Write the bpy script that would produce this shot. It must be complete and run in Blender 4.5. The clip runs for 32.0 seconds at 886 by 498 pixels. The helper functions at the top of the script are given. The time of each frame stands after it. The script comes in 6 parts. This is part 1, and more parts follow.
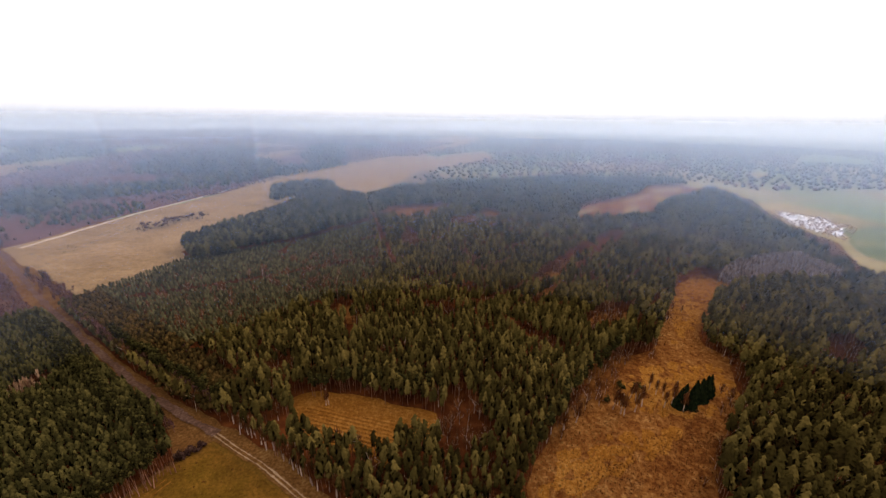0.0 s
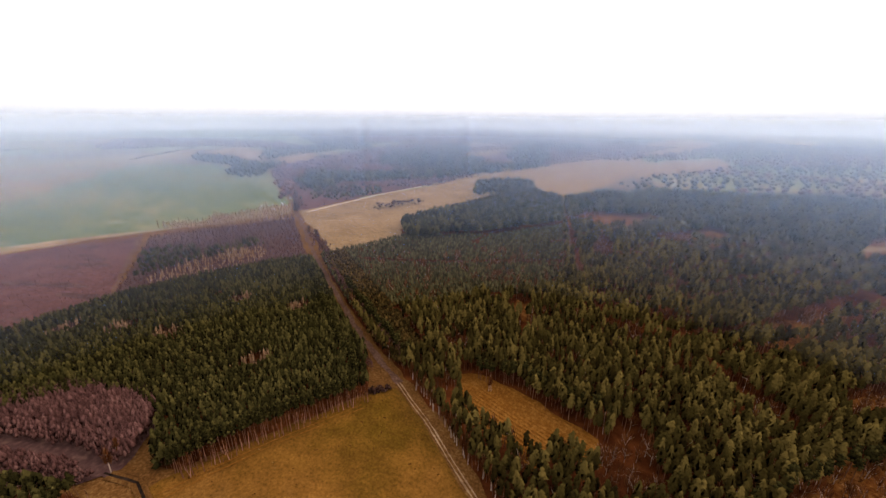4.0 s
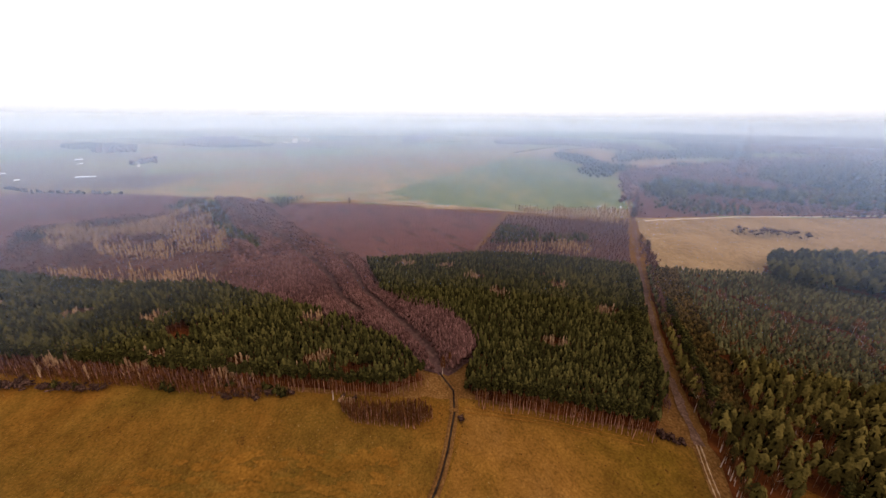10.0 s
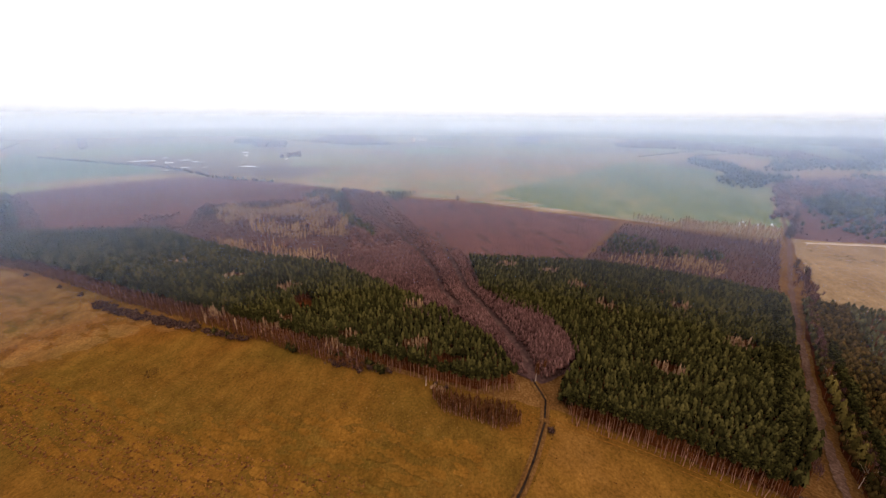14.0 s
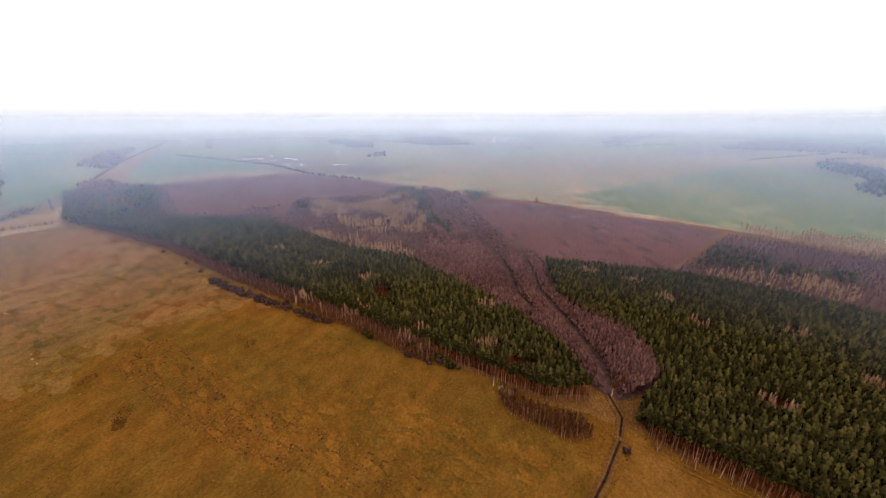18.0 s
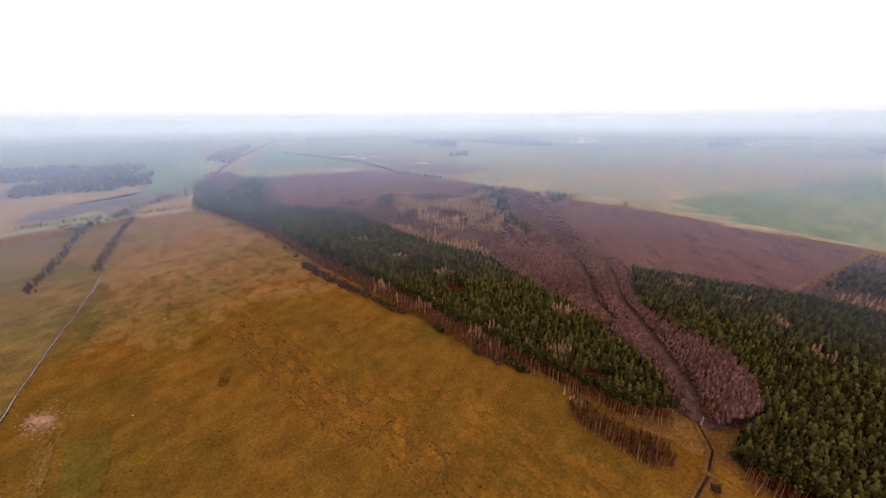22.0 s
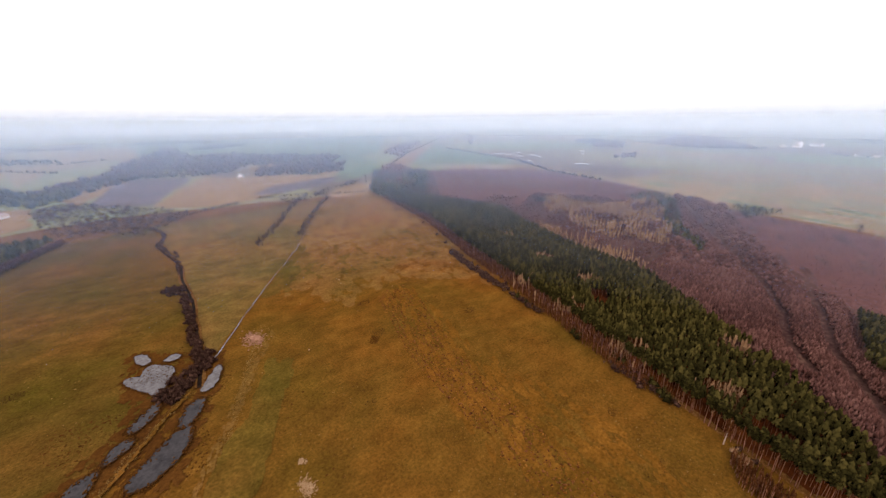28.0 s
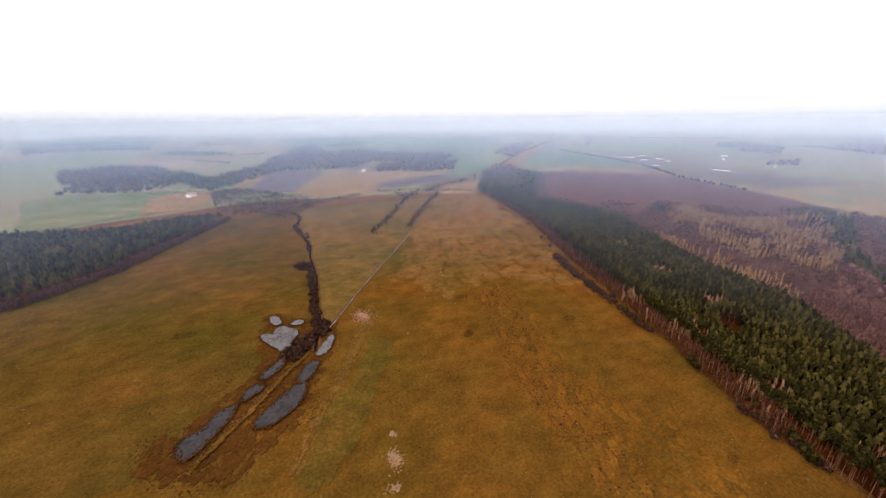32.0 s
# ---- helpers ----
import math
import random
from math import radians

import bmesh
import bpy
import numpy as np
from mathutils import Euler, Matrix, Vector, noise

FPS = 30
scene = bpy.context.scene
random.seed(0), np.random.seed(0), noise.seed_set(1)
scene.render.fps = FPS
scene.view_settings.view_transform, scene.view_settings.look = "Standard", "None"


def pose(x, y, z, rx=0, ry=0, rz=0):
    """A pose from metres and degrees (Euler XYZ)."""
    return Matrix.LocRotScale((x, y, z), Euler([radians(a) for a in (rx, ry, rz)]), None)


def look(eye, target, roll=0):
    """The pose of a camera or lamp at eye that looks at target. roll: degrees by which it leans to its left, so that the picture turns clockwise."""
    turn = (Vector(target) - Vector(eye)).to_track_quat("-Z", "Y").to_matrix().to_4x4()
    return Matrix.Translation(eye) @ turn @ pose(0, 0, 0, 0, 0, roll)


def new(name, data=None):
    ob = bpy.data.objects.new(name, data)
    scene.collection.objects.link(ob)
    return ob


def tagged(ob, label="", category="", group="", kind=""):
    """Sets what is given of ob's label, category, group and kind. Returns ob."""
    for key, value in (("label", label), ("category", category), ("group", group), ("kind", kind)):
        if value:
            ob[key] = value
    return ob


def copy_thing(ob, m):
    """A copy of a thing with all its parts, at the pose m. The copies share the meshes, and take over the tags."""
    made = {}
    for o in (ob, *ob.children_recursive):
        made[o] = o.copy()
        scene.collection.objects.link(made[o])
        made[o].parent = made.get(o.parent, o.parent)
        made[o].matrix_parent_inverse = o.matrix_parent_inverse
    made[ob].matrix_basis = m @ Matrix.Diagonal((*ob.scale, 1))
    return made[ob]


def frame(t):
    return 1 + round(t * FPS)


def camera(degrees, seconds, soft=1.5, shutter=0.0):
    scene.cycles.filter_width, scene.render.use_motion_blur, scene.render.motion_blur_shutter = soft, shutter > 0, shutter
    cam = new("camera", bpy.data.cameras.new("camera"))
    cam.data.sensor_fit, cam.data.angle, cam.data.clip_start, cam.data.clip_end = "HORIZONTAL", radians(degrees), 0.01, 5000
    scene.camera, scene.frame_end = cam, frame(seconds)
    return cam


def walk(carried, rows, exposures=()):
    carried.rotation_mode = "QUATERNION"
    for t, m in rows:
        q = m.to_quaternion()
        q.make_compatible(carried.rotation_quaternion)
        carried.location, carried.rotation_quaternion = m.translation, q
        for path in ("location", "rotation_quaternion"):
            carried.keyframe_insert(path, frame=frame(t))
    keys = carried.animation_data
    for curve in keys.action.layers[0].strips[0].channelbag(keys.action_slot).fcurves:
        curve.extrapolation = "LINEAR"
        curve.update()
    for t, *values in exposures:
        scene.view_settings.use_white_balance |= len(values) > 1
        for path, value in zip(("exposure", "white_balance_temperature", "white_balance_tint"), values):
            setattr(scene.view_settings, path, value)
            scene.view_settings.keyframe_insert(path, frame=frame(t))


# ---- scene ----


def cam_at(x, y, z, yaw, pitch, roll):
    """A camera pose: yaw to the left from +y, pitch up, roll as look() takes it, in degrees."""
    return pose(x, y, z, 90 + pitch, 0, yaw) @ pose(0, 0, 0, 0, 0, roll)


cam = camera(99.5, 32.0, soft=1.4)
PATH = [
    (0, cam_at(-1.37, 2.85, 123.36, -3.76, -19.15, 0.77)),
    (0.5, cam_at(-1.18, 2.70, 123.28, -0.27, -19.18, 0.82)),
    (1, cam_at(-0.98, 2.55, 123.20, 3.27, -19.18, 0.74)),
    (1.5, cam_at(-0.78, 2.40, 123.12, 6.95, -19.16, 0.63)),
    (2, cam_at(-0.59, 2.25, 123.03, 10.79, -19.19, 0.64)),
    (2.5, cam_at(-0.39, 2.10, 122.95, 14.62, -19.23, 0.64)),
    (3, cam_at(-0.19, 1.95, 122.87, 18.49, -19.27, 0.57)),
    (3.5, cam_at(0.00, 1.80, 122.79, 22.45, -19.27, 0.47)),
    (5.5, cam_at(0.38, 1.29, 123.03, 36.20, -19.32, 0.33)),
    (6, cam_at(0.45, 1.17, 123.14, 40.01, -19.30, 0.18)),
    (6.5, cam_at(0.51, 1.05, 123.24, 44.13, -19.33, 0.20)),
    (7, cam_at(0.57, 0.94, 123.35, 48.76, -19.34, 0.22)),
    (7.5, cam_at(0.63, 0.82, 123.46, 53.47, -19.37, 0.27)),
    (8, cam_at(0.69, 0.70, 123.56, 58.30, -19.39, 0.28)),
    (8.5, cam_at(0.63, 0.44, 123.36, 62.66, -19.35, 0.27)),
    (9, cam_at(0.58, 0.19, 123.15, 67.17, -19.32, 0.35)),
    (9.5, cam_at(0.52, -0.06, 122.95, 71.64, -19.30, 0.42)),
    (10, cam_at(0.46, -0.32, 122.74, 75.27, -19.30, 0.50)),
    (10.5, cam_at(0.40, -0.57, 122.53, 78.00, -19.29, 0.56)),
    (11, cam_at(0.35, -0.82, 122.33, 80.19, -19.27, 0.59)),
    (11.5, cam_at(0.29, -1.08, 122.12, 82.27, -19.28, 0.61)),
    (12, cam_at(0.23, -1.33, 121.92, 84.43, -19.31, 0.61)),
    (12.5, cam_at(0.30, -1.30, 121.75, 86.38, -19.32, 0.62)),
    (13, cam_at(0.37, -1.27, 121.58, 88.30, -19.30, 0.54)),
    (13.5, cam_at(0.44, -1.23, 121.41, 90.00, -19.29, 0.58)),
    (14, cam_at(0.51, -1.20, 121.24, 91.64, -19.29, 0.54)),
    (14.5, cam_at(0.58, -1.17, 121.07, 93.11, -19.28, 0.48)),
    (16.5, cam_at(0.86, -1.21, 120.42, 98.47, -19.21, 0.07)),
    (17, cam_at(0.93, -1.34, 120.28, 100.32, -19.20, 0.00)),
    (17.5, cam_at(1.00, -1.48, 120.14, 101.94, -19.21, -0.04)),
    (18, cam_at(1.08, -1.62, 120.00, 103.61, -19.22, -0.09)),
    (18.5, cam_at(1.15, -1.76, 119.86, 104.98, -19.23, -0.13)),
    (19, cam_at(1.22, -1.89, 119.72, 106.44, -19.20, -0.18)),
    (19.5, cam_at(1.29, -2.03, 119.58, 108.04, -19.19, -0.21)),
    (20, cam_at(1.37, -2.17, 119.44, 109.48, -19.21, -0.27)),
    (20.5, cam_at(1.44, -2.01, 119.26, 110.80, -19.17, -0.35)),
    (21, cam_at(1.51, -1.85, 119.08, 112.24, -19.16, -0.36)),
    (21.5, cam_at(1.58, -1.70, 118.90, 114.17, -19.14, -0.36)),
    (22, cam_at(1.65, -1.54, 118.72, 115.79, -19.14, -0.40)),
    (22.5, cam_at(1.72, -1.38, 118.54, 117.05, -19.14, -0.43)),
    (23, cam_at(1.79, -1.22, 118.36, 118.65, -19.14, -0.39)),
    (23.5, cam_at(1.86, -1.07, 118.18, 120.45, -19.14, -0.40)),
    (24, cam_at(1.93, -0.91, 118.00, 122.27, -19.13, -0.43)),
    (24.5, cam_at(2.06, -0.79, 117.77, 124.44, -19.12, -0.41)),
    (25, cam_at(2.19, -0.67, 117.53, 126.73, -19.12, -0.41)),
    (25.5, cam_at(2.32, -0.55, 117.29, 128.70, -19.13, -0.47)),
    (27.5, cam_at(2.84, -0.07, 116.35, 137.22, -19.12, -0.48)),
    (28, cam_at(2.97, 0.06, 116.11, 138.85, -19.11, -0.51)),
    (28.5, cam_at(3.07, 0.18, 115.95, 140.62, -19.12, -0.52)),
    (29, cam_at(3.17, 0.31, 115.78, 142.59, -19.10, -0.51)),
    (29.5, cam_at(3.27, 0.44, 115.62, 144.44, -19.12, -0.60)),
    (30, cam_at(3.37, 0.57, 115.45, 146.62, -19.07, -0.58)),
    (30.5, cam_at(3.47, 0.70, 115.29, 148.87, -19.04, -0.53)),
    (31, cam_at(3.58, 0.82, 115.12, 150.95, -18.99, -0.57)),
    (31.5, cam_at(3.68, 0.95, 114.96, 152.95, -18.95, -0.56)),
    (32, cam_at(3.78, 1.08, 114.79, 155.19, -18.91, -0.50)),
]
walk(cam, PATH, exposures=((0.0, -0.05, 7080, 23), (32.0, -0.05, 7080, 23)))

# ---- sky and sun ----
SUN_EL, SUN_AZ = radians(38), radians(60)
world = bpy.data.worlds.new("overcast_sky")
scene.world = world
world.use_nodes = True
wn, wl = world.node_tree.nodes, world.node_tree.links
sky_tex = wn.new("ShaderNodeTexSky")
sky_tex.sky_type, sky_tex.sun_disc = "NISHITA", False
sky_tex.sun_elevation, sky_tex.sun_rotation = SUN_EL, SUN_AZ
sky_tex.dust_density, sky_tex.air_density, sky_tex.ozone_density = 6.0, 1.0, 1.0
cloud = wn.new("ShaderNodeMix")
cloud.data_type = "RGBA"
cloud.inputs[0].default_value = 0.86
wl.new(sky_tex.outputs[0], cloud.inputs[6])
cloud.inputs[7].default_value = (17.5, 17.8, 18.6, 1)
wl.new(cloud.outputs[2], wn["Background"].inputs[0])
wn["Background"].inputs[1].default_value = 0.1
sun = new("sun", bpy.data.lights.new("sun", "SUN"))
sun.data.energy, sun.data.angle, sun.data.color = 1.5, radians(12), (1.0, 0.93, 0.82)
sun.matrix_world = look((300 * math.sin(SUN_AZ), 300 * math.cos(SUN_AZ), 300 * math.tan(SUN_EL)), (0, 0, 0))


# ---- materials ----
def material(name, stops, scales=(0.05, 1.2), rough=0.9, bump=0.0, bump_scale=2.0, stretch=(1, 1, 1), turn=0.0, island=0.0, per_object=0.0, metal=0.0, gloss=0.4, detail=5.0, fractal=0.5, vivid=1.0, dim=0.92, grain=None):
    """A procedural surface: two noise scales (per metre) run through colour stops, with island or object variation."""
    m = bpy.data.materials.new(name)
    m.use_nodes = True
    n, l = m.node_tree.nodes, m.node_tree.links
    bsdf = n["Principled BSDF"]
    bsdf.inputs["Roughness"].default_value, bsdf.inputs["Metallic"].default_value = rough, metal
    bsdf.inputs["Specular IOR Level"].default_value = 0.0 if rough > 0.7 else gloss
    coord = n.new("ShaderNodeTexCoord")
    mapping = n.new("ShaderNodeMapping")
    mapping.inputs["Scale"].default_value = stretch
    mapping.inputs["Rotation"].default_value = (0, 0, radians(turn))
    l.new(coord.outputs["Object"], mapping.inputs[0])
    value = None
    for k, s in enumerate(scales):
        tex = n.new("ShaderNodeTexNoise")
        tex.inputs["Scale"].default_value, tex.inputs["Detail"].default_value = s, detail
        tex.inputs["Roughness"].default_value = fractal
        l.new(mapping.outputs[0], tex.inputs["Vector"])
        if value is None:
            value = tex.outputs[0]
        else:
            mix = n.new("ShaderNodeMix")
            mix.inputs[0].default_value = 0.5
            l.new(value, mix.inputs[2])
            l.new(tex.outputs[0], mix.inputs[3])
            value = mix.outputs[0]
    if grain:
        tex = n.new("ShaderNodeTexNoise")
        tex.inputs["Scale"].default_value, tex.inputs["Detail"].default_value, tex.inputs["Roughness"].default_value = grain[0], 6.0, 0.7
        l.new(coord.outputs["Object"], tex.inputs["Vector"])
        mix = n.new("ShaderNodeMix")
        mix.inputs[0].default_value = grain[1]
        l.new(value, mix.inputs[2])
        l.new(tex.outputs[0], mix.inputs[3])
        value = mix.outputs[0]
    for amount, node, socket in ((island, "ShaderNodeNewGeometry", "Random Per Island"), (per_object, "ShaderNodeObjectInfo", "Random")):
        if amount:
            src = n.new(node)
            mix = n.new("ShaderNodeMix")
            mix.inputs[0].default_value = amount
            l.new(value, mix.inputs[2])
            l.new(src.outputs[socket], mix.inputs[3])
            value = mix.outputs[0]
    ramp = n.new("ShaderNodeValToRGB")
    while len(ramp.color_ramp.elements) < len(stops):
        ramp.color_ramp.elements.new(0.5)
    for e, (at, c) in zip(ramp.color_ramp.elements, stops):
        lum = 0.3 * c[0] + 0.6 * c[1] + 0.1 * c[2]
        e.position, e.color = at, (*(max(0.0015, dim * (lum + vivid * (q - lum))) for q in c), 1)
    l.new(value, ramp.inputs[0])
    l.new(ramp.outputs[0], bsdf.inputs["Base Color"])
    if bump:
        tex = n.new("ShaderNodeTexNoise")
        tex.inputs["Scale"].default_value, tex.inputs["Detail"].default_value = bump_scale, 5
        l.new(mapping.outputs[0], tex.inputs["Vector"])
        b = n.new("ShaderNodeBump")
        b.inputs["Strength"].default_value, b.inputs["Distance"].default_value = bump, 0.4
        l.new(tex.outputs[0], b.inputs["Height"])
        l.new(b.outputs[0], bsdf.inputs["Normal"])
    return m


def grassland(name, hues, turn):
    """Old grass: broad drifts of colour, worn and lush patches drawn out along the drill rows, and a fine tufty grain."""
    m = bpy.data.materials.new(name)
    m.use_nodes = True
    n, l = m.node_tree.nodes, m.node_tree.links
    bsdf = n["Principled BSDF"]
    bsdf.inputs["Roughness"].default_value, bsdf.inputs["Specular IOR Level"].default_value = 0.95, 0.0
    coord, mapping = n.new("ShaderNodeTexCoord"), n.new("ShaderNodeMapping")
    mapping.inputs["Rotation"].default_value, mapping.inputs["Scale"].default_value = (0, 0, radians(turn)), (0.8, 1.15, 1)
    l.new(coord.outputs["Object"], mapping.inputs[0])
    ramp = n.new("ShaderNodeValToRGB")
    while len(ramp.color_ramp.elements) < len(hues):
        ramp.color_ramp.elements.new(0.5)
    for e, (at, c) in zip(ramp.color_ramp.elements, hues):
        e.position, e.color = at, (*c, 1)
    colour = ramp.outputs[0]
    for k, (scale, detail, rough, low, high) in enumerate(((0.014, 9, 0.62, 0, 0), (0.1, 12, 0.72, 0.74, 1.26), (0.9, 6, 0.75, 0.55, 1.45), (0.05, 4, 0.55, 0.86, 1.14))):
        tex = n.new("ShaderNodeTexNoise")
        tex.inputs["Scale"].default_value, tex.inputs["Detail"].default_value, tex.inputs["Roughness"].default_value = scale, detail, rough
        l.new((coord.outputs["Object"] if k in (0, 2) else mapping.outputs[0]), tex.inputs["Vector"])
        if not k:
            l.new(tex.outputs[0], ramp.inputs[0])
            continue
        span, mix = n.new("ShaderNodeMapRange"), n.new("ShaderNodeMix")
        for socket, v in zip(("From Min", "From Max", "To Min", "To Max"), (0.3, 0.7, low, high)):
            span.inputs[socket].default_value = v
        mix.data_type, mix.blend_type, mix.inputs[0].default_value = "RGBA", "MULTIPLY", 1.0
        l.new(tex.outputs[0], span.inputs["Value"])
        l.new(colour, mix.inputs[6])
        l.new(span.outputs[0], mix.inputs[7])
        colour = mix.outputs[2]
        if k == 2:
            b = n.new("ShaderNodeBump")
            b.inputs["Strength"].default_value, b.inputs["Distance"].default_value = 0.5, 0.4
            l.new(tex.outputs[0], b.inputs["Height"])
            l.new(b.outputs[0], bsdf.inputs["Normal"])
    l.new(colour, bsdf.inputs["Base Color"])
    return m


M_MEADOW = grassland("meadow_grass", [(0.34, (0.078, 0.042, 0.007)), (0.45, (0.092, 0.045, 0.008)), (0.55, (0.104, 0.046, 0.008)), (0.66, (0.108, 0.041, 0.007))], -70)
M_OLIVE = grassland("olive_meadow", [(0.34, (0.064, 0.045, 0.008)), (0.45, (0.079, 0.048, 0.009)), (0.55, (0.094, 0.050, 0.010)), (0.66, (0.104, 0.046, 0.009))], -70)
M_PASTURE = grassland("green_pasture", [(0.34, (0.054, 0.038, 0.006)), (0.45, (0.068, 0.041, 0.008)), (0.55, (0.082, 0.044, 0.009)), (0.66, (0.098, 0.046, 0.010))], -80)
M_WEDGE = grassland("pale_damp_pasture", [(0.34, (0.076, 0.056, 0.013)), (0.45, (0.092, 0.061, 0.016)), (0.55, (0.110, 0.065, 0.018)), (0.66, (0.122, 0.064, 0.018))], -75)
# meadow tan lightened by distance haze put into the colour
M_HAZE_PALE = grassland("haze_pale_tan_meadow", [(0.34, (0.110, 0.066, 0.017)), (0.45, (0.126, 0.071, 0.020)), (0.55, (0.138, 0.073, 0.021)), (0.66, (0.142, 0.067, 0.018))], -70)
M_TAN = grassland("tan_meadow", [(0.34, (0.092, 0.053, 0.012)), (0.45, (0.110, 0.059, 0.014)), (0.55, (0.126, 0.062, 0.016)), (0.66, (0.132, 0.056, 0.013))], -70)
M_BAND = grassland("rusty_meadow_band", [(0.36, (0.092, 0.043, 0.007)), (0.48, (0.114, 0.049, 0.008)), (0.58, (0.130, 0.053, 0.009)), (0.66, (0.120, 0.042, 0.007))], -65)
M_RUST = material("rusty_sedge", [(0.36, (0.095, 0.032, 0.006)), (0.48, (0.165, 0.063, 0.010)), (0.56, (0.230, 0.100, 0.020)), (0.66, (0.32, 0.165, 0.042))], (0.03, 0.2, 1.0), bump=0.8, detail=10, fractal=0.66)
M_CORNER = grassland("golden_corner_field", [(0.36, (0.070, 0.036, 0.005)), (0.46, (0.102, 0.047, 0.008)), (0.55, (0.128, 0.056, 0.011)), (0.64, (0.14, 0.064, 0.015))], -30)
M_DRY = material("dry_worn_grass", [(0.36, (0.11, 0.062, 0.014)), (0.5, (0.17, 0.10, 0.028)), (0.64, (0.25, 0.16, 0.055))], (0.05, 0.3, 1.2), bump=0.6)
M_MARGIN = material("brown_margin_grass", [(0.36, (0.060, 0.025, 0.008)), (0.5, (0.112, 0.049, 0.014)), (0.64, (0.19, 0.100, 0.032))], (0.03, 0.2, 1.0), bump=0.7)
M_CROP = material("winter_crop", [(0.38, (0.078, 0.098, 0.042)), (0.5, (0.105, 0.122, 0.053)), (0.63, (0.165, 0.150, 0.072))], (0.0025, 0.02), stretch=(1, 2.2, 1), turn=35, detail=10, fractal=0.62, vivid=1.0, dim=1.0)
M_FALLOW = material("tan_fallow", [(0.38, (0.130, 0.112, 0.058)), (0.46, (0.170, 0.138, 0.070)), (0.54, (0.215, 0.160, 0.088)), (0.62, (0.29, 0.195, 0.120))], (0.004, 0.02), stretch=(0.6, 4.5, 1), turn=30, detail=12, fractal=0.7, vivid=1.0, dim=1.0)
M_STUBBLE = material("pale_stubble", [(0.38, (0.15, 0.125, 0.05)), (0.5, (0.22, 0.175, 0.08)), (0.62, (0.32, 0.24, 0.13))], (0.003, 0.02), stretch=(1, 4, 1), turn=60, vivid=1.0, dim=1.0)
M_SAND = material("dry_sandy_grass", [(0.36, (0.105, 0.062, 0.026)), (0.46, (0.175, 0.110, 0.050)), (0.55, (0.245, 0.158, 0.078)), (0.66, (0.34, 0.230, 0.128))], (0.02, 0.14), bump=0.5, stretch=(1, 1.3, 1), detail=12, fractal=0.7, grain=(0.6, 0.35))
M_LITTER = material("rust_forest_floor", [(0.36, (0.026, 0.008, 0.003)), (0.5, (0.068, 0.019, 0.006)), (0.64, (0.14, 0.042, 0.012))], (0.02, 0.15), bump=0.6, detail=10, fractal=0.65)
M_CLEAR = material("clearing_dead_grass", [(0.38, (0.042, 0.011, 0.003)), (0.46, (0.092, 0.029, 0.007)), (0.53, (0.160, 0.064, 0.016)), (0.62, (0.29, 0.150, 0.046))], (0.022, 0.1, 0.5), bump=0.7, detail=12, fractal=0.74)
M_HEATH = material("reddish_young_birch_ground", [(0.38, (0.074, 0.032, 0.028)), (0.5, (0.104, 0.046, 0.038)), (0.62, (0.145, 0.068, 0.055))], (0.008, 0.06, 0.4), bump=0.6, vivid=1.0, dim=0.85)
M_PURPLE = material("alder_swamp_floor", [(0.38, (0.045, 0.022, 0.019)), (0.5, (0.075, 0.038, 0.032)), (0.62, (0.125, 0.07, 0.05))], (0.02, 0.1, 0.5), bump=0.6, vivid=1.0, dim=0.9)
M_ROAD = material("dirt_road", [(0.36, (0.062, 0.030, 0.018)), (0.5, (0.100, 0.052, 0.032)), (0.64, (0.165, 0.095, 0.062))], (0.06, 0.3, 1.2), bump=0.5)
M_TRACK = material("pale_sand_track", [(0.36, (0.30, 0.21, 0.13)), (0.6, (0.48, 0.37, 0.25))], (0.1, 1.0), bump=0.3)
M_RUT = material("sandy_wheel_rut", [(0.36, (0.17, 0.10, 0.05)), (0.6, (0.33, 0.22, 0.125))], (0.1, 1.0), bump=0.3)
# dark weedy patches; the grey base stands in for mirrored sky
M_WATER = material("still_water", [(0.34, (0.026, 0.018, 0.013)), (0.44, (0.058, 0.052, 0.048)), (0.6, (0.10, 0.096, 0.096))], (0.15, 0.7), rough=0.15, gloss=0.25, vivid=1.0, dim=1.0, detail=9, fractal=0.7)
# sky glint painted as a pale blue-grey base, besides the real gloss
M_GLINT = material("water_painted_glint", [(0.4, (0.20, 0.22, 0.25)), (0.6, (0.34, 0.36, 0.39))], (0.05, 0.4), rough=0.08, gloss=0.6, vivid=1.0, dim=1.0)
M_DEEP = material("deep_grey_water", [(0.4, (0.008, 0.007, 0.007)), (0.6, (0.034, 0.031, 0.031))], (0.1, 0.6), rough=0.2, gloss=0.14, vivid=1.0, dim=1.0, detail=10, fractal=0.7)
M_DITCH_WATER = material("dark_ditch_water", [(0.4, (0.010, 0.007, 0.005)), (0.6, (0.028, 0.018, 0.012))], (0.05, 0.4), rough=0.75)
M_BOG = material("rusty_bog", [(0.36, (0.030, 0.012, 0.004)), (0.5, (0.066, 0.026, 0.006)), (0.64, (0.115, 0.050, 0.011))], (0.03, 0.2, 0.9), bump=0.5, detail=12, fractal=0.7)
M_CLAY = material("pinkish_clay", [(0.3, (0.16, 0.075, 0.045)), (0.7, (0.34, 0.19, 0.125))], (0.3, 1.5), bump=0.6)
M_POLE = material("pinkish_sapling_bark", [(0.3, (0.14, 0.058, 0.034)), (0.7, (0.34, 0.17, 0.11))], (0.2, 2.0), island=0.6)
M_MUD = material("wet_peat_bank", [(0.36, (0.014, 0.007, 0.004)), (0.6, (0.055, 0.026, 0.010))], (0.1, 0.5, 1.5), bump=0.6)
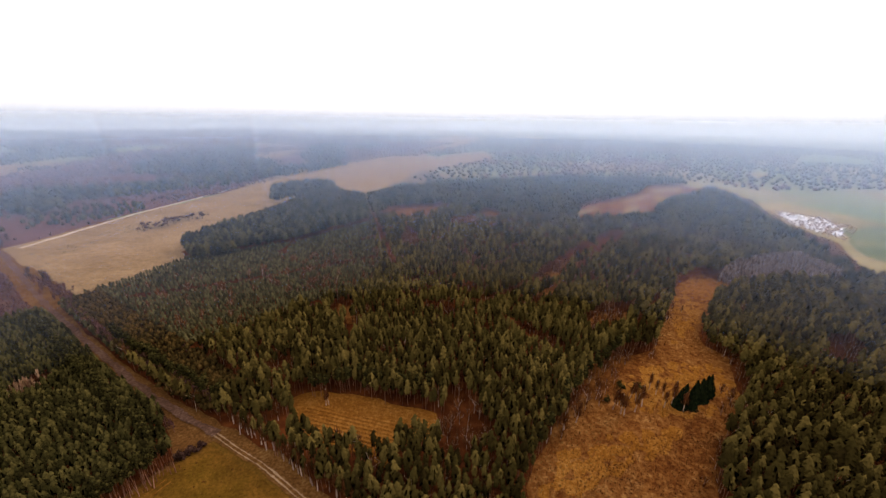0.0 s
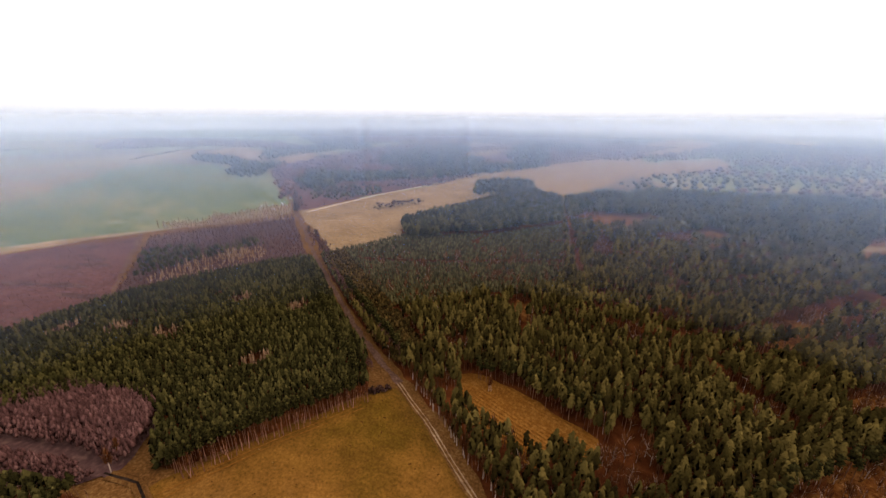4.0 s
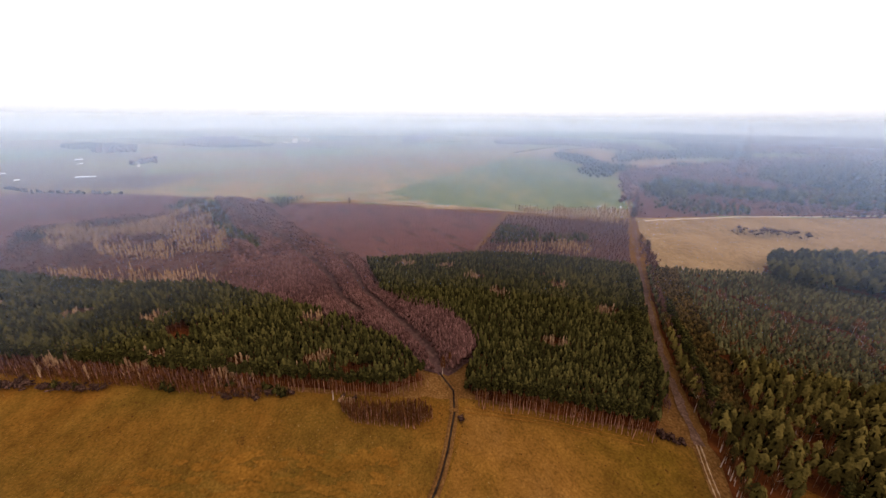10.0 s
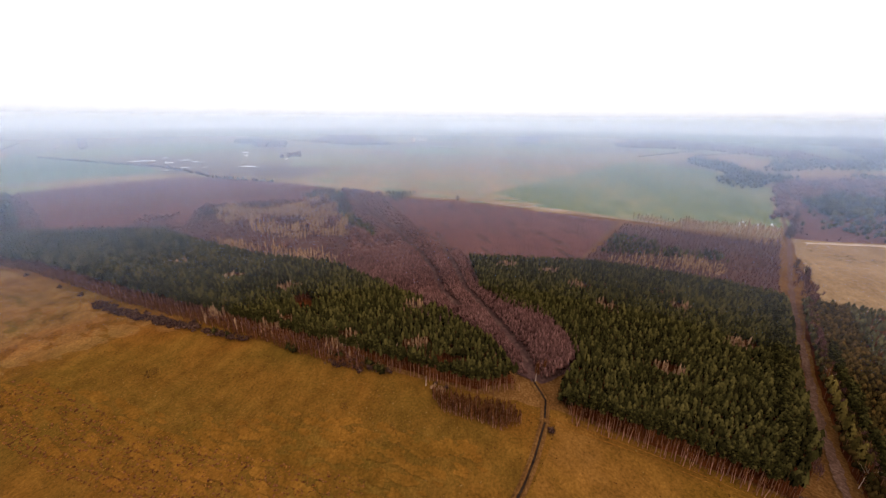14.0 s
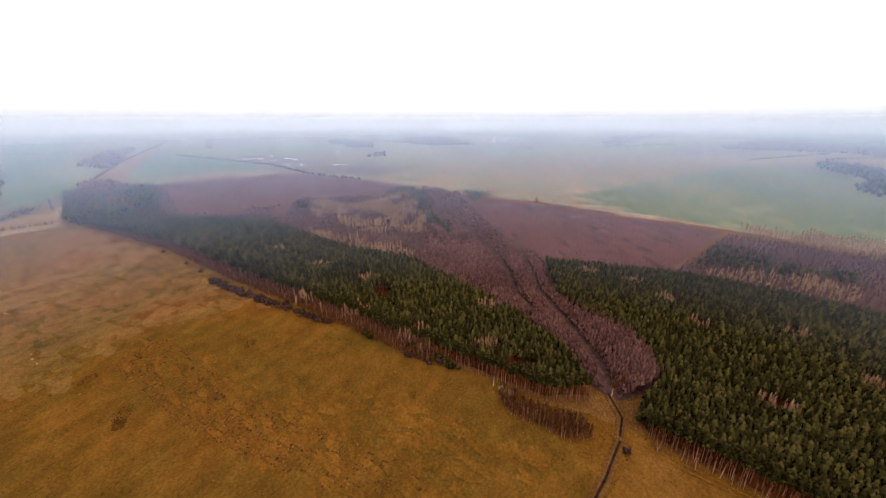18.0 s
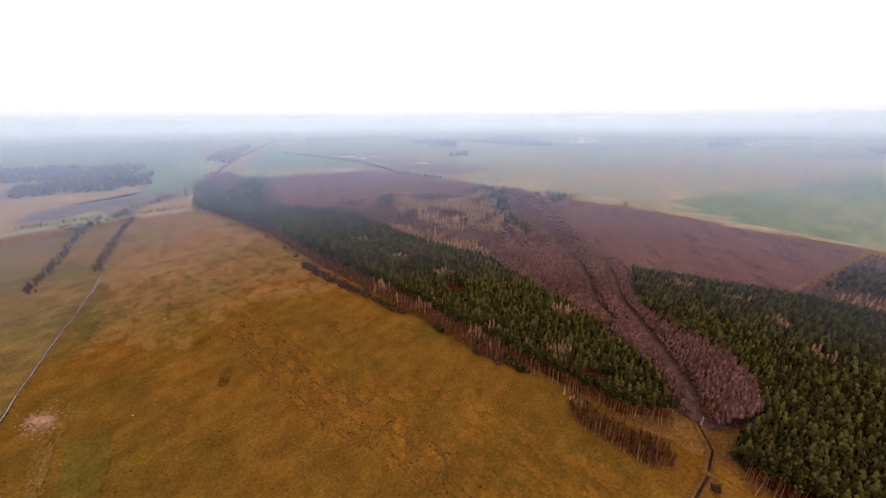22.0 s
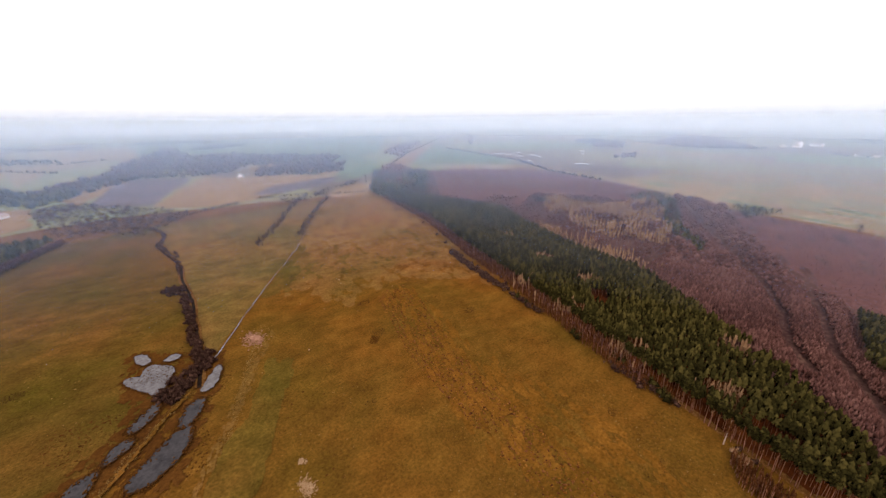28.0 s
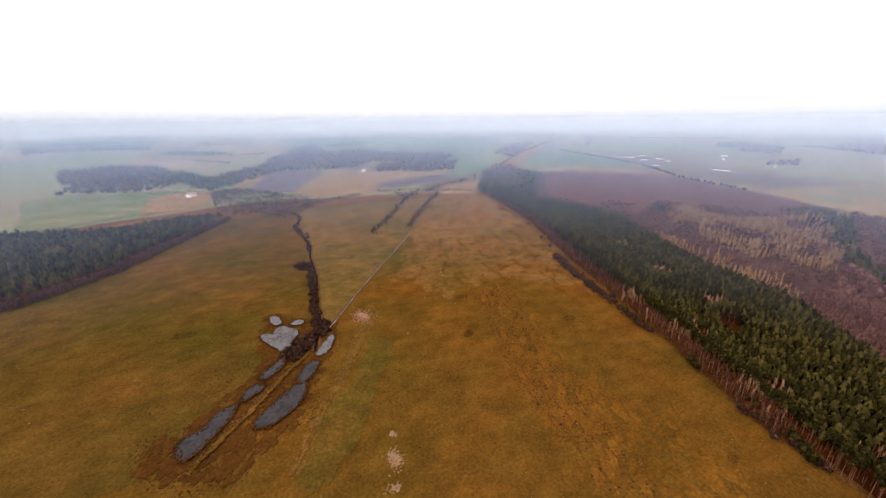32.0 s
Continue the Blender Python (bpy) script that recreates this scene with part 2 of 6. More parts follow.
M_NEEDLE = material("pine_needles", [(0.2, (0.009, 0.007, 0.0024)), (0.5, (0.027, 0.0235, 0.0066)), (0.8, (0.080, 0.064, 0.018))], (0.02, 0.9), island=0.5, rough=0.8, vivid=1.0)
M_NEEDLE_E = material("old_pine_needles", [(0.2, (0.012, 0.0078, 0.0024)), (0.5, (0.039, 0.029, 0.007)), (0.8, (0.118, 0.083, 0.021))], (0.02, 0.9), island=0.5, rough=0.8, vivid=1.0)
M_NEEDLE_B = material("young_pine_needles", [(0.2, (0.020, 0.017, 0.007)), (0.5, (0.050, 0.043, 0.017)), (0.8, (0.108, 0.090, 0.035))], (0.02, 0.9), island=0.5, rough=0.8, vivid=1.0)
M_OAK = material("withered_oak_leaves", [(0.25, (0.014, 0.009, 0.003)), (0.5, (0.038, 0.025, 0.007)), (0.75, (0.088, 0.050, 0.014))], (0.03, 0.5), island=0.5)
M_NEEDLE_D = material("spruce_needles", [(0.3, (0.003, 0.005, 0.002)), (0.7, (0.010, 0.013, 0.005))], (0.05, 0.9), island=0.4, rough=0.8)
M_TRUNK = material("pine_bark", [(0.3, (0.085, 0.038, 0.022)), (0.7, (0.23, 0.115, 0.068))], (0.1, 2.0), island=0.5)
M_BIRCH = material("birch_bark", [(0.3, (0.19, 0.125, 0.085)), (0.6, (0.44, 0.33, 0.25))], (0.3, 3.0), island=0.3, vivid=1.0, dim=1.0)
M_ALDER = material("bare_alder_twigs", [(0.34, (0.050, 0.022, 0.018)), (0.5, (0.096, 0.043, 0.035)), (0.66, (0.160, 0.079, 0.064))], (0.03, 0.25), island=0.25, vivid=1.0, dim=0.95)
M_GREYTWIG = material("pale_grey_twigs", [(0.3, (0.09, 0.060, 0.050)), (0.5, (0.17, 0.120, 0.100)), (0.7, (0.27, 0.20, 0.17))], (0.03, 0.4), island=0.5, dim=1.0)
M_RUSSET = material("russet_twigs", [(0.25, (0.055, 0.018, 0.008)), (0.5, (0.11, 0.038, 0.013)), (0.75, (0.17, 0.07, 0.024))], (0.02, 0.5), island=0.5)
M_LARCH = material("dry_larch_twigs", [(0.25, (0.18, 0.095, 0.046)), (0.5, (0.31, 0.178, 0.092)), (0.75, (0.44, 0.28, 0.16))], (0.02, 0.5), island=0.4)
M_BUSH = material("dark_willow_twigs", [(0.25, (0.022, 0.011, 0.008)), (0.5, (0.052, 0.026, 0.018)), (0.75, (0.105, 0.056, 0.038))], (0.05, 0.8), island=0.4)
M_TUSSOCK = material("sedge_tussock", [(0.22, (0.045, 0.016, 0.003)), (0.45, (0.10, 0.042, 0.007)), (0.8, (0.24, 0.13, 0.032))], (0.05, 0.8), island=0.6)
M_STONE = material("pale_lime_heap", [(0.3, (0.16, 0.092, 0.042)), (0.7, (0.36, 0.24, 0.14))], (0.4, 2.0), bump=0.5)
M_WALL = material("white_render", [(0.3, (0.74, 0.72, 0.69)), (0.7, (0.86, 0.85, 0.82))], (0.3, 2.0), per_object=0.3, vivid=1.0, dim=1.0)
M_ROOF = material("roof_tiles", [(0.3, (0.14, 0.09, 0.075)), (0.7, (0.36, 0.29, 0.26))], (0.3, 2.0), per_object=0.5, vivid=1.0, dim=1.0)
M_GLASS = material("dark_pane", [(0.3, (0.03, 0.035, 0.04)), (0.7, (0.05, 0.055, 0.06))], (0.5, 2.0), rough=0.1)


def farmland():
    """Strips and blocks of winter fields: every cell takes a colour of its own, with worn patches."""
    m = bpy.data.materials.new("far_farmland")
    m.use_nodes = True
    n, l = m.node_tree.nodes, m.node_tree.links
    coord, mapping, cells, patch, sep, mix, ramp = (n.new("ShaderNodeTexCoord"), n.new("ShaderNodeMapping"), n.new("ShaderNodeTexVoronoi"), n.new("ShaderNodeTexNoise"), n.new("ShaderNodeSeparateColor"), n.new("ShaderNodeMix"), n.new("ShaderNodeValToRGB"))
    mapping.inputs["Scale"].default_value, mapping.inputs["Rotation"].default_value = (1, 0.5, 1), (0, 0, radians(38))
    cells.inputs["Scale"].default_value = 0.0042
    patch.inputs["Scale"].default_value, patch.inputs["Detail"].default_value = 0.006, 6
    l.new(coord.outputs["Object"], mapping.inputs[0])
    l.new(mapping.outputs[0], cells.inputs["Vector"])
    l.new(mapping.outputs[0], patch.inputs["Vector"])
    l.new(cells.outputs["Color"], sep.inputs[0])
    mix.inputs[0].default_value = 0.4
    l.new(sep.outputs[0], mix.inputs[2])
    l.new(patch.outputs[0], mix.inputs[3])
    stops = [(0.12, (0.075, 0.10, 0.04)), (0.3, (0.125, 0.15, 0.06)), (0.42, (0.16, 0.14, 0.065)), (0.54, (0.085, 0.055, 0.035)), (0.62, (0.22, 0.165, 0.085)), (0.74, (0.12, 0.13, 0.05)), (0.86, (0.27, 0.19, 0.10))]
    while len(ramp.color_ramp.elements) < len(stops):
        ramp.color_ramp.elements.new(0.5)
    for e, (at, c) in zip(ramp.color_ramp.elements, stops):
        e.position, e.color = at, (*c, 1)
    l.new(mix.outputs[0], ramp.inputs[0])
    l.new(ramp.outputs[0], n["Principled BSDF"].inputs["Base Color"])
    n["Principled BSDF"].inputs["Roughness"].default_value = 0.95
    n["Principled BSDF"].inputs["Specular IOR Level"].default_value = 0.1
    return m


M_TEAL = material("green_winter_crop", [(0.36, (0.070, 0.098, 0.052)), (0.5, (0.098, 0.130, 0.070)), (0.64, (0.145, 0.160, 0.088))], (0.003, 0.02), stretch=(1, 2.5, 1), turn=40, detail=10, fractal=0.62, dim=1.0)
M_PLOUGH = material("ploughed_soil", [(0.36, (0.070, 0.054, 0.058)), (0.5, (0.100, 0.078, 0.080)), (0.64, (0.140, 0.108, 0.104))], (0.004, 0.03), stretch=(1, 3, 1), turn=50, detail=10, fractal=0.6, dim=1.0)
M_GROUND = farmland()

# ---- builders ----
RNG = np.random.default_rng(11)


def part(name, bm, mat, parent=None, label=""):
    """Links a bmesh as one mesh object, under a thing or a part."""
    me = bpy.data.meshes.new(name)
    bm.to_mesh(me)
    bm.free()
    me.materials.append(mat)
    ob = new(name, me)
    if parent:
        ob.parent = parent
    return tagged(ob, label) if label else ob


def tri_mesh(name, verts, tris, mats, index=None):
    """A mesh from arrays of triangles, with a material index for each."""
    me = bpy.data.meshes.new(name)
    me.vertices.add(len(verts))
    me.vertices.foreach_set("co", np.asarray(verts, np.float32).ravel())
    me.loops.add(3 * len(tris))
    me.loops.foreach_set("vertex_index", np.asarray(tris, np.int32).ravel())
    me.polygons.add(len(tris))
    me.polygons.foreach_set("loop_start", np.arange(0, 3 * len(tris), 3, dtype=np.int32))
    if index is not None:
        me.polygons.foreach_set("material_index", np.asarray(index, np.int32))
    for m in mats:
        me.materials.append(m)
    me.update(calc_edges=True)
    return me


def inside(poly, pts):
    """Which of the points lie in the polygon."""
    p, q = np.array(poly, float), np.roll(np.array(poly, float), -1, 0)
    hit = np.zeros(len(pts), bool)
    for (ax, ay), (bx, by) in zip(p, q):
        if ay != by:
            cross = (ay > pts[:, 1]) != (by > pts[:, 1])
            hit ^= cross & (pts[:, 0] < (bx - ax) * (pts[:, 1] - ay) / (by - ay) + ax)
    return hit


def near_line(line, width, pts):
    """Which of the points lie within width of the polyline."""
    hit = np.zeros(len(pts), bool)
    for a, b in zip(np.array(line[:-1], float), np.array(line[1:], float)):
        d = b - a
        s = np.clip(((pts - a) @ d) / (d @ d), 0, 1)
        hit |= np.hypot(*(pts - a - s[:, None] * d).T) < width
    return hit


def scatter(poly, spacing, but=(), lines=(), patchy=0.0, rows=None):
    """Jittered places in a polygon, without those in other polygons or near lines."""
    p = np.array(poly, float)
    lo, hi = p.min(0), p.max(0)
    gx, gy = np.meshgrid(np.arange(lo[0], hi[0], spacing), np.arange(lo[1], hi[1], spacing * 0.87))
    gx[1::2] += spacing / 2
    pts = np.stack([gx.ravel(), gy.ravel()], 1)
    pts += RNG.uniform(-0.42, 0.42, pts.shape) * spacing
    if rows is not None:
        c, s, half, mid = math.cos(radians(rows)), math.sin(radians(rows)), np.hypot(*(hi - lo)) / 2, (lo + hi) / 2
        gx, gy = np.meshgrid(np.arange(-half, half, spacing * 0.8), np.arange(-half, half, spacing * 1.25))
        q = np.stack([gx.ravel(), gy.ravel()], 1) + RNG.uniform(-0.2, 0.2, (gx.size, 2)) * spacing
        pts = mid + q @ np.array([(c, s), (-s, c)])
    keep = inside(poly, pts)
    for o in but:
        keep &= ~inside(o, pts)
    for line, width in lines:
        keep &= ~near_line(line, width, pts)
    if patchy:
        v = np.array([noise.noise((x * 0.035, y * 0.035, 4.2)) for x, y in pts]) if len(pts) else np.zeros(0)
        keep &= v < 0.75 - patchy
    return pts[keep]


def along(line, step, wide):
    """Places strewn along a line."""
    out = []
    for a, b in zip(np.array(line[:-1], float), np.array(line[1:], float)):
        n = max(1, int(np.hypot(*(b - a)) / step))
        out += [a + (b - a) * (k + RNG.random()) / n for k in range(n)]
    return np.array(out) + RNG.normal(0, wide, (len(out), 2))


def rough_edge(poly, step, wander, rag=0.0):
    """The polygon's outline with a natural, wandering edge."""
    out = []
    p = [Vector((x, y, 0)) for x, y in poly]
    for a, b in zip(p, p[1:] + p[:1]):
        n = max(1, int((b - a).length / step))
        for k in range(n):
            q = a.lerp(b, k / n)
            dx, dy = noise.noise(q * (0.17 / step)), noise.noise(q * (0.17 / step) + Vector((31, 7, 3)))
            ex, ey = noise.noise(q * (0.9 / step) + Vector((5, 1, 8))), noise.noise(q * (0.9 / step) + Vector((2, 9, 4)))
            out.append((q.x + dx * wander + ex * step * 0.3 + RNG.uniform(-rag, rag), q.y + dy * wander + ey * step * 0.3 + RNG.uniform(-rag, rag)))
    return out


LAYER = [0.0]


def rounded(poly, times=2):
    """The polygon with its corners cut round."""
    for _ in range(times):
        poly = [(a[0] + (b[0] - a[0]) * s, a[1] + (b[1] - a[1]) * s) for a, b in zip(poly, poly[1:] + poly[:1]) for s in (0.25, 0.75)]
    return poly


def parcel(name, poly, mat, label, step=6.0, wander=3.0, category="field"):
    """A stretch of ground of its own kind, a few centimetres over the sheet below."""
    LAYER[0] += 0.008
    poly = rounded(poly, 1) if category in ("pool", "mud", "heap") else poly
    bm = bmesh.new()
    face = bm.faces.new([bm.verts.new((x, y, LAYER[0])) for x, y in rough_edge(poly, step, wander, 0.3 * min(step, 1.2) if category in ("pool", "mud", "heap") else 0)])
    if face.normal.z < 0 or face.calc_area() and sum(a[0] * b[1] - b[0] * a[1] for a, b in zip(poly, poly[1:] + poly[:1])) < 0:
        face.normal_flip()
    bmesh.ops.triangulate(bm, faces=bm.faces[:])
    return tagged(part(name, bm, mat), label, category, kind="structure")


def patches(name, poly, spacing, size, mat, label, category, turn=0.0, long=1.0, patchy=0.0):
    """Worn or grown patches of ground with ragged outlines, strewn over a polygon, as one sheet."""
    bm = bmesh.new()
    c, s = math.cos(radians(turn)), math.sin(radians(turn))
    for x, y in scatter(poly, spacing, patchy=patchy)[:400]:
        LAYER[0] += 0.00015
        r = size * RNG.uniform(0.4, 1.25)
        ring = []
        for k in range(11):
            a, q = 6.2832 * k / 11, r * RNG.uniform(0.55, 1.25)
            u, v = q * long * math.cos(a), q * math.sin(a) / long ** 0.5
            ring.append(bm.verts.new((x + u * c - v * s, y + u * s + v * c, LAYER[0])))
        mid = bm.verts.new((x, y, LAYER[0]))
        for k in range(11):
            bm.faces.new((mid, ring[k], ring[(k + 1) % 11]))
    return tagged(part(name, bm, mat), label, category, kind="structure")


def ribbon_bm(line, width, z, wander=0.0, step=4.0, offset=0.0, vary=0.0, rag=0.0):
    """A flat band along a line."""
    bm = bmesh.new()
    pts = []
    for a, b in zip(line, line[1:]):
        a, b = Vector((*a, 0)), Vector((*b, 0))
        n = max(1, int((b - a).length / step))
        pts += [a.lerp(b, k / n) for k in range(n)]
    pts.append(Vector((*line[-1], 0)))
    rows = []
    for i, q in enumerate(pts):
        d = (pts[min(i + 1, len(pts) - 1)] - pts[max(i - 1, 0)]).normalized()
        s = Vector((-d.y, d.x, 0))
        c = q + s * (offset + wander * noise.noise(q * 0.06))
        w = width / 2 * max(0.12, 1 + vary * (noise.noise(q * 0.09 + Vector((9, 2, 5))) + 0.7 * noise.noise(q * 0.45)))
        u, v = (max(0.05, w + RNG.uniform(-rag, rag)) for _ in range(2))
        rows.append((bm.verts.new((c.x - s.x * u, c.y - s.y * u, z)), bm.verts.new((c.x + s.x * v, c.y + s.y * v, z))))
    for (a, b), (c, d) in zip(rows, rows[1:]):
        bm.faces.new((a, c, d, b))
    return bm


# tree shapes: lists of triangles at unit size, z from 0 to 1
def tuft(c, r, h, rng):
    """A jagged eight-sided clump."""
    turn = rng.uniform(0, 6.28)
    ring = [(c[0] + r * rng.uniform(0.7, 1.25) * math.cos(turn + k * 1.571), c[1] + r * rng.uniform(0.7, 1.25) * math.sin(turn + k * 1.571), c[2] + h * rng.uniform(-0.25, 0.2)) for k in range(4)]
    v = ring + [(c[0], c[1], c[2] + h), (c[0], c[1], c[2] - h * 0.45)]
    f = [(k, (k + 1) % 4, 4) for k in range(4)] + [((k + 1) % 4, k, 5) for k in range(4)]
    return v, f


def stick(a, b, r0, r1, n=3):
    """A tapered stem from a to b."""
    v = [(p[0] + r * math.cos(6.283 * k / n), p[1] + r * math.sin(6.283 * k / n), p[2]) for p, r in ((a, r0), (b, r1)) for k in range(n)]
    f = []
    for k in range(n):
        j = (k + 1) % n
        f += [(k, j, n + j), (k, n + j, n + k)]
    return v, f


def gather(pieces):
    """Joins (verts, faces, material) pieces into arrays."""
    V, F, K = [], [], []
    for v, f, k in pieces:
        base = len(V)
        V += v
        F += [(a + base, b + base, c + base) for a, b, c in f]
        K += [k] * len(f)
    return np.array(V, float), np.array(F, int), np.array(K, int)


def pine_shape(rng, crown=0.5, wide=0.14, levels=4, sides=6, spikes=9, tufts=3, trunk=3):
    """A Scots pine: bare stem below, above it one dense lumpy crown with a ragged outline."""
    out = [(*stick((0, 0, 0), (rng.uniform(-0.01, 0.01), 0, 0.9), 0.0115, 0.004, trunk), 1)] if trunk else []
    v, f = [], []
    for k in range(levels):
        u = (k + 0.3) / levels
        r = wide * (0.55 + 0.75 * u if u < 0.35 else 1.04 * (1 - 0.8 * max(u - 0.2, 0) ** 2.0))
        for q in range(sides):
            a = 6.283 * (q + 0.5 * (k % 2)) / sides
            s = r * rng.uniform(0.68, 1.28)
            v.append((s * math.cos(a), s * math.sin(a), 1 - crown * (1 - u * 0.92) + rng.uniform(-0.03, 0.03)))
    for k in range(levels - 1):
        for q in range(sides):
            a, b, c, d = k * sides + q, k * sides + (q + 1) % sides, (k + 1) * sides + q, (k + 1) * sides + (q + 1) % sides
            f += [(a, b, d), (a, d, c)]
    v += [(0, 0, 1.0), (0, 0, 1 - crown * 0.9)]
    top, low = len(v) - 2, len(v) - 1
    f += [((levels - 1) * sides + q, (levels - 1) * sides + (q + 1) % sides, top) for q in range(sides)]
    f += [((q + 1) % sides, q, low) for q in range(sides)]
    out.append((v, f, 0))
    for k in range(tufts):
        a, u = rng.uniform(0, 6.28), rng.uniform(-0.15, 0.7)
        out.append((*tuft((wide * 0.75 * math.cos(a), wide * 0.75 * math.sin(a), 1 - crown * (1 - u)), wide * rng.uniform(0.35, 0.55), crown * 0.16, rng), 0))
    for k in range(spikes):
        u = rng.uniform(0, 0.95)
        z = 1 - crown * (1 - u)
        a, reach = rng.uniform(0, 6.28), wide * (1.35 - 0.9 * u)
        c, s = math.cos(a), math.sin(a)
        out.append(([(c * reach * 0.3 - s * 0.022, s * reach * 0.3 + c * 0.022, z), (c * reach * 0.3 + s * 0.022, s * reach * 0.3 - c * 0.022, z - 0.02), (c * reach, s * reach, z + 0.03)], [(0, 1, 2)], 0))
    return gather(out)


def clump_shape(rng, crown=0.5, wide=0.13, clumps=13, spikes=10, trunk=3):
    """A Scots pine with a crown of separate needle clumps round a dark core."""
    v, f, k = pine_shape(rng, crown, wide * 0.72, 2, 5, spikes, 0, trunk)
    out = [(v.tolist(), f[k == m].tolist(), m) for m in (0, 1) if (k == m).any()]
    for n in range(clumps):
        u = (n + 0.5) / clumps
        a, r = n * 2.4 + rng.uniform(-0.4, 0.4), wide * (0.95 * math.sqrt(max(0.02, 1 - (1.25 * u - 0.35) ** 2)) if u > 0.1 else 0.7)
        z = 1 - crown * (1 - u * 0.93)
        out.append((*tuft((0.72 * r * math.cos(a), 0.72 * r * math.sin(a), z), wide * rng.uniform(0.36, 0.56), crown * rng.uniform(0.11, 0.19), rng), 0))
    return gather(out)


def bare_shape(rng, twigs=34, limbs=5, wide=0.26, low=0.25, trunk=True, thick=0.011, top=1.0, stem=0.013, limb_mat=1):
    """A leafless tree: stem, limbs and a brush of fine twigs."""
    out = []
    if trunk:
        out.append((*stick((0, 0, 0), (0, 0, 0.85), stem, stem * 0.3, 3), 1))
    for k in range(limbs):
        a, z = k * 2.4 + rng.uniform(-0.4, 0.4), rng.uniform(low, 0.65)
        out.append((*stick((0, 0, z), (wide * 0.75 * math.cos(a), wide * 0.75 * math.sin(a), z + 0.24), 0.006, 0.002, 3), limb_mat))
    for k in range(twigs):
        a, u = rng.uniform(0, 6.28), rng.uniform(0, 1)
        z0 = low + (0.75 - low) * u
        r0 = wide * rng.uniform(0.05, 0.7) * (1 - 0.45 * u)
        r1 = r0 + wide * rng.uniform(0.1, 0.4) * (1 - 0.5 * u)
        z1 = min(z0 + rng.uniform(0.14, 0.3), top)
        c, s, w = math.cos(a), math.sin(a), thick * rng.uniform(0.8, 1.8)
        out.append(([(c * r0 - s * w, s * r0 + c * w, z0), (c * r0 + s * w, s * r0 - c * w, z0 + 0.02), (c * r1, s * r1, z1)], [(0, 1, 2)], 0))
    return gather(out)


def bush_shape(rng, tufts=7, spikes=26):
    """A rounded bush of clumps and twigs, about as wide as high."""
    out = []
    for k in range(tufts):
        a, r = rng.uniform(0, 6.28), rng.uniform(0.05, 0.42)
        out.append((*tuft((r * math.cos(a), r * math.sin(a), 0.25 + 0.35 * (0.45 - r) * rng.uniform(0.5, 1.6)), rng.uniform(0.2, 0.32), 0.3, rng), 0))
    for k in range(spikes):
        a, e = rng.uniform(0, 6.28), rng.uniform(0.2, 1.35)
        d = (math.cos(a) * math.cos(e), math.sin(a) * math.cos(e), math.sin(e))
        w = 0.03
        out.append(([(d[0] * 0.3 - d[1] * w, d[1] * 0.3 + d[0] * w, d[2] * 0.3 + 0.1), (d[0] * 0.3 + d[1] * w, d[1] * 0.3 - d[0] * w, d[2] * 0.3 + 0.1), (d[0] * 0.62, d[1] * 0.62, d[2] * 0.8 + 0.15)], [(0, 1, 2)], 0))
    return gather(out)


def fuzz_shape(rng, spikes=52, core=5):
    """A round leafless crown: a brush of twigs over a small core."""
    out = [(*stick((0, 0, 0), (0, 0, 0.5), 0.02, 0.012, 3), 1)]
    for k in range(core):
        a = k * 2.1 + rng.uniform(0, 1)
        out.append((*tuft((0.2 * math.cos(a), 0.2 * math.sin(a), rng.uniform(0.42, 0.58)), 0.24, 0.24, rng), 0))
    for k in range(spikes):
        a, e, b = rng.uniform(0, 6.28), rng.uniform(-0.1, 1.5), rng.uniform(0.78, 1.02)
        d = (math.cos(a) * math.cos(e), math.sin(a) * math.cos(e), math.sin(e))
        w = rng.uniform(0.014, 0.03)
        out.append(([(d[0] * 0.24 - d[1] * w, d[1] * 0.24 + d[0] * w, 0.42 + d[2] * 0.24), (d[0] * 0.24 + d[1] * w, d[1] * 0.24 - d[0] * w, 0.42 + d[2] * 0.24), (d[0] * 0.5 * b, d[1] * 0.5 * b, 0.42 + d[2] * 0.55 * b)], [(0, 1, 2)], 0))
    return gather(out)


def line_distance(lines, p):
    """The distance of every place to the nearest of the lines."""
    out = np.full(len(p), 1e9)
    for line in lines:
        for a, b in zip(np.array(line[:-1], float), np.array(line[1:], float)):
            t = np.clip(((p - a) @ (b - a)) / ((b - a) @ (b - a)), 0, 1)
            out = np.minimum(out, np.hypot(*(p - a - t[:, None] * (b - a)).T))
    return out


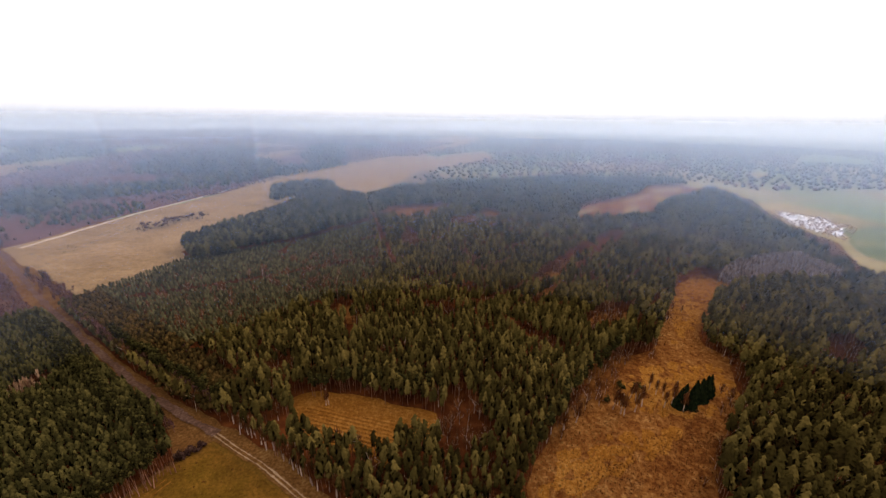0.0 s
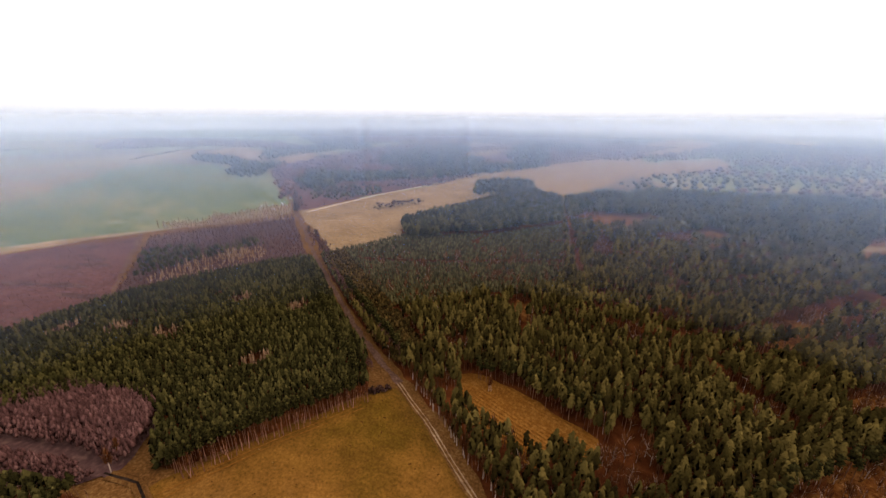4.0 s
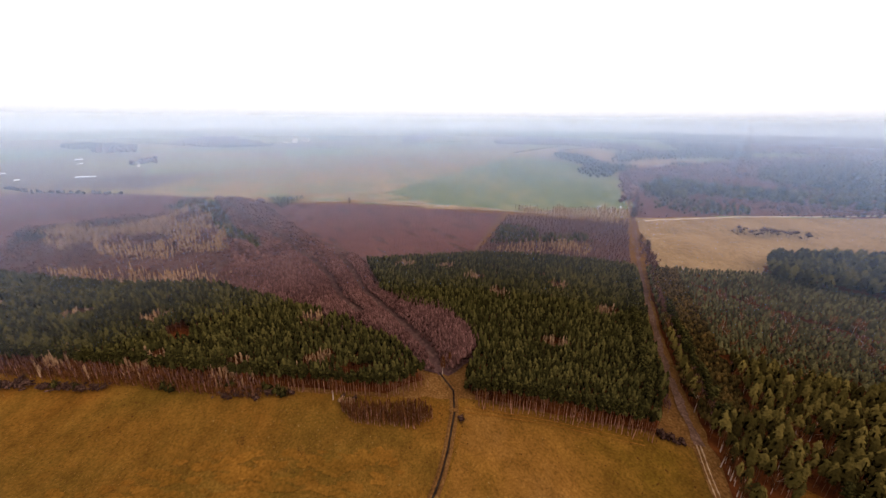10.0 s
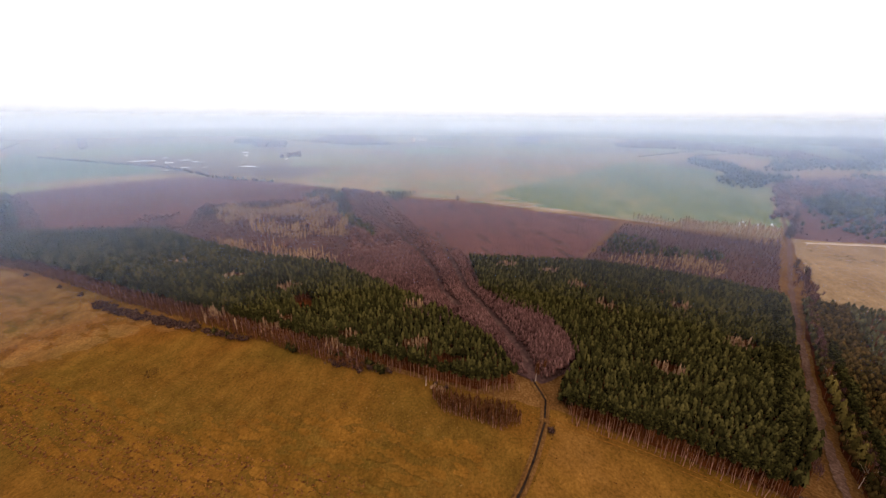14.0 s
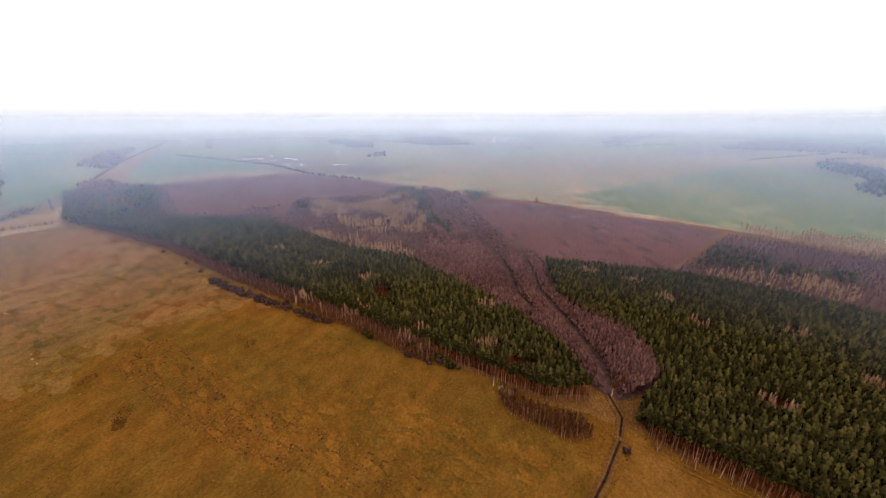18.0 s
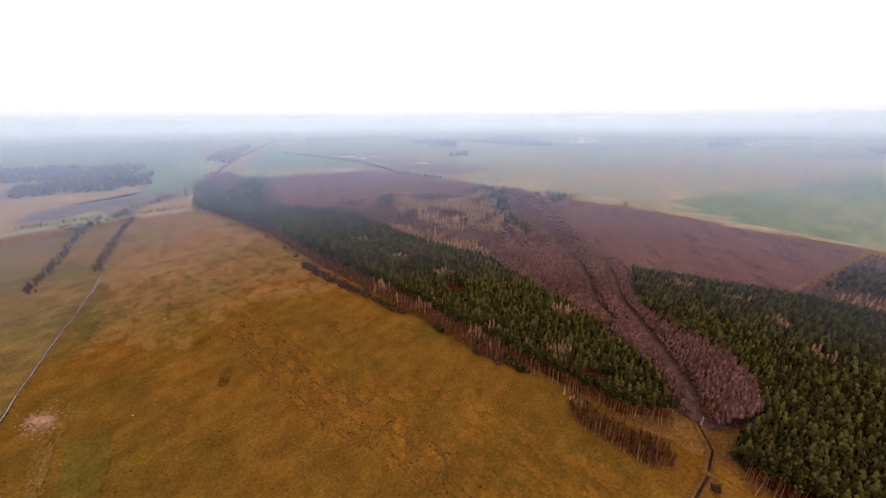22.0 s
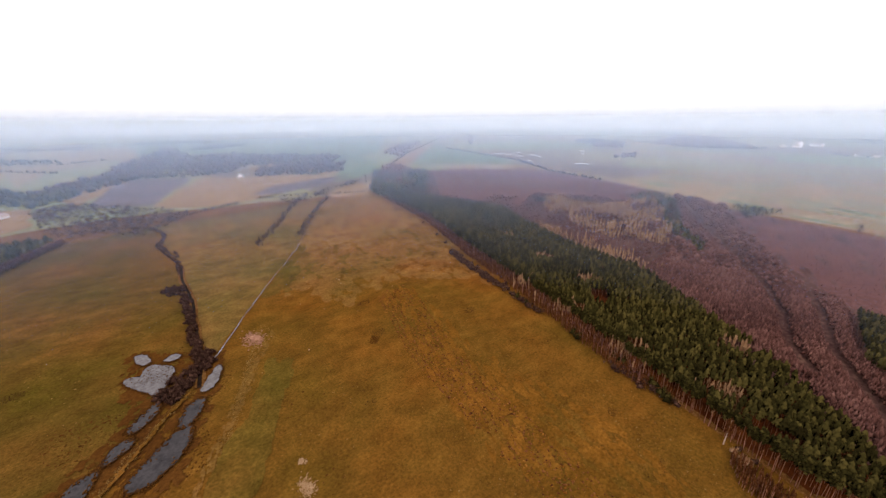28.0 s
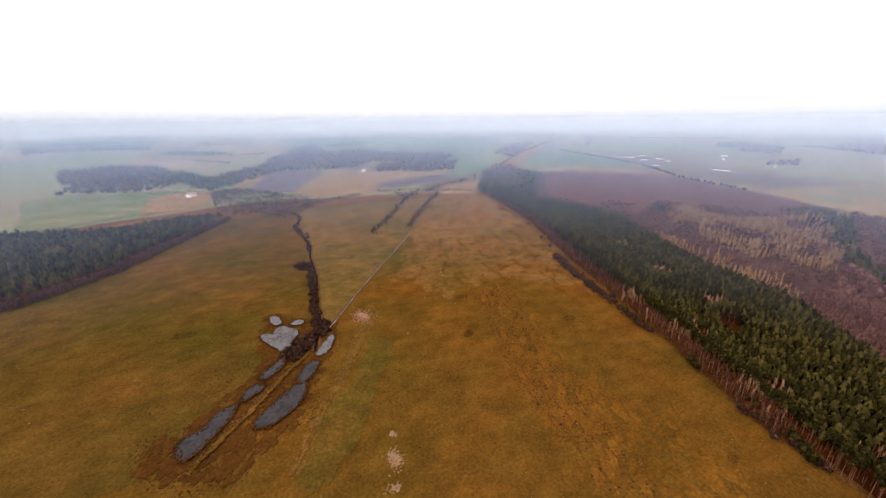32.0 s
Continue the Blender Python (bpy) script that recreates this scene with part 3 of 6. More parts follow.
def wood(name, pts, shapes, height, spread, mats, label, category="wood", squat=(0.85, 1.2), lean=0.03, relief=0.0, lines=(), ground=0.0):
    """Many trees as one object: every place takes one of the shapes, turned and sized by chance."""
    V, F, K, base = [], [], [], 0
    pick = RNG.integers(0, len(shapes), len(pts))
    for k, (v, f, m) in enumerate(shapes):
        p = pts[pick == k]
        n = len(p)
        if not n:
            continue
        h = height * RNG.uniform(1 - spread, 1 + spread * 0.6, n)
        if lines:
            h *= 0.34 + 0.78 * np.clip(line_distance(lines, p) / 13, 0, 1) ** 0.65
        if relief:
            h *= 1 + relief * np.array([noise.noise((x * 0.035, y * 0.035, 2.7)) * 1.6 for x, y in p])
        a, w = RNG.uniform(0, 6.283, n), RNG.uniform(*squat, n)
        c, s = np.cos(a)[:, None], np.sin(a)[:, None]
        x = (v[:, 0] * c - v[:, 1] * s) * (h * w)[:, None]
        y = (v[:, 0] * s + v[:, 1] * c) * (h * w)[:, None]
        z = v[:, 2] * h[:, None] + ground
        lx, ly = RNG.normal(0, lean, (2, n, 1))
        V.append(np.stack([x + p[:, :1] + lx * z, y + p[:, 1:] + ly * z, z], -1).reshape(-1, 3))
        F.append((f[None] + (base + np.arange(n) * len(v))[:, None, None]).reshape(-1, 3))
        K.append(np.tile(m, n))
        base += n * len(v)
    if not V:
        return None
    ob = new(name, tri_mesh(name, np.concatenate(V), np.concatenate(F), mats, np.concatenate(K)))
    return tagged(ob, label, category, kind="stuff")


def tier_shape(rng, crown=0.6, wide=0.15, profile=(0.8, 1.0, 0.82, 0.56, 0.3), points=6, trunk=3, droop=0.05):
    """A plantation pine: tiers of ragged needle sprays that narrow to a blunt tip, over a bare stem."""
    out = [(*stick((0, 0, 0), (rng.uniform(-0.01, 0.01), 0, 0.92), 0.0115, 0.004, trunk), 1)] if trunk else []
    n, crown_v, crown_f = len(profile), [], []
    for k, r in enumerate(profile):
        z, lift = 1 - crown * (1 - (k + 0.15) / n), crown / n
        turn, off = rng.uniform(0, 6.28), (rng.uniform(-0.12, 0.12) * wide, rng.uniform(-0.12, 0.12) * wide)
        v = [(off[0], off[1], z + lift * (1.35 if k < n - 1 else 0.8))]
        for q in range(2 * points):
            a = turn + 3.1416 * q / points
            s = wide * r * (rng.uniform(0.85, 1.2) if q % 2 == 0 else rng.uniform(0.55, 0.75))
            v.append((off[0] + s * math.cos(a), off[1] + s * math.sin(a), z - (droop if q % 2 == 0 else -droop * 0.3) * rng.uniform(0.3, 1.0)))
        base = len(crown_v)
        crown_v += v
        crown_f += [(base, base + 1 + q, base + 1 + (q + 1) % (2 * points)) for q in range(2 * points)]
        if base:
            crown_f.append((base, base - 1, base - 2))
    out.append((crown_v, crown_f, 0))
    return gather(out)


SHAPE = random.Random(5)
PINE_NEAR = [tier_shape(SHAPE, 0.5, 0.14, (0.7, 0.96, 1.0, 0.84, 0.54), 6, droop=0.035) for _ in range(10)]
PINE_MID = [tier_shape(SHAPE, 0.45, 0.165, (0.95, 1.0, 0.66), 5, 0, droop=0.035) for _ in range(7)]
PINE_FAR = [pine_shape(SHAPE, 0.75, 0.24, 2, 4, 0, 0, 0) for _ in range(5)]
PINE_DENSE = [tier_shape(SHAPE, 0.44, 0.15, (0.85, 1.0, 0.66), 6, droop=0.035) for _ in range(12)]
BLOB = [pine_shape(SHAPE, 0.95, 0.42, 2, 5, 0, 0, 0) for _ in range(5)]
FUZZ = [fuzz_shape(SHAPE, 28, 3) for _ in range(6)]
FUZZ_FAR = [fuzz_shape(SHAPE, 17, 1) for _ in range(5)]
CLUMP = [gather([(*tuft((SHAPE.uniform(-0.35, 0.35), SHAPE.uniform(-0.35, 0.35), 0.15), SHAPE.uniform(0.3, 0.5), 0.4, SHAPE), 0) for _ in range(2)]) for _ in range(5)]
BARE_NEAR = [bare_shape(SHAPE, 46, 5, 0.3, 0.25, thick=0.014) for _ in range(6)]
BARE_MID = [bare_shape(SHAPE, 26, 0, 0.34, 0.15, thick=0.03) for _ in range(5)]
LARCH = [bare_shape(SHAPE, 26, 0, 0.17, 0.15, thick=0.036) for _ in range(5)]
SNAG = [bare_shape(SHAPE, 22, 0, 0.11, 0.2, thick=0.02, stem=0.016) for _ in range(5)]
POLE = [bare_shape(SHAPE, 9, 0, 0.13, 0.55, thick=0.012, stem=0.019) for _ in range(5)]
SCRUB = [bare_shape(SHAPE, 9, 0, 0.5, 0.05, trunk=False, thick=0.06) for _ in range(5)]
BUSH = [gather([(v.tolist(), f.tolist(), 0) for v, f, k in (bare_shape(SHAPE, 95, 0, 0.5, 0.02, trunk=False, thick=0.02), bush_shape(SHAPE, 3, 30))]) for _ in range(5)]
TUSSOCK = [bare_shape(SHAPE, 6, 0, 0.7, 0.0, trunk=False, thick=0.14) for _ in range(5)]

# ---- plan, in metres; the camera hovers over (0, 0) ----
ROAD_N = [(-85, 128), (-124, 151), (-176, 188), (-242, 237), (-289, 274), (-350, 324), (-404, 367), (-600, 511), (-669, 562)]
ROAD_S = [(-85, 128), (-62, 113), (-33, 92), (20, 52), (90, 2)]
SAND_ROAD = [(-384, 367), (-380, 420), (-371, 512), (-342, 641), (-293, 971), (-225, 1241), (-149, 1604), (19, 2103)]
RIDE = [(-20, 285), (-28, 321), (-87, 594), (-151, 913), (-236, 1331)]
DITCH = [(-60, 2), (-92, 22), (-108, 31), (-125, 38.5), (-139, 42), (-154, 39)]
STREAM = [(60, -108), (42, -124), (22, -147), (4, -171), (-6, -181), (-11, -202), (-15, -247), (-20, -286), (-20, -326), (-24, -365), (-21, -396), (-15, -445), (-27, -487), (-18, -533)]
DITCH_S = [(-12, -196), (-57, -265), (-88, -309), (-116, -349), (-161, -426), (-240, -541)]
BLOCK_A = [(-133, 50), (-112, 88), (-94, 116), (-112, 138), (-153, 165), (-221, 217), (-243, 228), (-267, 195), (-282, 163), (-300, 122), (-305, 60), (-309, 13), (-246, 19), (-217, 37), (-205, 56), (-187, 64), (-162, 63), (-141, 48)]
BLOCK_C = [(-150, 31), (-144, 12), (-152, -8), (-165, -45), (-178, -80), (-204, -150), (-232, -228), (-278, -345), (-312, -505), (-340, -470), (-369, -307), (-326, -232), (-296, -166), (-284, -98), (-244, -47), (-214, -11), (-178, 20)]
ALDER = [(-150, 42), (-153, 47), (-161, 59), (-178, 71), (-215, 69), (-236, 48), (-262, 18), (-318, 12), (-360, -18), (-420, -44), (-520, -86), (-613, -125), (-640, -195), (-560, -160), (-482, -135), (-400, -112), (-330, -100), (-296, -100), (-284, -95), (-244, -44), (-216, -8), (-187, 18), (-156, 32)]
MIXED = [(-342, -475), (-320, -540), (-452, -760), (-560, -690), (-763, -564), (-745, -454), (-681, -308), (-618, -190), (-526, -132), (-440, -108), (-300, -108), (-296, -166), (-326, -232), (-369, -307)]
HEATH = [(-593, -109), (-564, 3), (-502, 123), (-455, 204), (-320, 113), (-312, 62), (-330, 12), (-400, -32), (-470, -70)]
HEATH_E = [(-448, 208), (-405, 283), (-388, 345), (-250, 234), (-267, 197), (-283, 163), (-300, 122), (-322, 118)]
CROP = [(-620, -160), (-582, 3), (-476, 210), (-400, 352), (-470, 420), (-668, 555), (-1287, 640), (-1250, 300), (-1150, 0), (-1000, -280), (-720, -350)]
SAND_A = [(-385, 364), (-335, 461), (-306, 700), (-233, 690), (-214, 563), (-222, 520), (-232, 370), (-204, 322), (-246, 262), (-290, 290)]
SAND_B = [(-312, 690), (-290, 830), (-252, 1000), (-198, 1101), (-50, 1420), (47, 1305), (260, 1299), (207, 1132), (-17, 934), (-40, 769), (-93, 698), (-90, 590), (-132, 595), (-160, 660), (-228, 680)]
STAND = [(-227, 355), (-218, 400), (-180, 506), (-154, 631), (-85, 580), (-62, 450), (-120, 375), (-193, 312)]
CLEAR_1 = [(-62, 148), (-51, 153), (-34, 149), (-15, 141), (5, 135), (8, 122), (-10, 119), (-15, 111), (-25, 116), (-41, 119), (-51, 129)]
CLEAR_2 = [(240, 287), (250, 258), (208, 231), (176, 201), (160, 177), (166, 162), (154, 140), (130, 121), (109, 103), (102, 92), (91, 76), (27, 78), (35, 97), (47, 115), (64, 132), (79, 150), (90, 168), (131, 178), (165, 217), (198, 260)]
CLEAR_3 = [(79, 257), (100, 288), (150, 334), (143, 314), (110, 271), (92, 250)]
CLEAR_4 = [(100, 204), (123, 224), (142, 223), (123, 196), (98, 187)]
CLEAR_5 = [(62, 478), (97, 518), (118, 477), (81, 440)]
CLEAR_6 = [(-60, 214), (-58, 240), (-45, 232), (-44, 212)]
SANDY_R = [(191, 447), (241, 540), (386, 641), (453, 723), (534, 741), (554, 689), (487, 620), (418, 581), (363, 540), (304, 466), (228, 449)]
RED_BAND = [(-61, 471), (-44, 535), (47, 553), (43, 500), (-17, 444)]
MARSH = [(557, 594), (602, 567), (605, 485), (598, 414), (601, 364), (368, 208), (356, 242), (385, 278), (449, 368), (466, 431), (507, 516)]
FOREST = [(-78, 130), (-122, 154), (-172, 190), (-238, 238), (-204, 322), (-193, 312), (-120, 375), (-62, 450), (-85, 590), (-60, 660), (40, 720), (300, 800), (545, 760), (530, 612), (448, 452), (400, 345), (352, 240), (330, 150), (230, 60), (110, 30), (40, 44), (-22, 90), (-58, 117)]
WOOD_W = [(58, -518), (94, -445), (130, -364), (166, -323), (260, -300), (420, -420), (330, -560), (236, -520), (151, -500), (124, -520), (74, -532)]
MEADOW = [(-83, 126), (-95, 112), (-112, 86), (-133, 46), (-142, 10), (-150, -10), (-162, -45), (-175, -78), (-198, -146), (-225, -228), (-275, -352), (-314, -515), (-330, -570), (-223, -579), (-100, -560), (-18, -545), (60, -522), (94, -446), (130, -364), (166, -324), (300, -260), (400, -100), (300, 20), (90, 4), (20, 55), (-33, 94)]


# ---- ground ----
bm = bmesh.new()
rings = [0, 60, 150, 320, 640, 1200, 2200, 3800, 6500, 9000]
grid = []
for r in rings:
    grid.append([bm.verts.new((r * math.cos(a * math.pi / 32), r * math.sin(a * math.pi / 32), 0)) for a in range(64)] if r else [bm.verts.new((0, 0, 0))])
for a in range(64):
    b = (a + 1) % 64
    bm.faces.new((grid[0][0], grid[1][a], grid[1][b]))
    for u, v in zip(grid[1:], grid[2:]):
        bm.faces.new((u[a], v[a], v[b], u[b]))
tagged(part("ground", bm, M_GROUND), "wide flat hazy farmland plain in late winter", "ground", kind="structure")

parcel("field_margin", [(620 * math.cos(k * 0.2618), 620 * math.sin(k * 0.2618)) for k in range(24)], M_MARGIN, "brown rough grass of the wood margins", wander=20, step=40)
parcel("field_fallow", CROP, M_FALLOW, "tan mottled fallow field beyond the red heath")
patches("field_streaks", CROP, 62, 17.0, M_SAND, "pale dry streaks in the fallow field", "field", 78, 3.0, 0.25)
patches("field_streaks", CROP, 75, 15.0, M_TEAL, "greener streaks in the fallow field", "field", 70, 3.2, 0.2)
parcel("field_crop", [(-640, 62), (-1000, 380), (-1198, 554), (-1021, 652), (-680, 590), (-596, 499), (-440, 392), (-476, 228), (-522, 160)], M_CROP, "pale green winter crop field", wander=8)
MOSAIC = [(-542, 468), (-402, 372), (-368, 521), (-328, 669), (-285, 820), (-410, 1616), (-703, 1813), (-932, 1426), (-952, 1080), (-887, 803), (-762, 628)]
parcel("heath_north", MOSAIC, M_HEATH, "reddish scrubby ground beyond the dry field", category="heath", wander=14, step=14)
parcel("field_meadow", MEADOW, M_MEADOW, "golden olive dry meadow between the woods", wander=2.0)
parcel("field_corner", [(-86, 124), (-96, 111), (-112, 86), (-132, 46), (-110, 36), (-92, 27), (-40, -4), (60, 20), (-33, 90)], M_CORNER, "short olive grass field beside the dirt track", wander=1.5)
parcel("field_pasture", [(62, -128), (36, -150), (-2, -190), (-16, -250), (-22, -330), (-24, -400), (-20, -540), (60, -520), (130, -366), (300, -262), (330, -120)], M_PASTURE, "greener damp pasture west of the stream", wander=8, step=10)
patches("field_olive", [(-30, -195), (-60, -262), (-115, -345), (-165, -430), (-240, -550), (-300, -540), (-285, -480), (-245, -340), (-190, -240), (-125, -180), (-70, -118), (-25, -60), (10, -80), (0, -130)], 9.5, 8.0, M_OLIVE, "olive brown drifts in the dry meadow", "field", 66, 1.5, 0.05)
parcel("field_wedge", [(-14, -202), (-20, -300), (-24, -400), (-20, -540), (-236, -548), (-160, -430), (-115, -350), (-57, -266)], M_WEDGE, "damp olive pasture between stream and ditch", wander=2, step=10)
# haze over the far meadow painted as tan patches, paler farther out
patches("field_tan", [(-70, -250), (-115, -330), (-175, -440), (-246, -556), (-318, -545), (-296, -475), (-264, -350), (-224, -240), (-196, -170), (-150, -225), (-100, -215)], 11.0, 7.0, M_TAN, "tan drifts in the meadow with distance haze in their colour", "field", 66, 1.5, 0.1)
patches("field_pale", [(-116, -345), (-170, -438), (-240, -548), (-316, -545), (-296, -475), (-262, -350), (-200, -325), (-160, -310)], 11.0, 8.0, M_HAZE_PALE, "far end of the meadow, tan with haze painted into it", "field", 66, 1.5)
patches("grass_rusty", [(-132, -213), (-145, -207), (-128, -136), (-115, -93), (-108, -25), (-76, -20), (-76, -60), (-86, -102), (-102, -146), (-118, -200)], 6.5, 2.6, M_BAND, "rusty worn band of old drill rows in the meadow", "grass", 66, 2.6, 0.1)
patches("grass_gold", [(-125, -114), (-128, -55), (-116, 5), (-100, 13), (-85, -30), (-98, -83)], 6.0, 3.0, M_BAND, "golden worn patches in the meadow grass", "grass", 66, 1.6, 0.3)
patches("grass_green", [(-36, -180), (-45, -170), (-28, -142), (-13, -117), (0, -101), (10, -106), (-1, -124), (-18, -148)], 3.4, 3.6, M_OLIVE, "greener strip of grass beside the straw strip", "grass", 62, 2.2, 0.0)
patches("grass_straw", [(11, -110), (4, -127), (-8, -147), (-21, -170), (-35, -196), (-47, -212), (-49, -207), (-34, -183), (-23, -164), (-9, -142), (1, -126), (8, -108)], 1.9, 1.0, M_TAN, "strip of pale straw grass along the old ditch", "grass", 66, 1.8)
patches("bog", [(59, -146), (46, -148), (38, -160), (23, -174), (20, -181), (22, -210), (16, -237), (-6, -220), (-10, -211), (-20, -205), (-18, -186), (-10, -169), (0, -150), (8, -132), (17, -123), (24, -118), (26, -112), (58, -130)], 3.6, 2.6, M_BOG, "dark rusty peat bog round the pools", "mud", 55, 1.3, 0.0)
parcel("field_sandy_base", [(-400, 366), (-368, 521), (-326, 669), (-309, 871), (-298, 1100), (-150, 1150), (-85, 640), (-150, 420), (-204, 322), (-260, 270)], M_SAND, "dry yellow grass along the sandy road", wander=6, step=8)
parcel("heath_far", [(-300, 980), (-330, 1500), (-700, 2100), (200, 2100), (-50, 1400), (-198, 1090)], M_HEATH, "reddish scrubby ground in haze", category="heath", wander=25, step=25)
parcel("field_sandy_north", SAND_A, M_SAND, "dry yellow grass field with sandy road", wander=4)
parcel("field_sandy_far", SAND_B, M_SAND, "far dry yellow grass clearing", wander=15, step=20)
parcel("forest_floor_east", FOREST, M_LITTER, "rust-coloured forest floor of needles and bracken", category="forest floor")
parcel("forest_floor_stand", STAND, M_LITTER, "rust-coloured forest floor under tall pines", category="forest floor")
parcel("forest_floor_north", BLOCK_A, M_LITTER, "rust-coloured forest floor under pines", category="forest floor")
parcel("forest_floor_south", BLOCK_C, M_LITTER, "rust-coloured forest floor under pines", category="forest floor")
parcel("forest_floor_west", WOOD_W, M_LITTER, "dark forest floor under pines", category="forest floor")
parcel("swamp_margin", [(-168, 56), (-182, 74), (-225, 76), (-330, 125), (-470, 60), (-600, -105), (-650, -200), (-400, -130), (-300, -115), (-176, 24)], M_PURPLE, "purple-brown rough ground round the alder wood", category="swamp")
parcel("swamp_floor", ALDER, M_PURPLE, "purple-brown alder swamp floor", category="swamp")
parcel("swamp_floor_south", MIXED, M_PURPLE, "purple-brown scrub floor with dry grass", category="swamp")
parcel("heath", HEATH, M_HEATH, "reddish-brown plot of dense young birch", category="heath", wander=2)
parcel("heath_east", HEATH_E, M_PURPLE, "purple-brown plot of young trees", category="heath", wander=2)
patches("heath_grass", HEATH, 34, 7.0, M_PURPLE, "darker streaks of scrub in the young birch plot", "heath", 20, 2.6, 0.15)
parcel("clearing_rows", CLEAR_1, M_RUST, "clear-felled plot with plough furrows", category="clearing")
FURROW_Z = LAYER[0]
parcel("clearing_east", CLEAR_2, M_CLEAR, "orange dead-grass clearing among pines", category="clearing", wander=7)
for poly in ([(208, 268), (238, 281), (246, 258), (206, 231), (166, 195), (147, 184), (177, 228)], [(113, 161), (148, 167), (158, 156), (149, 141), (124, 127), (93, 131), (91, 145)], [(55, 113), (72, 119), (107, 120), (96, 111), (63, 100), (44, 94), (41, 97)]):
    patches("clearing_grass", poly, 4.5, 3.0, M_RUST, "golden dead grass in the clearing", "clearing", 40, 1.3, 0.1)
for poly in (CLEAR_3, CLEAR_4, CLEAR_5, CLEAR_6, RED_BAND):
    parcel("clearing_small", poly, M_CLEAR, "small rusty clearing in the pines", category="clearing", wander=5)
parcel("clearing_sandy", SANDY_R, M_CLEAR, "rusty clearing in the forest with sandy scars", category="clearing", wander=10, step=8)
for poly in ([(439, 698), (518, 721), (474, 647), (470, 673), (424, 649)], [(419, 644), (425, 598), (376, 555), (396, 614)], [(321, 560), (338, 557), (313, 504), (309, 477), (276, 487)], [(237, 497), (248, 491), (253, 468), (240, 462)], [(528, 693), (530, 661), (496, 630)], [(326, 584), (406, 643), (399, 623), (327, 568)], [(220, 518), (259, 534), (257, 520), (224, 499)]):
    parcel("sand_scar", poly, M_SAND, "bare pale sand scar", category="clearing", wander=5, step=4)
parcel("marsh", MARSH, M_STUBBLE, "pale marsh meadow with standing water", category="marsh", wander=10, step=14)

# ---- far fields and woods, as the land lies ----
parcel("field_far", [(-1934, 1579), (-1849, 1802), (-1609, 1650), (-1311, 1323), (-1216, 1056), (-1172, 942)], M_CROP, "hazy green winter crop beyond the woods", wander=8, step=18, category="field")
parcel("field_far", [(-888, 704), (-921, 790), (-1013, 948), (-981, 1088), (-915, 1066), (-825, 924), (-828, 790), (-805, 685), (-787, 619)], M_SAND, "pale tan field between dark woods", wander=8, step=18, category="field")
parcel("heath_far", [(-597, 593), (-681, 695), (-691, 795), (-557, 825), (-530, 749), (-572, 651), (-545, 597)], M_HEATH, "pinkish heath patch among the far woods", wander=8, step=18, category="heath")
parcel("field_far", [(-598, 1443), (-761, 2071), (-624, 2484), (-492, 1895), (-423, 1289), (-492, 1204)], M_SAND, "pale dry clearing in the far woods", wander=8, step=18, category="field")
parcel("field_far", [(-1763, 3922), (-1309, 4096), (-864, 4212), (-866, 4212), (-1520, 4014)], M_SAND, "pale streak of open field at the horizon", wander=8, step=18, category="field")
parcel("field_far", [(97, 4194), (525, 4268), (734, 4237), (1028, 4055), (942, 2856), (747, 2383), (687, 3050), (528, 4267)], M_STUBBLE, "pale streak of open field at the horizon", wander=8, step=18, category="field")
parcel("field_far", [(1267, 4109), (2279, 3646), (2207, 3690), (1774, 3917)], M_STUBBLE, "pale streak of open field at the horizon", wander=8, step=18, category="field")
parcel("field_far", [(2356, 3597), (2596, 3428), (2605, 3421), (2378, 3583)], M_SAND, "thin pale clearing in the far forest", wander=8, step=18, category="field")
parcel("field_far", [(19, 1140), (93, 1366), (261, 1534), (262, 1290), (182, 1160), (53, 986), (15, 918)], M_SAND, "dry yellow clearing among pines", wander=8, step=18, category="field")
parcel("field_far", [(-213, 1082), (-142, 1520), (1, 2050), (298, 3128), (419, 2490), (170, 1760), (36, 1497), (9, 981), (-29, 832), (-82, 649), (-127, 685)], M_SAND, "dry yellow clearing beside the straight ride", wander=8, step=18, category="field")
parcel("field_far", [(783, 871), (889, 953), (891, 916), (800, 840)], M_STUBBLE, "pale forest clearing in haze", wander=8, step=18, category="field")
parcel("field_far", [(1397, 1347), (1645, 1501), (1605, 1270), (1404, 1105), (1236, 1167)], M_CROP, "pale green forest meadow in haze", wander=8, step=18, category="field")
parcel("field_far", [(-3549, 1469), (-3510, 2485), (-3139, 2939), (-2424, 2229), (-1809, 1715), (-1654, 1444), (-2020, 1449), (-2717, 1370)], M_TEAL, "wide green winter crop in haze", wander=8, step=18, category="field")
parcel("field_far", [(-1544, 810), (-1504, 972), (-1235, 1068), (-1015, 1042), (-864, 946), (-827, 857), (-899, 872), (-1002, 765), (-1256, 816)], M_SAND, "pale tan strip field between woods", wander=8, step=18, category="field")
parcel("field_far", [(-508, -582), (-604, -631), (-694, -589), (-655, -558), (-555, -559)], M_SAND, "tan strip along the heath edge", wander=8, step=18, category="field")
parcel("field_far", [(-550, -1926), (-807, -2356), (-1283, -2466), (-1618, -2512), (-764, -1251), (-527, -1038), (-367, -1125), (-302, -1113)], M_TEAL, "wide green winter crop in haze", wander=8, step=18, category="field")
parcel("field_far", [(-511, -1030), (-616, -1096), (-614, -1001), (-460, -773), (-391, -716), (-338, -711), (-228, -736), (-273, -862), (-376, -799)], M_TEAL, "green winter crop beside the country road", wander=8, step=18, category="field")
parcel("field_far", [(-253, -595), (-303, -630), (-369, -654), (-309, -539), (-253, -558)], M_SAND, "dry yellow corner field", wander=8, step=18, category="field")
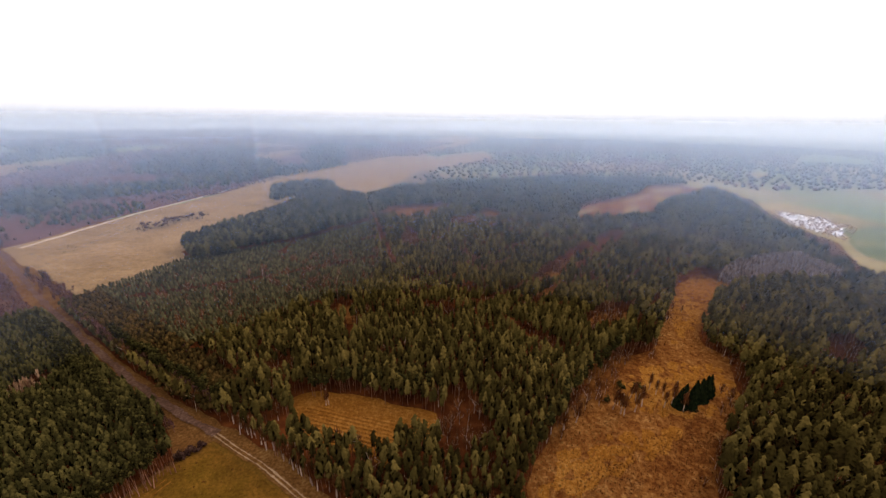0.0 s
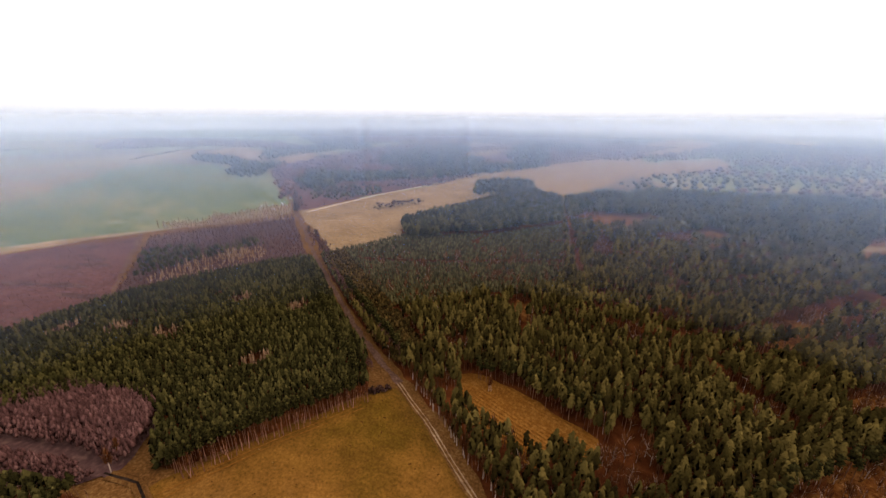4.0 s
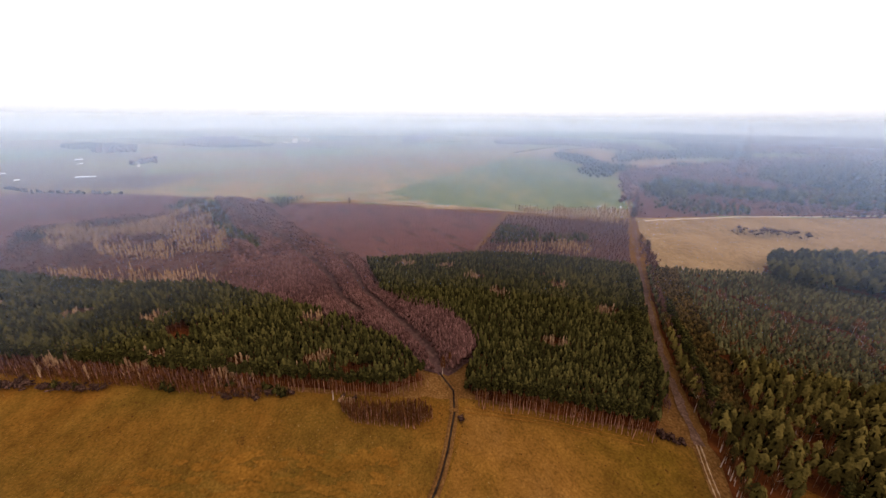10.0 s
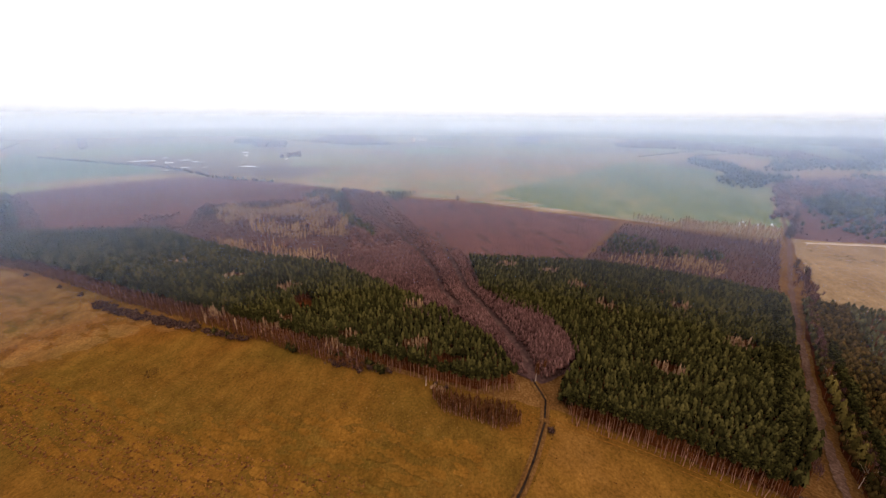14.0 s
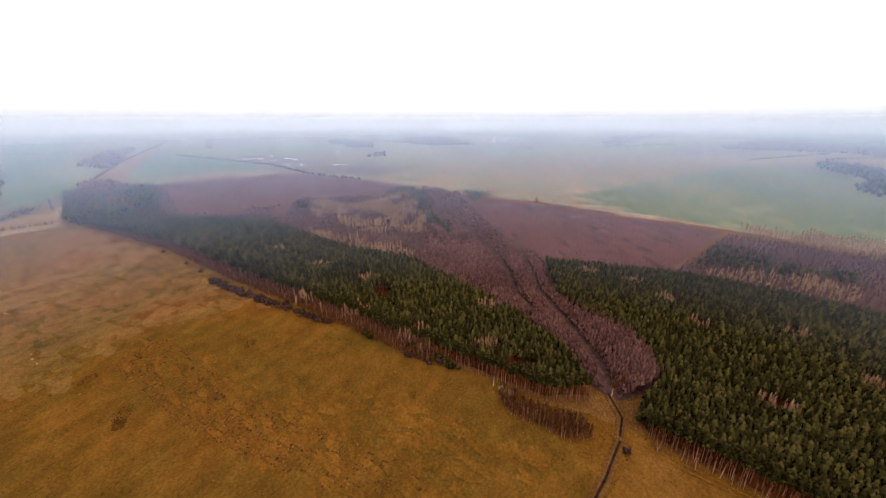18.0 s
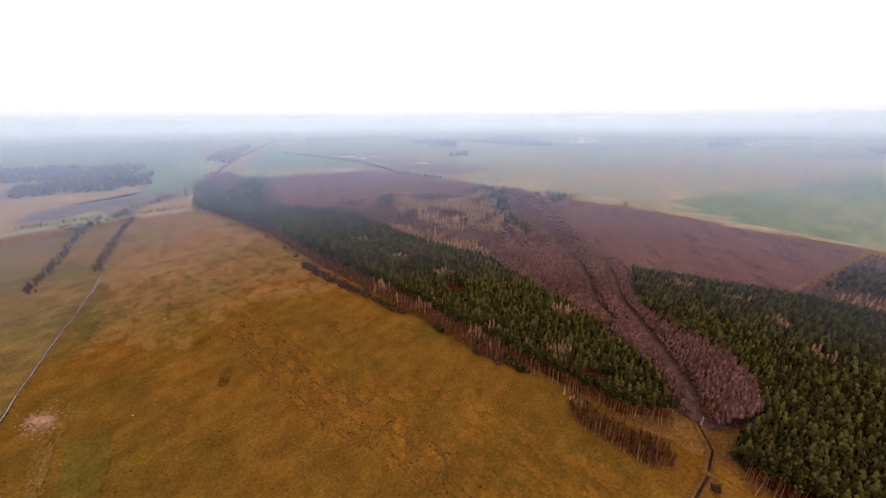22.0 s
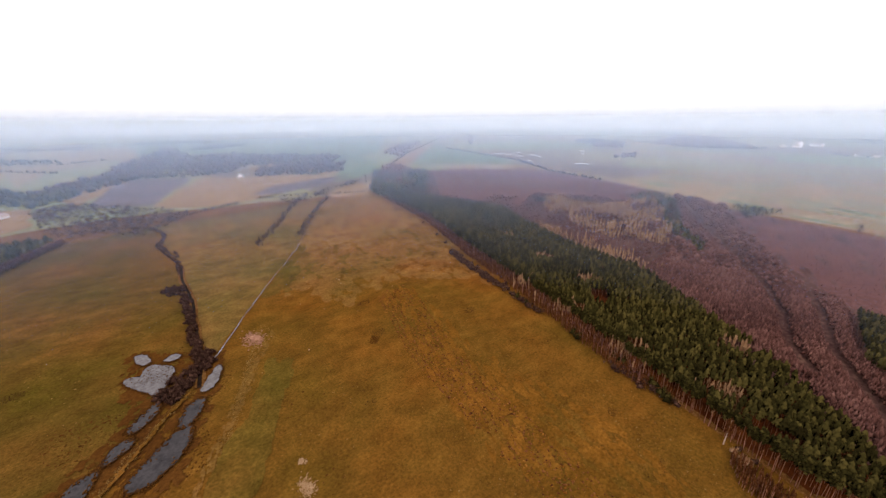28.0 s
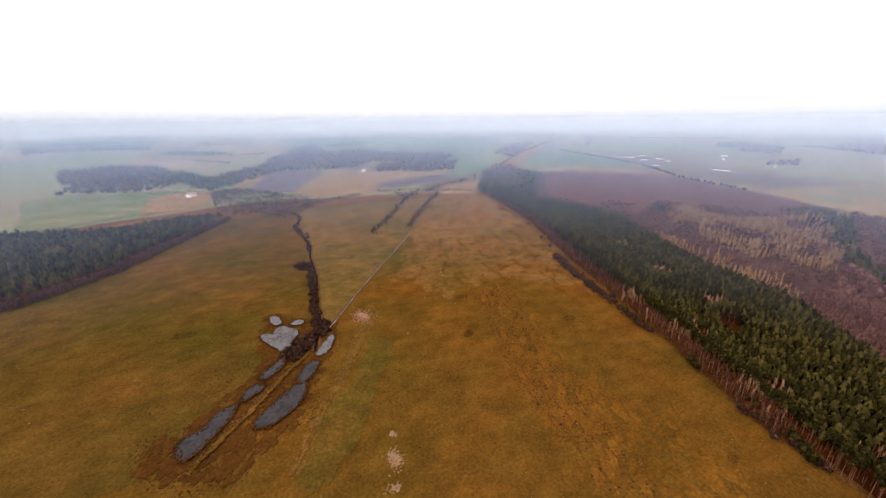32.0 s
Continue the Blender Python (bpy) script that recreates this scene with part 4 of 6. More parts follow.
parcel("field_far", [(-368, -870), (-425, -868), (-373, -793), (-350, -812)], M_SAND, "pale sandy patch at the wood", wander=8, step=18, category="field")
parcel("field_pale", [(-557, -874), (-1198, -1533), (-1193, -1446), (-609, -838)], M_SAND, "pale tan field beside the country road", wander=8, step=18, category="field")
parcel("field_far", [(-611, -831), (-1173, -1409), (-1063, -1006), (-828, -636), (-713, -754)], M_TEAL, "green crop beyond the country road", wander=8, step=18, category="field")
parcel("field_far", [(-552, -681), (-690, -696), (-746, -660), (-611, -651)], M_SAND, "tan strip along the heath edge", wander=8, step=18, category="field")
parcel("field_far", [(357, -798), (323, -831), (268, -844), (142, -794), (166, -609), (232, -568), (262, -561)], M_CROP, "dark olive pasture behind the pine wood", wander=8, step=18, category="field")
parcel("field_far", [(160, -592), (171, -632), (175, -735), (133, -788), (98, -766), (86, -636), (114, -597)], M_SAND, "dry yellow field behind the pine wood", wander=8, step=18, category="field")
parcel("field_far", [(70, -805), (65, -892), (-34, -1044), (3, -915), (49, -754)], M_SAND, "narrow tan field between the woods", wander=8, step=18, category="field")
parcel("field_far", [(34, -726), (16, -904), (-34, -1032), (-130, -968), (-32, -685)], M_PLOUGH, "grey-violet ploughed field", wander=8, step=18, category="field")
parcel("field_far", [(-31, -680), (-134, -930), (-327, -851), (-368, -766), (-261, -684), (-193, -646), (-144, -615), (-108, -610), (-61, -639)], M_SAND, "long dry yellow field", wander=8, step=18, category="field")
parcel("field_far", [(-167, -663), (-223, -742), (-319, -735), (-448, -809), (-302, -691), (-194, -645)], M_PLOUGH, "grey-violet ploughed strip", wander=8, step=18, category="field")
parcel("field_far", [(-248, -1013), (-359, -1170), (-431, -986), (-494, -1035), (-353, -872)], M_SAND, "pinkish bare patch at the wood edge", wander=8, step=18, category="field")
parcel("field_far", [(139, -1063), (113, -1338), (-91, -1709), (-80, -2421), (164, -2128), (308, -1964)], M_FALLOW, "pale pinkish fallow in haze", wander=8, step=18, category="field")
parcel("field_far", [(-95, -1776), (-96, -2783), (-1085, -2654), (-1092, -1958), (-553, -995), (-621, -1261), (-390, -1560), (-234, -1674)], M_TEAL, "green crop in haze", wander=8, step=18, category="field")

# ---- roads ----
road = tagged(part("road", ribbon_bm(ROAD_N, 3.4, 0.50, 1.0, 1.5, vary=0.5, rag=0.4), M_ROAD), "wide brown dirt road between the pine blocks", "road", kind="structure")
tagged(part("road_south", ribbon_bm(ROAD_S, 3.6, 0.50, 0.5, 2.0, vary=0.5), M_MARGIN), "dirt track along the meadow edge", "road", kind="structure")
for k in (-1, 1):
    part("wheel_track", ribbon_bm(ROAD_S, 0.42, 0.54, 0.3, 1.0, offset=0.7 * k, vary=0.9, rag=0.12), M_RUT, road)
    part("wheel_track", ribbon_bm(ROAD_N, 0.5, 0.54, 0.5, offset=0.8 * k, vary=0.6), M_ROAD, road)
tagged(part("road_sandy", ribbon_bm(SAND_ROAD, 4.5, 0.75, 2, vary=0.4), M_TRACK), "pale sandy road over the dry field", "road", kind="structure")
tagged(part("road_ride", ribbon_bm(RIDE, 3.5, 0.52, 2), M_ROAD), "straight forest ride", "road", kind="structure")

# ---- woods ----
PUR = [(-578, -707), (-763, -564), (-738, -400), (-663, -208), (-557, -230), (-516, -359), (-417, -318), (-380, -440)]
DARK_S = [(-313, -546), (-452, -759), (-553, -689), (-375, -471), (-340, -480)]
DARK_ALDER = [(-571, -239), (-630, -230), (-607, -184), (-454, -127), (-383, -80), (-363, -85), (-427, -130), (-535, -177)]
TRIANGLE = [(-612, -118), (-605, -62), (-537, -85)]
LARCH_A = [(-476, -327), (-533, -307), (-549, -181), (-378, -103), (-364, -147), (-380, -203), (-428, -289)]
LARCH_B = [(-355, -247), (-337, -191), (-327, -125), (-288, -74), (-271, -74), (-290, -129), (-309, -190)]
LARCH_C = [(-477, 225), (-457, 328), (-434, 385), (-364, 328), (-394, 286), (-444, 238)]
LARCH_D = [(-323, 139), (-328, 186), (-312, 239), (-283, 218), (-294, 173), (-308, 136)]
PINE_E = [(-329, 134), (-394, 174), (-373, 202), (-344, 201), (-338, 244), (-312, 239), (-326, 179)]
YOUNG = [(-150, 168), (-246, 234), (-206, 326), (-120, 376), (-62, 450), (-34, 300), (-37, 262), (-75, 228), (-119, 190)]
BIRCH_STAND = [(-141, -10), (-131, -6), (-121, 20), (-125, 30), (-132, 24)]
FAR_EAST = [(60, 730), (-20, 800), (70, 1000), (30, 1300), (-230, 1560), (-760, 1900), (-1350, 2350), (-900, 2900), (300, 3100), (1500, 2800), (2400, 1400), (1300, 700), (650, 660), (560, 765), (300, 805)]

SNAGS_A = [(-252, 91), (-221, 100), (-222, 147), (-279, 75), (-291, 44), (-156, 104), (-180, 156)]
SNAGS_C = [(-193, -104), (-280, -225), (-239, -119), (-256, -167), (-177, -60), (-215, -24), (-172, -19), (-204, -149)]
PATHS = [[(-151, 39), (-170, 38), (-206, 27), (-254, 8), (-302, -1), (-348, -12), (-432, -49), (-557, -103), (-649, -158)], [(-224, 3), (-249, -9), (-286, -17), (-324, -30), (-402, -70), (-510, -128), (-619, -177)]]


def ellipse(x, y, a, b, turn=0.0, n=12):
    c, s = math.cos(radians(turn)), math.sin(radians(turn))
    return [(x + a * math.cos(k * 6.283 / n) * c - b * math.sin(k * 6.283 / n) * s, y + a * math.cos(k * 6.283 / n) * s + b * math.sin(k * 6.283 / n) * c) for k in range(n)]


parcel("heath_south", PUR, M_HEATH, "purple-brown low heath behind the pines", category="heath", wander=8, step=12)
for k, line in enumerate(PATHS):
    tagged(part("path_alder", ribbon_bm(line, 1.5, 0.46, 2.0, vary=0.8), M_PURPLE), "brown ditch path through the alder wood", "path", kind="structure")
HOLES_A = [ellipse(x, y, 8.5, 6.5, 60) for x, y in SNAGS_A]
HOLES_C = [ellipse(x, y, 9.0, 7.0, 90) for x, y in SNAGS_C]
GREY = [(240, 269), (277, 295), (351, 315), (350, 268), (327, 253), (302, 256), (251, 253)]
REDS = [[(232, 176), (250, 178), (240, 160), (213, 149), (213, 160)], [(-85, 255), (-88, 276), (-70, 281), (-66, 250)], [(-25, 344), (-16, 420), (0, 387), (-6, 335)], [(33, 419), (39, 456), (70, 470), (66, 418)], [(4, 124), (10, 135), (24, 133), (26, 115), (10, 104)], ellipse(11, 222, 6, 12, 60), ellipse(-75, 264, 6, 10, 30), ellipse(15, 118, 6, 9, 20), ellipse(-70, 162, 7, 9, 0), ellipse(70, 179, 4, 9, 40), ellipse(40, 250, 4, 12, 50), ellipse(-10, 262, 4, 11, 60), ellipse(130, 262, 5, 13, 50), ellipse(40, 320, 5, 16, 60)]
OPEN = [GREY] + REDS + [CLEAR_1, CLEAR_2, CLEAR_3, CLEAR_4, CLEAR_5, CLEAR_6, SANDY_R, RED_BAND, ellipse(150, 330, 9, 30, -40), ellipse(60, 190, 7, 16, 30), ellipse(200, 370, 12, 36, -45), ellipse(15, 215, 5, 14, 20), ellipse(14, 122, 5, 7, 10)]
LANES = []
LANES.append([(-198, 251), (-133, 276), (-39, 327)])
LANES.append([(-127, 185), (-101, 208), (-72, 236)])
LANES.append([(-11, 262), (52, 308), (135, 376)])
LANES.append([(-3, 214), (48, 232), (98, 271)])
LANES.append([(-61, 376), (11, 462)])
LANES.append([(75, 416), (200, 500), (399, 683)])
LANES.append([(145, 606), (344, 756), (583, 934)])
LANES.append([(32, 578), (177, 746), (360, 926)])
LANES.append([(127, 280), (174, 338), (263, 413)])
LANES.append([(-30, 340), (59, 394)])
LINES = [(g, 3.4) for g in LANES] + [(ROAD_N, 3.6), (ROAD_S, 5), (RIDE, 3.2)] + [([(x, y), (x + 40, y + 37), (x + n * 28, y + n * 22)], w) for x, y, n, w in ((-20, 172, 3, 1.9), (18, 176, 5, 2.2), (-40, 210, 4, 2.0), (-12, 232, 7, 2.4), (60, 214, 4, 1.8), (-30, 282, 7, 2.4), (100, 262, 5, 2.2), (-20, 330, 8, 2.6), (40, 330, 7, 2.6), (150, 250, 4, 2.0), (130, 196, 3, 1.8))]
OAKS = [(-92, 138), (-124, 157), (-172, 192), (-238, 241), (-232, 262), (-190, 232), (-150, 204), (-112, 178), (-84, 158)]
trees = scatter(FOREST, 2.95, OPEN + [OAKS], LINES, patchy=0.22)
dist = np.hypot(*trees.T)
young = inside(YOUNG, trees)
some = RNG.random(len(trees))
wood("pine_wood_mid", trees[(dist >= 230) & (dist < 340) & ~young & (some < 0.95)], PINE_DENSE, 14.5, 0.24, [M_NEEDLE_E, M_TRUNK], "dense dark green Scots pine forest with rusty floor", squat=(0.66, 0.95), relief=0.16)
wood("pine_wood", trees[(dist < 230) & ~young & (some < 0.95)], PINE_NEAR, 14.5, 0.24, [M_NEEDLE_E, M_TRUNK], "dense dark green Scots pine forest with rusty floor", squat=(0.66, 0.95), relief=0.16)
wood("pine_wood_young", scatter(YOUNG, 2.4, [OAKS], LINES, patchy=0.12, rows=40), PINE_MID, 7.2, 0.2, [M_NEEDLE_B, M_TRUNK], "grey-green younger pine plantation strips", squat=(0.8, 1.1))
wood("oak_margin", scatter(OAKS, 2.7), FUZZ, 8.5, 0.35, [M_OAK, M_TRUNK], "rounded brown-olive oaks along the dirt road", squat=(0.55, 0.85))
wood("birch_among_pines", trees[(dist < 340) & (some >= 0.95)], BARE_NEAR, 12, 0.25, [M_RUSSET, M_BIRCH], "bare russet birches scattered among pines")
rest = trees[(dist >= 340) & ~young]
deep = np.hypot(*rest.T) > 500
wood("pine_wood_far", rest[(RNG.random(len(rest)) < 0.5) & ~deep], PINE_MID, 14.5, 0.28, [M_NEEDLE_E, M_TRUNK], "dark green pine forest stretching away", relief=0.2)
wood("pine_wood_deep", rest[(RNG.random(len(rest)) < 0.36) & deep], PINE_FAR, 14.5, 0.28, [M_NEEDLE, M_TRUNK], "dark green pine forest stretching away", relief=0.2, squat=(0.8, 1.1))
wood("pine_stand_small", scatter([(-238, 690), (-205, 775), (-165, 740), (-128, 612), (-175, 585)], 5.5, patchy=0.1), PINE_MID, 11, 0.25, [M_NEEDLE, M_TRUNK], "copse of pines on the dry field")
wood("pine_stand", scatter(STAND, 4.4), PINE_MID, 18, 0.15, [M_NEEDLE, M_TRUNK], "tall dense pine stand beside the dry field")
wood("pine_block", scatter(BLOCK_A, 2.05, HOLES_A, [(ROAD_N, 4.5)], patchy=0.02, rows=36), PINE_DENSE, 10.8, 0.14, [M_NEEDLE, M_TRUNK], "even-aged pine plantation block beside the road", squat=(0.6, 0.88))
trees = scatter(BLOCK_C, 2.15, HOLES_C, [], patchy=0.16)
dist = np.hypot(*trees.T)
wood("pine_block_south", trees[dist < 300], PINE_DENSE, 11.0, 0.2, [M_NEEDLE, M_TRUNK], "pine plantation along the meadow edge", squat=(0.62, 0.92))
wood("pine_block_far", trees[dist >= 300], PINE_MID, 12.0, 0.2, [M_NEEDLE, M_TRUNK], "pine plantation along the meadow edge", squat=(0.7, 1.0))
wood("pine_wood_west", scatter(WOOD_W, 4.2), PINE_MID, 11.5, 0.25, [M_NEEDLE, M_TRUNK], "dark pine wood beyond the pasture")
wood("pine_strip_dark", np.concatenate([scatter(p, 4.8, patchy=0.3) for p in (DARK_S, DARK_ALDER, TRIANGLE, PINE_E)]), PINE_MID, 9.0, 0.3, [M_NEEDLE, M_TRUNK], "dark strips of young conifers in the scrub")
for k, (spots, tall) in enumerate(((SNAGS_A, 10.5), (SNAGS_C, 10.5))):
    pts = np.concatenate([np.array([x, y]) + RNG.normal(0, 1, (30, 2)) * (5.0, 5.0) for x, y in spots])
    wood("dead_birch_clumps", pts, SNAG, tall, 0.25, [M_LARCH, M_POLE], "pale dead tree clumps in gaps of the pines", "dead trees")
alder = scatter(ALDER, 2.05, [DARK_ALDER, TRIANGLE], [(DITCH, 3)] + [(p, 2.8) for p in PATHS])
dist = np.hypot(*alder.T)
VALLEYS = PATHS + [[(-190, 72), (-216, 68), (-236, 48), (-262, 18), (-318, 11)], [(-156, 31), (-187, 17), (-216, -9), (-244, -46)]]
wood("alder_wood", alder[dist < 330], FUZZ, 10.5, 0.12, [M_ALDER, M_ALDER], "bare purplish alder wood along the ditch", relief=0.08, squat=(0.34, 0.5), lines=VALLEYS)
wood("alder_wood_far", alder[dist >= 330][::3], FUZZ_FAR, 10.5, 0.16, [M_ALDER, M_ALDER], "bare purplish alder wood along the ditch", relief=0.2, lines=VALLEYS)
wood("scrub_wood", scatter(MIXED, 5.6, [PUR]), FUZZ_FAR, 6.5, 0.4, [M_ALDER, M_ALDER], "bare purplish scrub wood", relief=0.5)
wood("heath_scrub", np.concatenate([scatter(PUR, 8), scatter(HEATH, 5.2)]), SCRUB, 2.3, 0.4, [M_HEATH, M_HEATH], "low reddish birch thicket")
wood("marsh_scrub", scatter([(557, 594), (507, 516), (466, 431), (449, 368), (385, 278), (356, 242), (350, 248), (398, 348), (446, 454), (528, 614)], 3.4), FUZZ_FAR, 4.5, 0.4, [M_ALDER, M_ALDER], "low purplish bare scrub along the marsh")
wood("bare_wood_grey", scatter(GREY, 3.0), FUZZ, 10, 0.3, [M_GREYTWIG, M_BIRCH], "pale grey-brown bare crowns between clearing and marsh", squat=(0.32, 0.5))
wood("bare_wood_grey", scatter(GREY, 2.8), LARCH, 13, 0.3, [M_GREYTWIG, M_BIRCH], "pale grey-brown bare trees between clearing and marsh", squat=(0.8, 1.3))
red = np.concatenate([scatter(p, 1.5) for p in REDS + [CLEAR_3, CLEAR_4]])
wood("bracken_gaps", red, SCRUB, 1.5, 0.5, [M_RUSSET, M_RUSSET], "rusty bracken in the forest gaps", "scrub")
wood("birch_gaps", red[::14], BARE_NEAR, 10, 0.25, [M_RUSSET, M_BIRCH], "bare birches in the forest gaps")
far = scatter(MOSAIC, 9, [SAND_B], patchy=0.2)
mixed = np.array([noise.noise((x * 0.008, y * 0.008, 4.5)) for x, y in far]) + RNG.normal(0, 0.08, len(far))
wood("scrub_wood_north", far[mixed >= 0.2], BLOB, 7, 0.4, [M_ALDER, M_ALDER], "bare purplish scrub wood in haze", squat=(0.7, 1.1))
past = scatter([(-300, 980), (-330, 1500), (-700, 2100), (200, 2100), (-50, 1400), (-198, 1090)], 13, patchy=0.35)
wood("scrub_wood_past", past, BLOB, 8, 0.4, [M_ALDER, M_ALDER], "bare purplish scrub wood in haze", squat=(0.8, 1.2))
wood("scrub_low_north", far[(mixed < 0.12) & (mixed > -0.15)], BLOB, 3.0, 0.4, [M_HEATH, M_HEATH], "low reddish scrub in haze", squat=(0.9, 1.5))
wood("pine_strips_north", np.concatenate([far[mixed < -0.42]] + [scatter(p, 7) for p in ([(-577, 538), (-527, 567), (-501, 515), (-558, 513)], [(-566, 628), (-516, 726), (-419, 670), (-495, 614)])]), PINE_FAR, 10, 0.35, [M_NEEDLE, M_TRUNK], "dark pine strips in haze", squat=(1.0, 1.5))
dry = np.concatenate([scatter(SAND_A, 3.2, [], [(SAND_ROAD, 6)]), scatter(SAND_B, 7.0, [], [(RIDE, 8)])])
thick = np.array([noise.noise((x * 0.012, y * 0.03, 2.5)) + 0.5 * noise.noise((x * 0.06, y * 0.06, 7.7)) for x, y in dry])
strip = inside([(-343, 345), (-350, 363), (-341, 458), (-316, 433), (-330, 349)], dry) & (thick > -0.2)
wood("field_scrub", dry[(thick > 0.5) | strip], CLUMP, 1.3, 0.6, [M_NEEDLE_B, M_MARGIN], "low green-brown scrub on the dry field", "scrub", squat=(1.0, 2.2))
wood("field_grass_clumps", dry[(thick < -0.3)], CLUMP, 1.0, 0.5, [M_DRY, M_DRY], "coarse tawny grass clumps on the dry field", "grass", squat=(1.0, 2.2))
wood("young_wood", scatter(HEATH_E, 4.4), BARE_MID, 5, 0.3, [M_ALDER, M_ALDER], "young bare purplish trees")
larch = scatter(rough_edge(LARCH_A, 12, 16), 2.6)
larch = larch[np.array([noise.noise((x * 0.02, y * 0.02, 9.1)) + 0.6 * noise.noise((x * 0.07, y * 0.07, 3.4)) for x, y in larch]) > -0.02]
larch = np.concatenate([larch] + [scatter(p, 3.2, patchy=0.3) for p in (LARCH_B, LARCH_C, LARCH_D)])
wood("larch_brush", larch[::5], FUZZ_FAR, 4.5, 0.35, [M_LARCH, M_LARCH], "tan brush of young larches", squat=(0.45, 0.7))
wood("larch_wood", larch[::2], SNAG, 9.5, 0.45, [M_LARCH, M_LARCH], "tan leafless larches in loose rows", relief=0.4, squat=(0.9, 1.5))
wood("birch_thicket", scatter(BIRCH_STAND, 1.3), SNAG, 7.0, 0.3, [M_RUSSET, M_POLE], "dense dark red-brown birch thicket at the meadow edge", "scrub")
edge_c = np.concatenate([scatter(BIRCH_STAND, 2.4), scatter([(-150, 28), (-144, 10), (-152, -10), (-180, -85), (-206, -155), (-200, -152), (-173, -82), (-149, -8), (-141, 14), (-145, 32)], 2.6)])
wood("birch_edge", edge_c, POLE, 8, 0.3, [M_RUSSET, M_POLE], "thin pinkish birch saplings along the pine edge", lean=0.05)
edge_a = scatter([(-131, 52), (-110, 90), (-95, 115), (-90, 112), (-107, 84), (-126, 48)], 2.2)
wood("birch_edge", edge_a, POLE, 8, 0.3, [M_RUSSET, M_POLE], "thin pinkish birch saplings along the pine edge", lean=0.05)
edge_far = scatter([(-165, -45), (-178, -80), (-204, -150), (-232, -228), (-278, -345), (-312, -505), (-320, -520), (-268, -340), (-221, -224), (-194, -146), (-168, -80), (-155, -45)], 1.9)
wood("sapling_poles", edge_far[::3], POLE, 8.5, 0.3, [M_ALDER, M_POLE], "thin pinkish saplings at the pine edge")
wood("sapling_band", edge_far, BARE_MID, 4.8, 0.4, [M_RUSSET, M_ALDER], "purplish bare saplings along the meadow edge", "scrub")
wood("bracken", np.concatenate([scatter(BIRCH_STAND, 1.8), scatter(CLEAR_2, 2.0, patchy=0.35), edge_c + 1.0, edge_a + 1.0, edge_far + 0.8]), SCRUB, 1.5, 0.5, [M_RUSSET, M_RUSSET], "rusty bracken and bramble scrub", "scrub")

lane = np.concatenate([along(g, 1.5, 1.8) for g in LANES])
wood("birch_lanes", lane[::2], BARE_MID, 6.5, 0.4, [M_ALDER, M_BIRCH], "bare purplish birches in the forest lanes")
wood("bracken_lanes", lane, SCRUB, 1.6, 0.5, [M_RUSSET, M_RUSSET], "rusty bracken in the forest lanes", "scrub")

# far woods
FAR_OPEN = []
FAR_OPEN.append([(-1763, 3922), (-1309, 4096), (-864, 4212), (-866, 4212), (-1520, 4014)])
FAR_OPEN.append([(97, 4194), (525, 4268), (734, 4237), (1028, 4055), (942, 2856), (747, 2383), (687, 3050), (528, 4267)])
FAR_OPEN.append([(1267, 4109), (2279, 3646), (2207, 3690), (1774, 3917)])
FAR_OPEN.append([(2356, 3597), (2596, 3428), (2605, 3421), (2378, 3583)])
FAR_OPEN.append([(19, 1140), (93, 1366), (261, 1534), (262, 1290), (182, 1160), (53, 986), (15, 918)])
FAR_OPEN.append([(-213, 1082), (-142, 1520), (1, 2050), (298, 3128), (419, 2490), (170, 1760), (36, 1497), (9, 981), (-29, 832), (-82, 649), (-127, 685)])
FAR_OPEN.append([(783, 871), (889, 953), (891, 916), (800, 840)])
FAR_OPEN.append([(1397, 1347), (1645, 1501), (1605, 1270), (1404, 1105), (1236, 1167)])
far = scatter(rough_edge(FAR_EAST, 40, 60), 21, FAR_OPEN, patchy=0.2)
mixed = np.array([noise.noise((x * 0.004, y * 0.009, 1.5)) for x, y in far]) + RNG.normal(0, 0.1, len(far))
wood("far_wood_east", far[mixed < 0.12], PINE_FAR, 10, 0.35, [M_NEEDLE, M_TRUNK], "endless dark forest in haze", squat=(1.6, 2.6))
wood("far_wood_east_bare", far[mixed >= 0.12], BLOB, 9, 0.35, [M_ALDER, M_ALDER], "bare russet woodland in haze", squat=(1.2, 1.8))
FAR_WOODS = []
FAR_WOODS.append(("pine", [(-1184, 953), (-1220, 1061), (-1215, 1146), (-1239, 1241), (-1096, 1382), (-998, 1280), (-977, 1049), (-991, 928), (-960, 827), (-935, 744)], "dark pine wood beyond the tan field"))
FAR_WOODS.append(("bare", [(-1711, 1677), (-2206, 2199), (-2685, 2795), (-2279, 3282), (-1621, 3983), (-607, 2927), (-816, 1984), (-1115, 1586), (-1133, 1457), (-1580, 1629)], "blue-grey bare woods in haze"))
FAR_WOODS.append(("bare", [(-744, 869), (-970, 1242), (-982, 1486), (-904, 1867), (-780, 1896), (-598, 1393), (-704, 1055), (-631, 881)], "bare purplish woods in haze"))
FAR_WOODS.append(("pine", [(-720, 1011), (-792, 1191), (-779, 1655), (-608, 1497), (-469, 1086), (-328, 994), (-204, 1034), (-243, 891), (-360, 679), (-405, 636), (-496, 571), (-553, 635), (-518, 717), (-427, 746), (-383, 848), (-600, 836)], "dark pine woods north of the sandy road"))
FAR_WOODS.append(("pine", [(-377, 1233), (-456, 1617), (-457, 1925), (-364, 1947), (-215, 1134), (-219, 1032), (-296, 1036)], "dark pine copse beside the ride"))
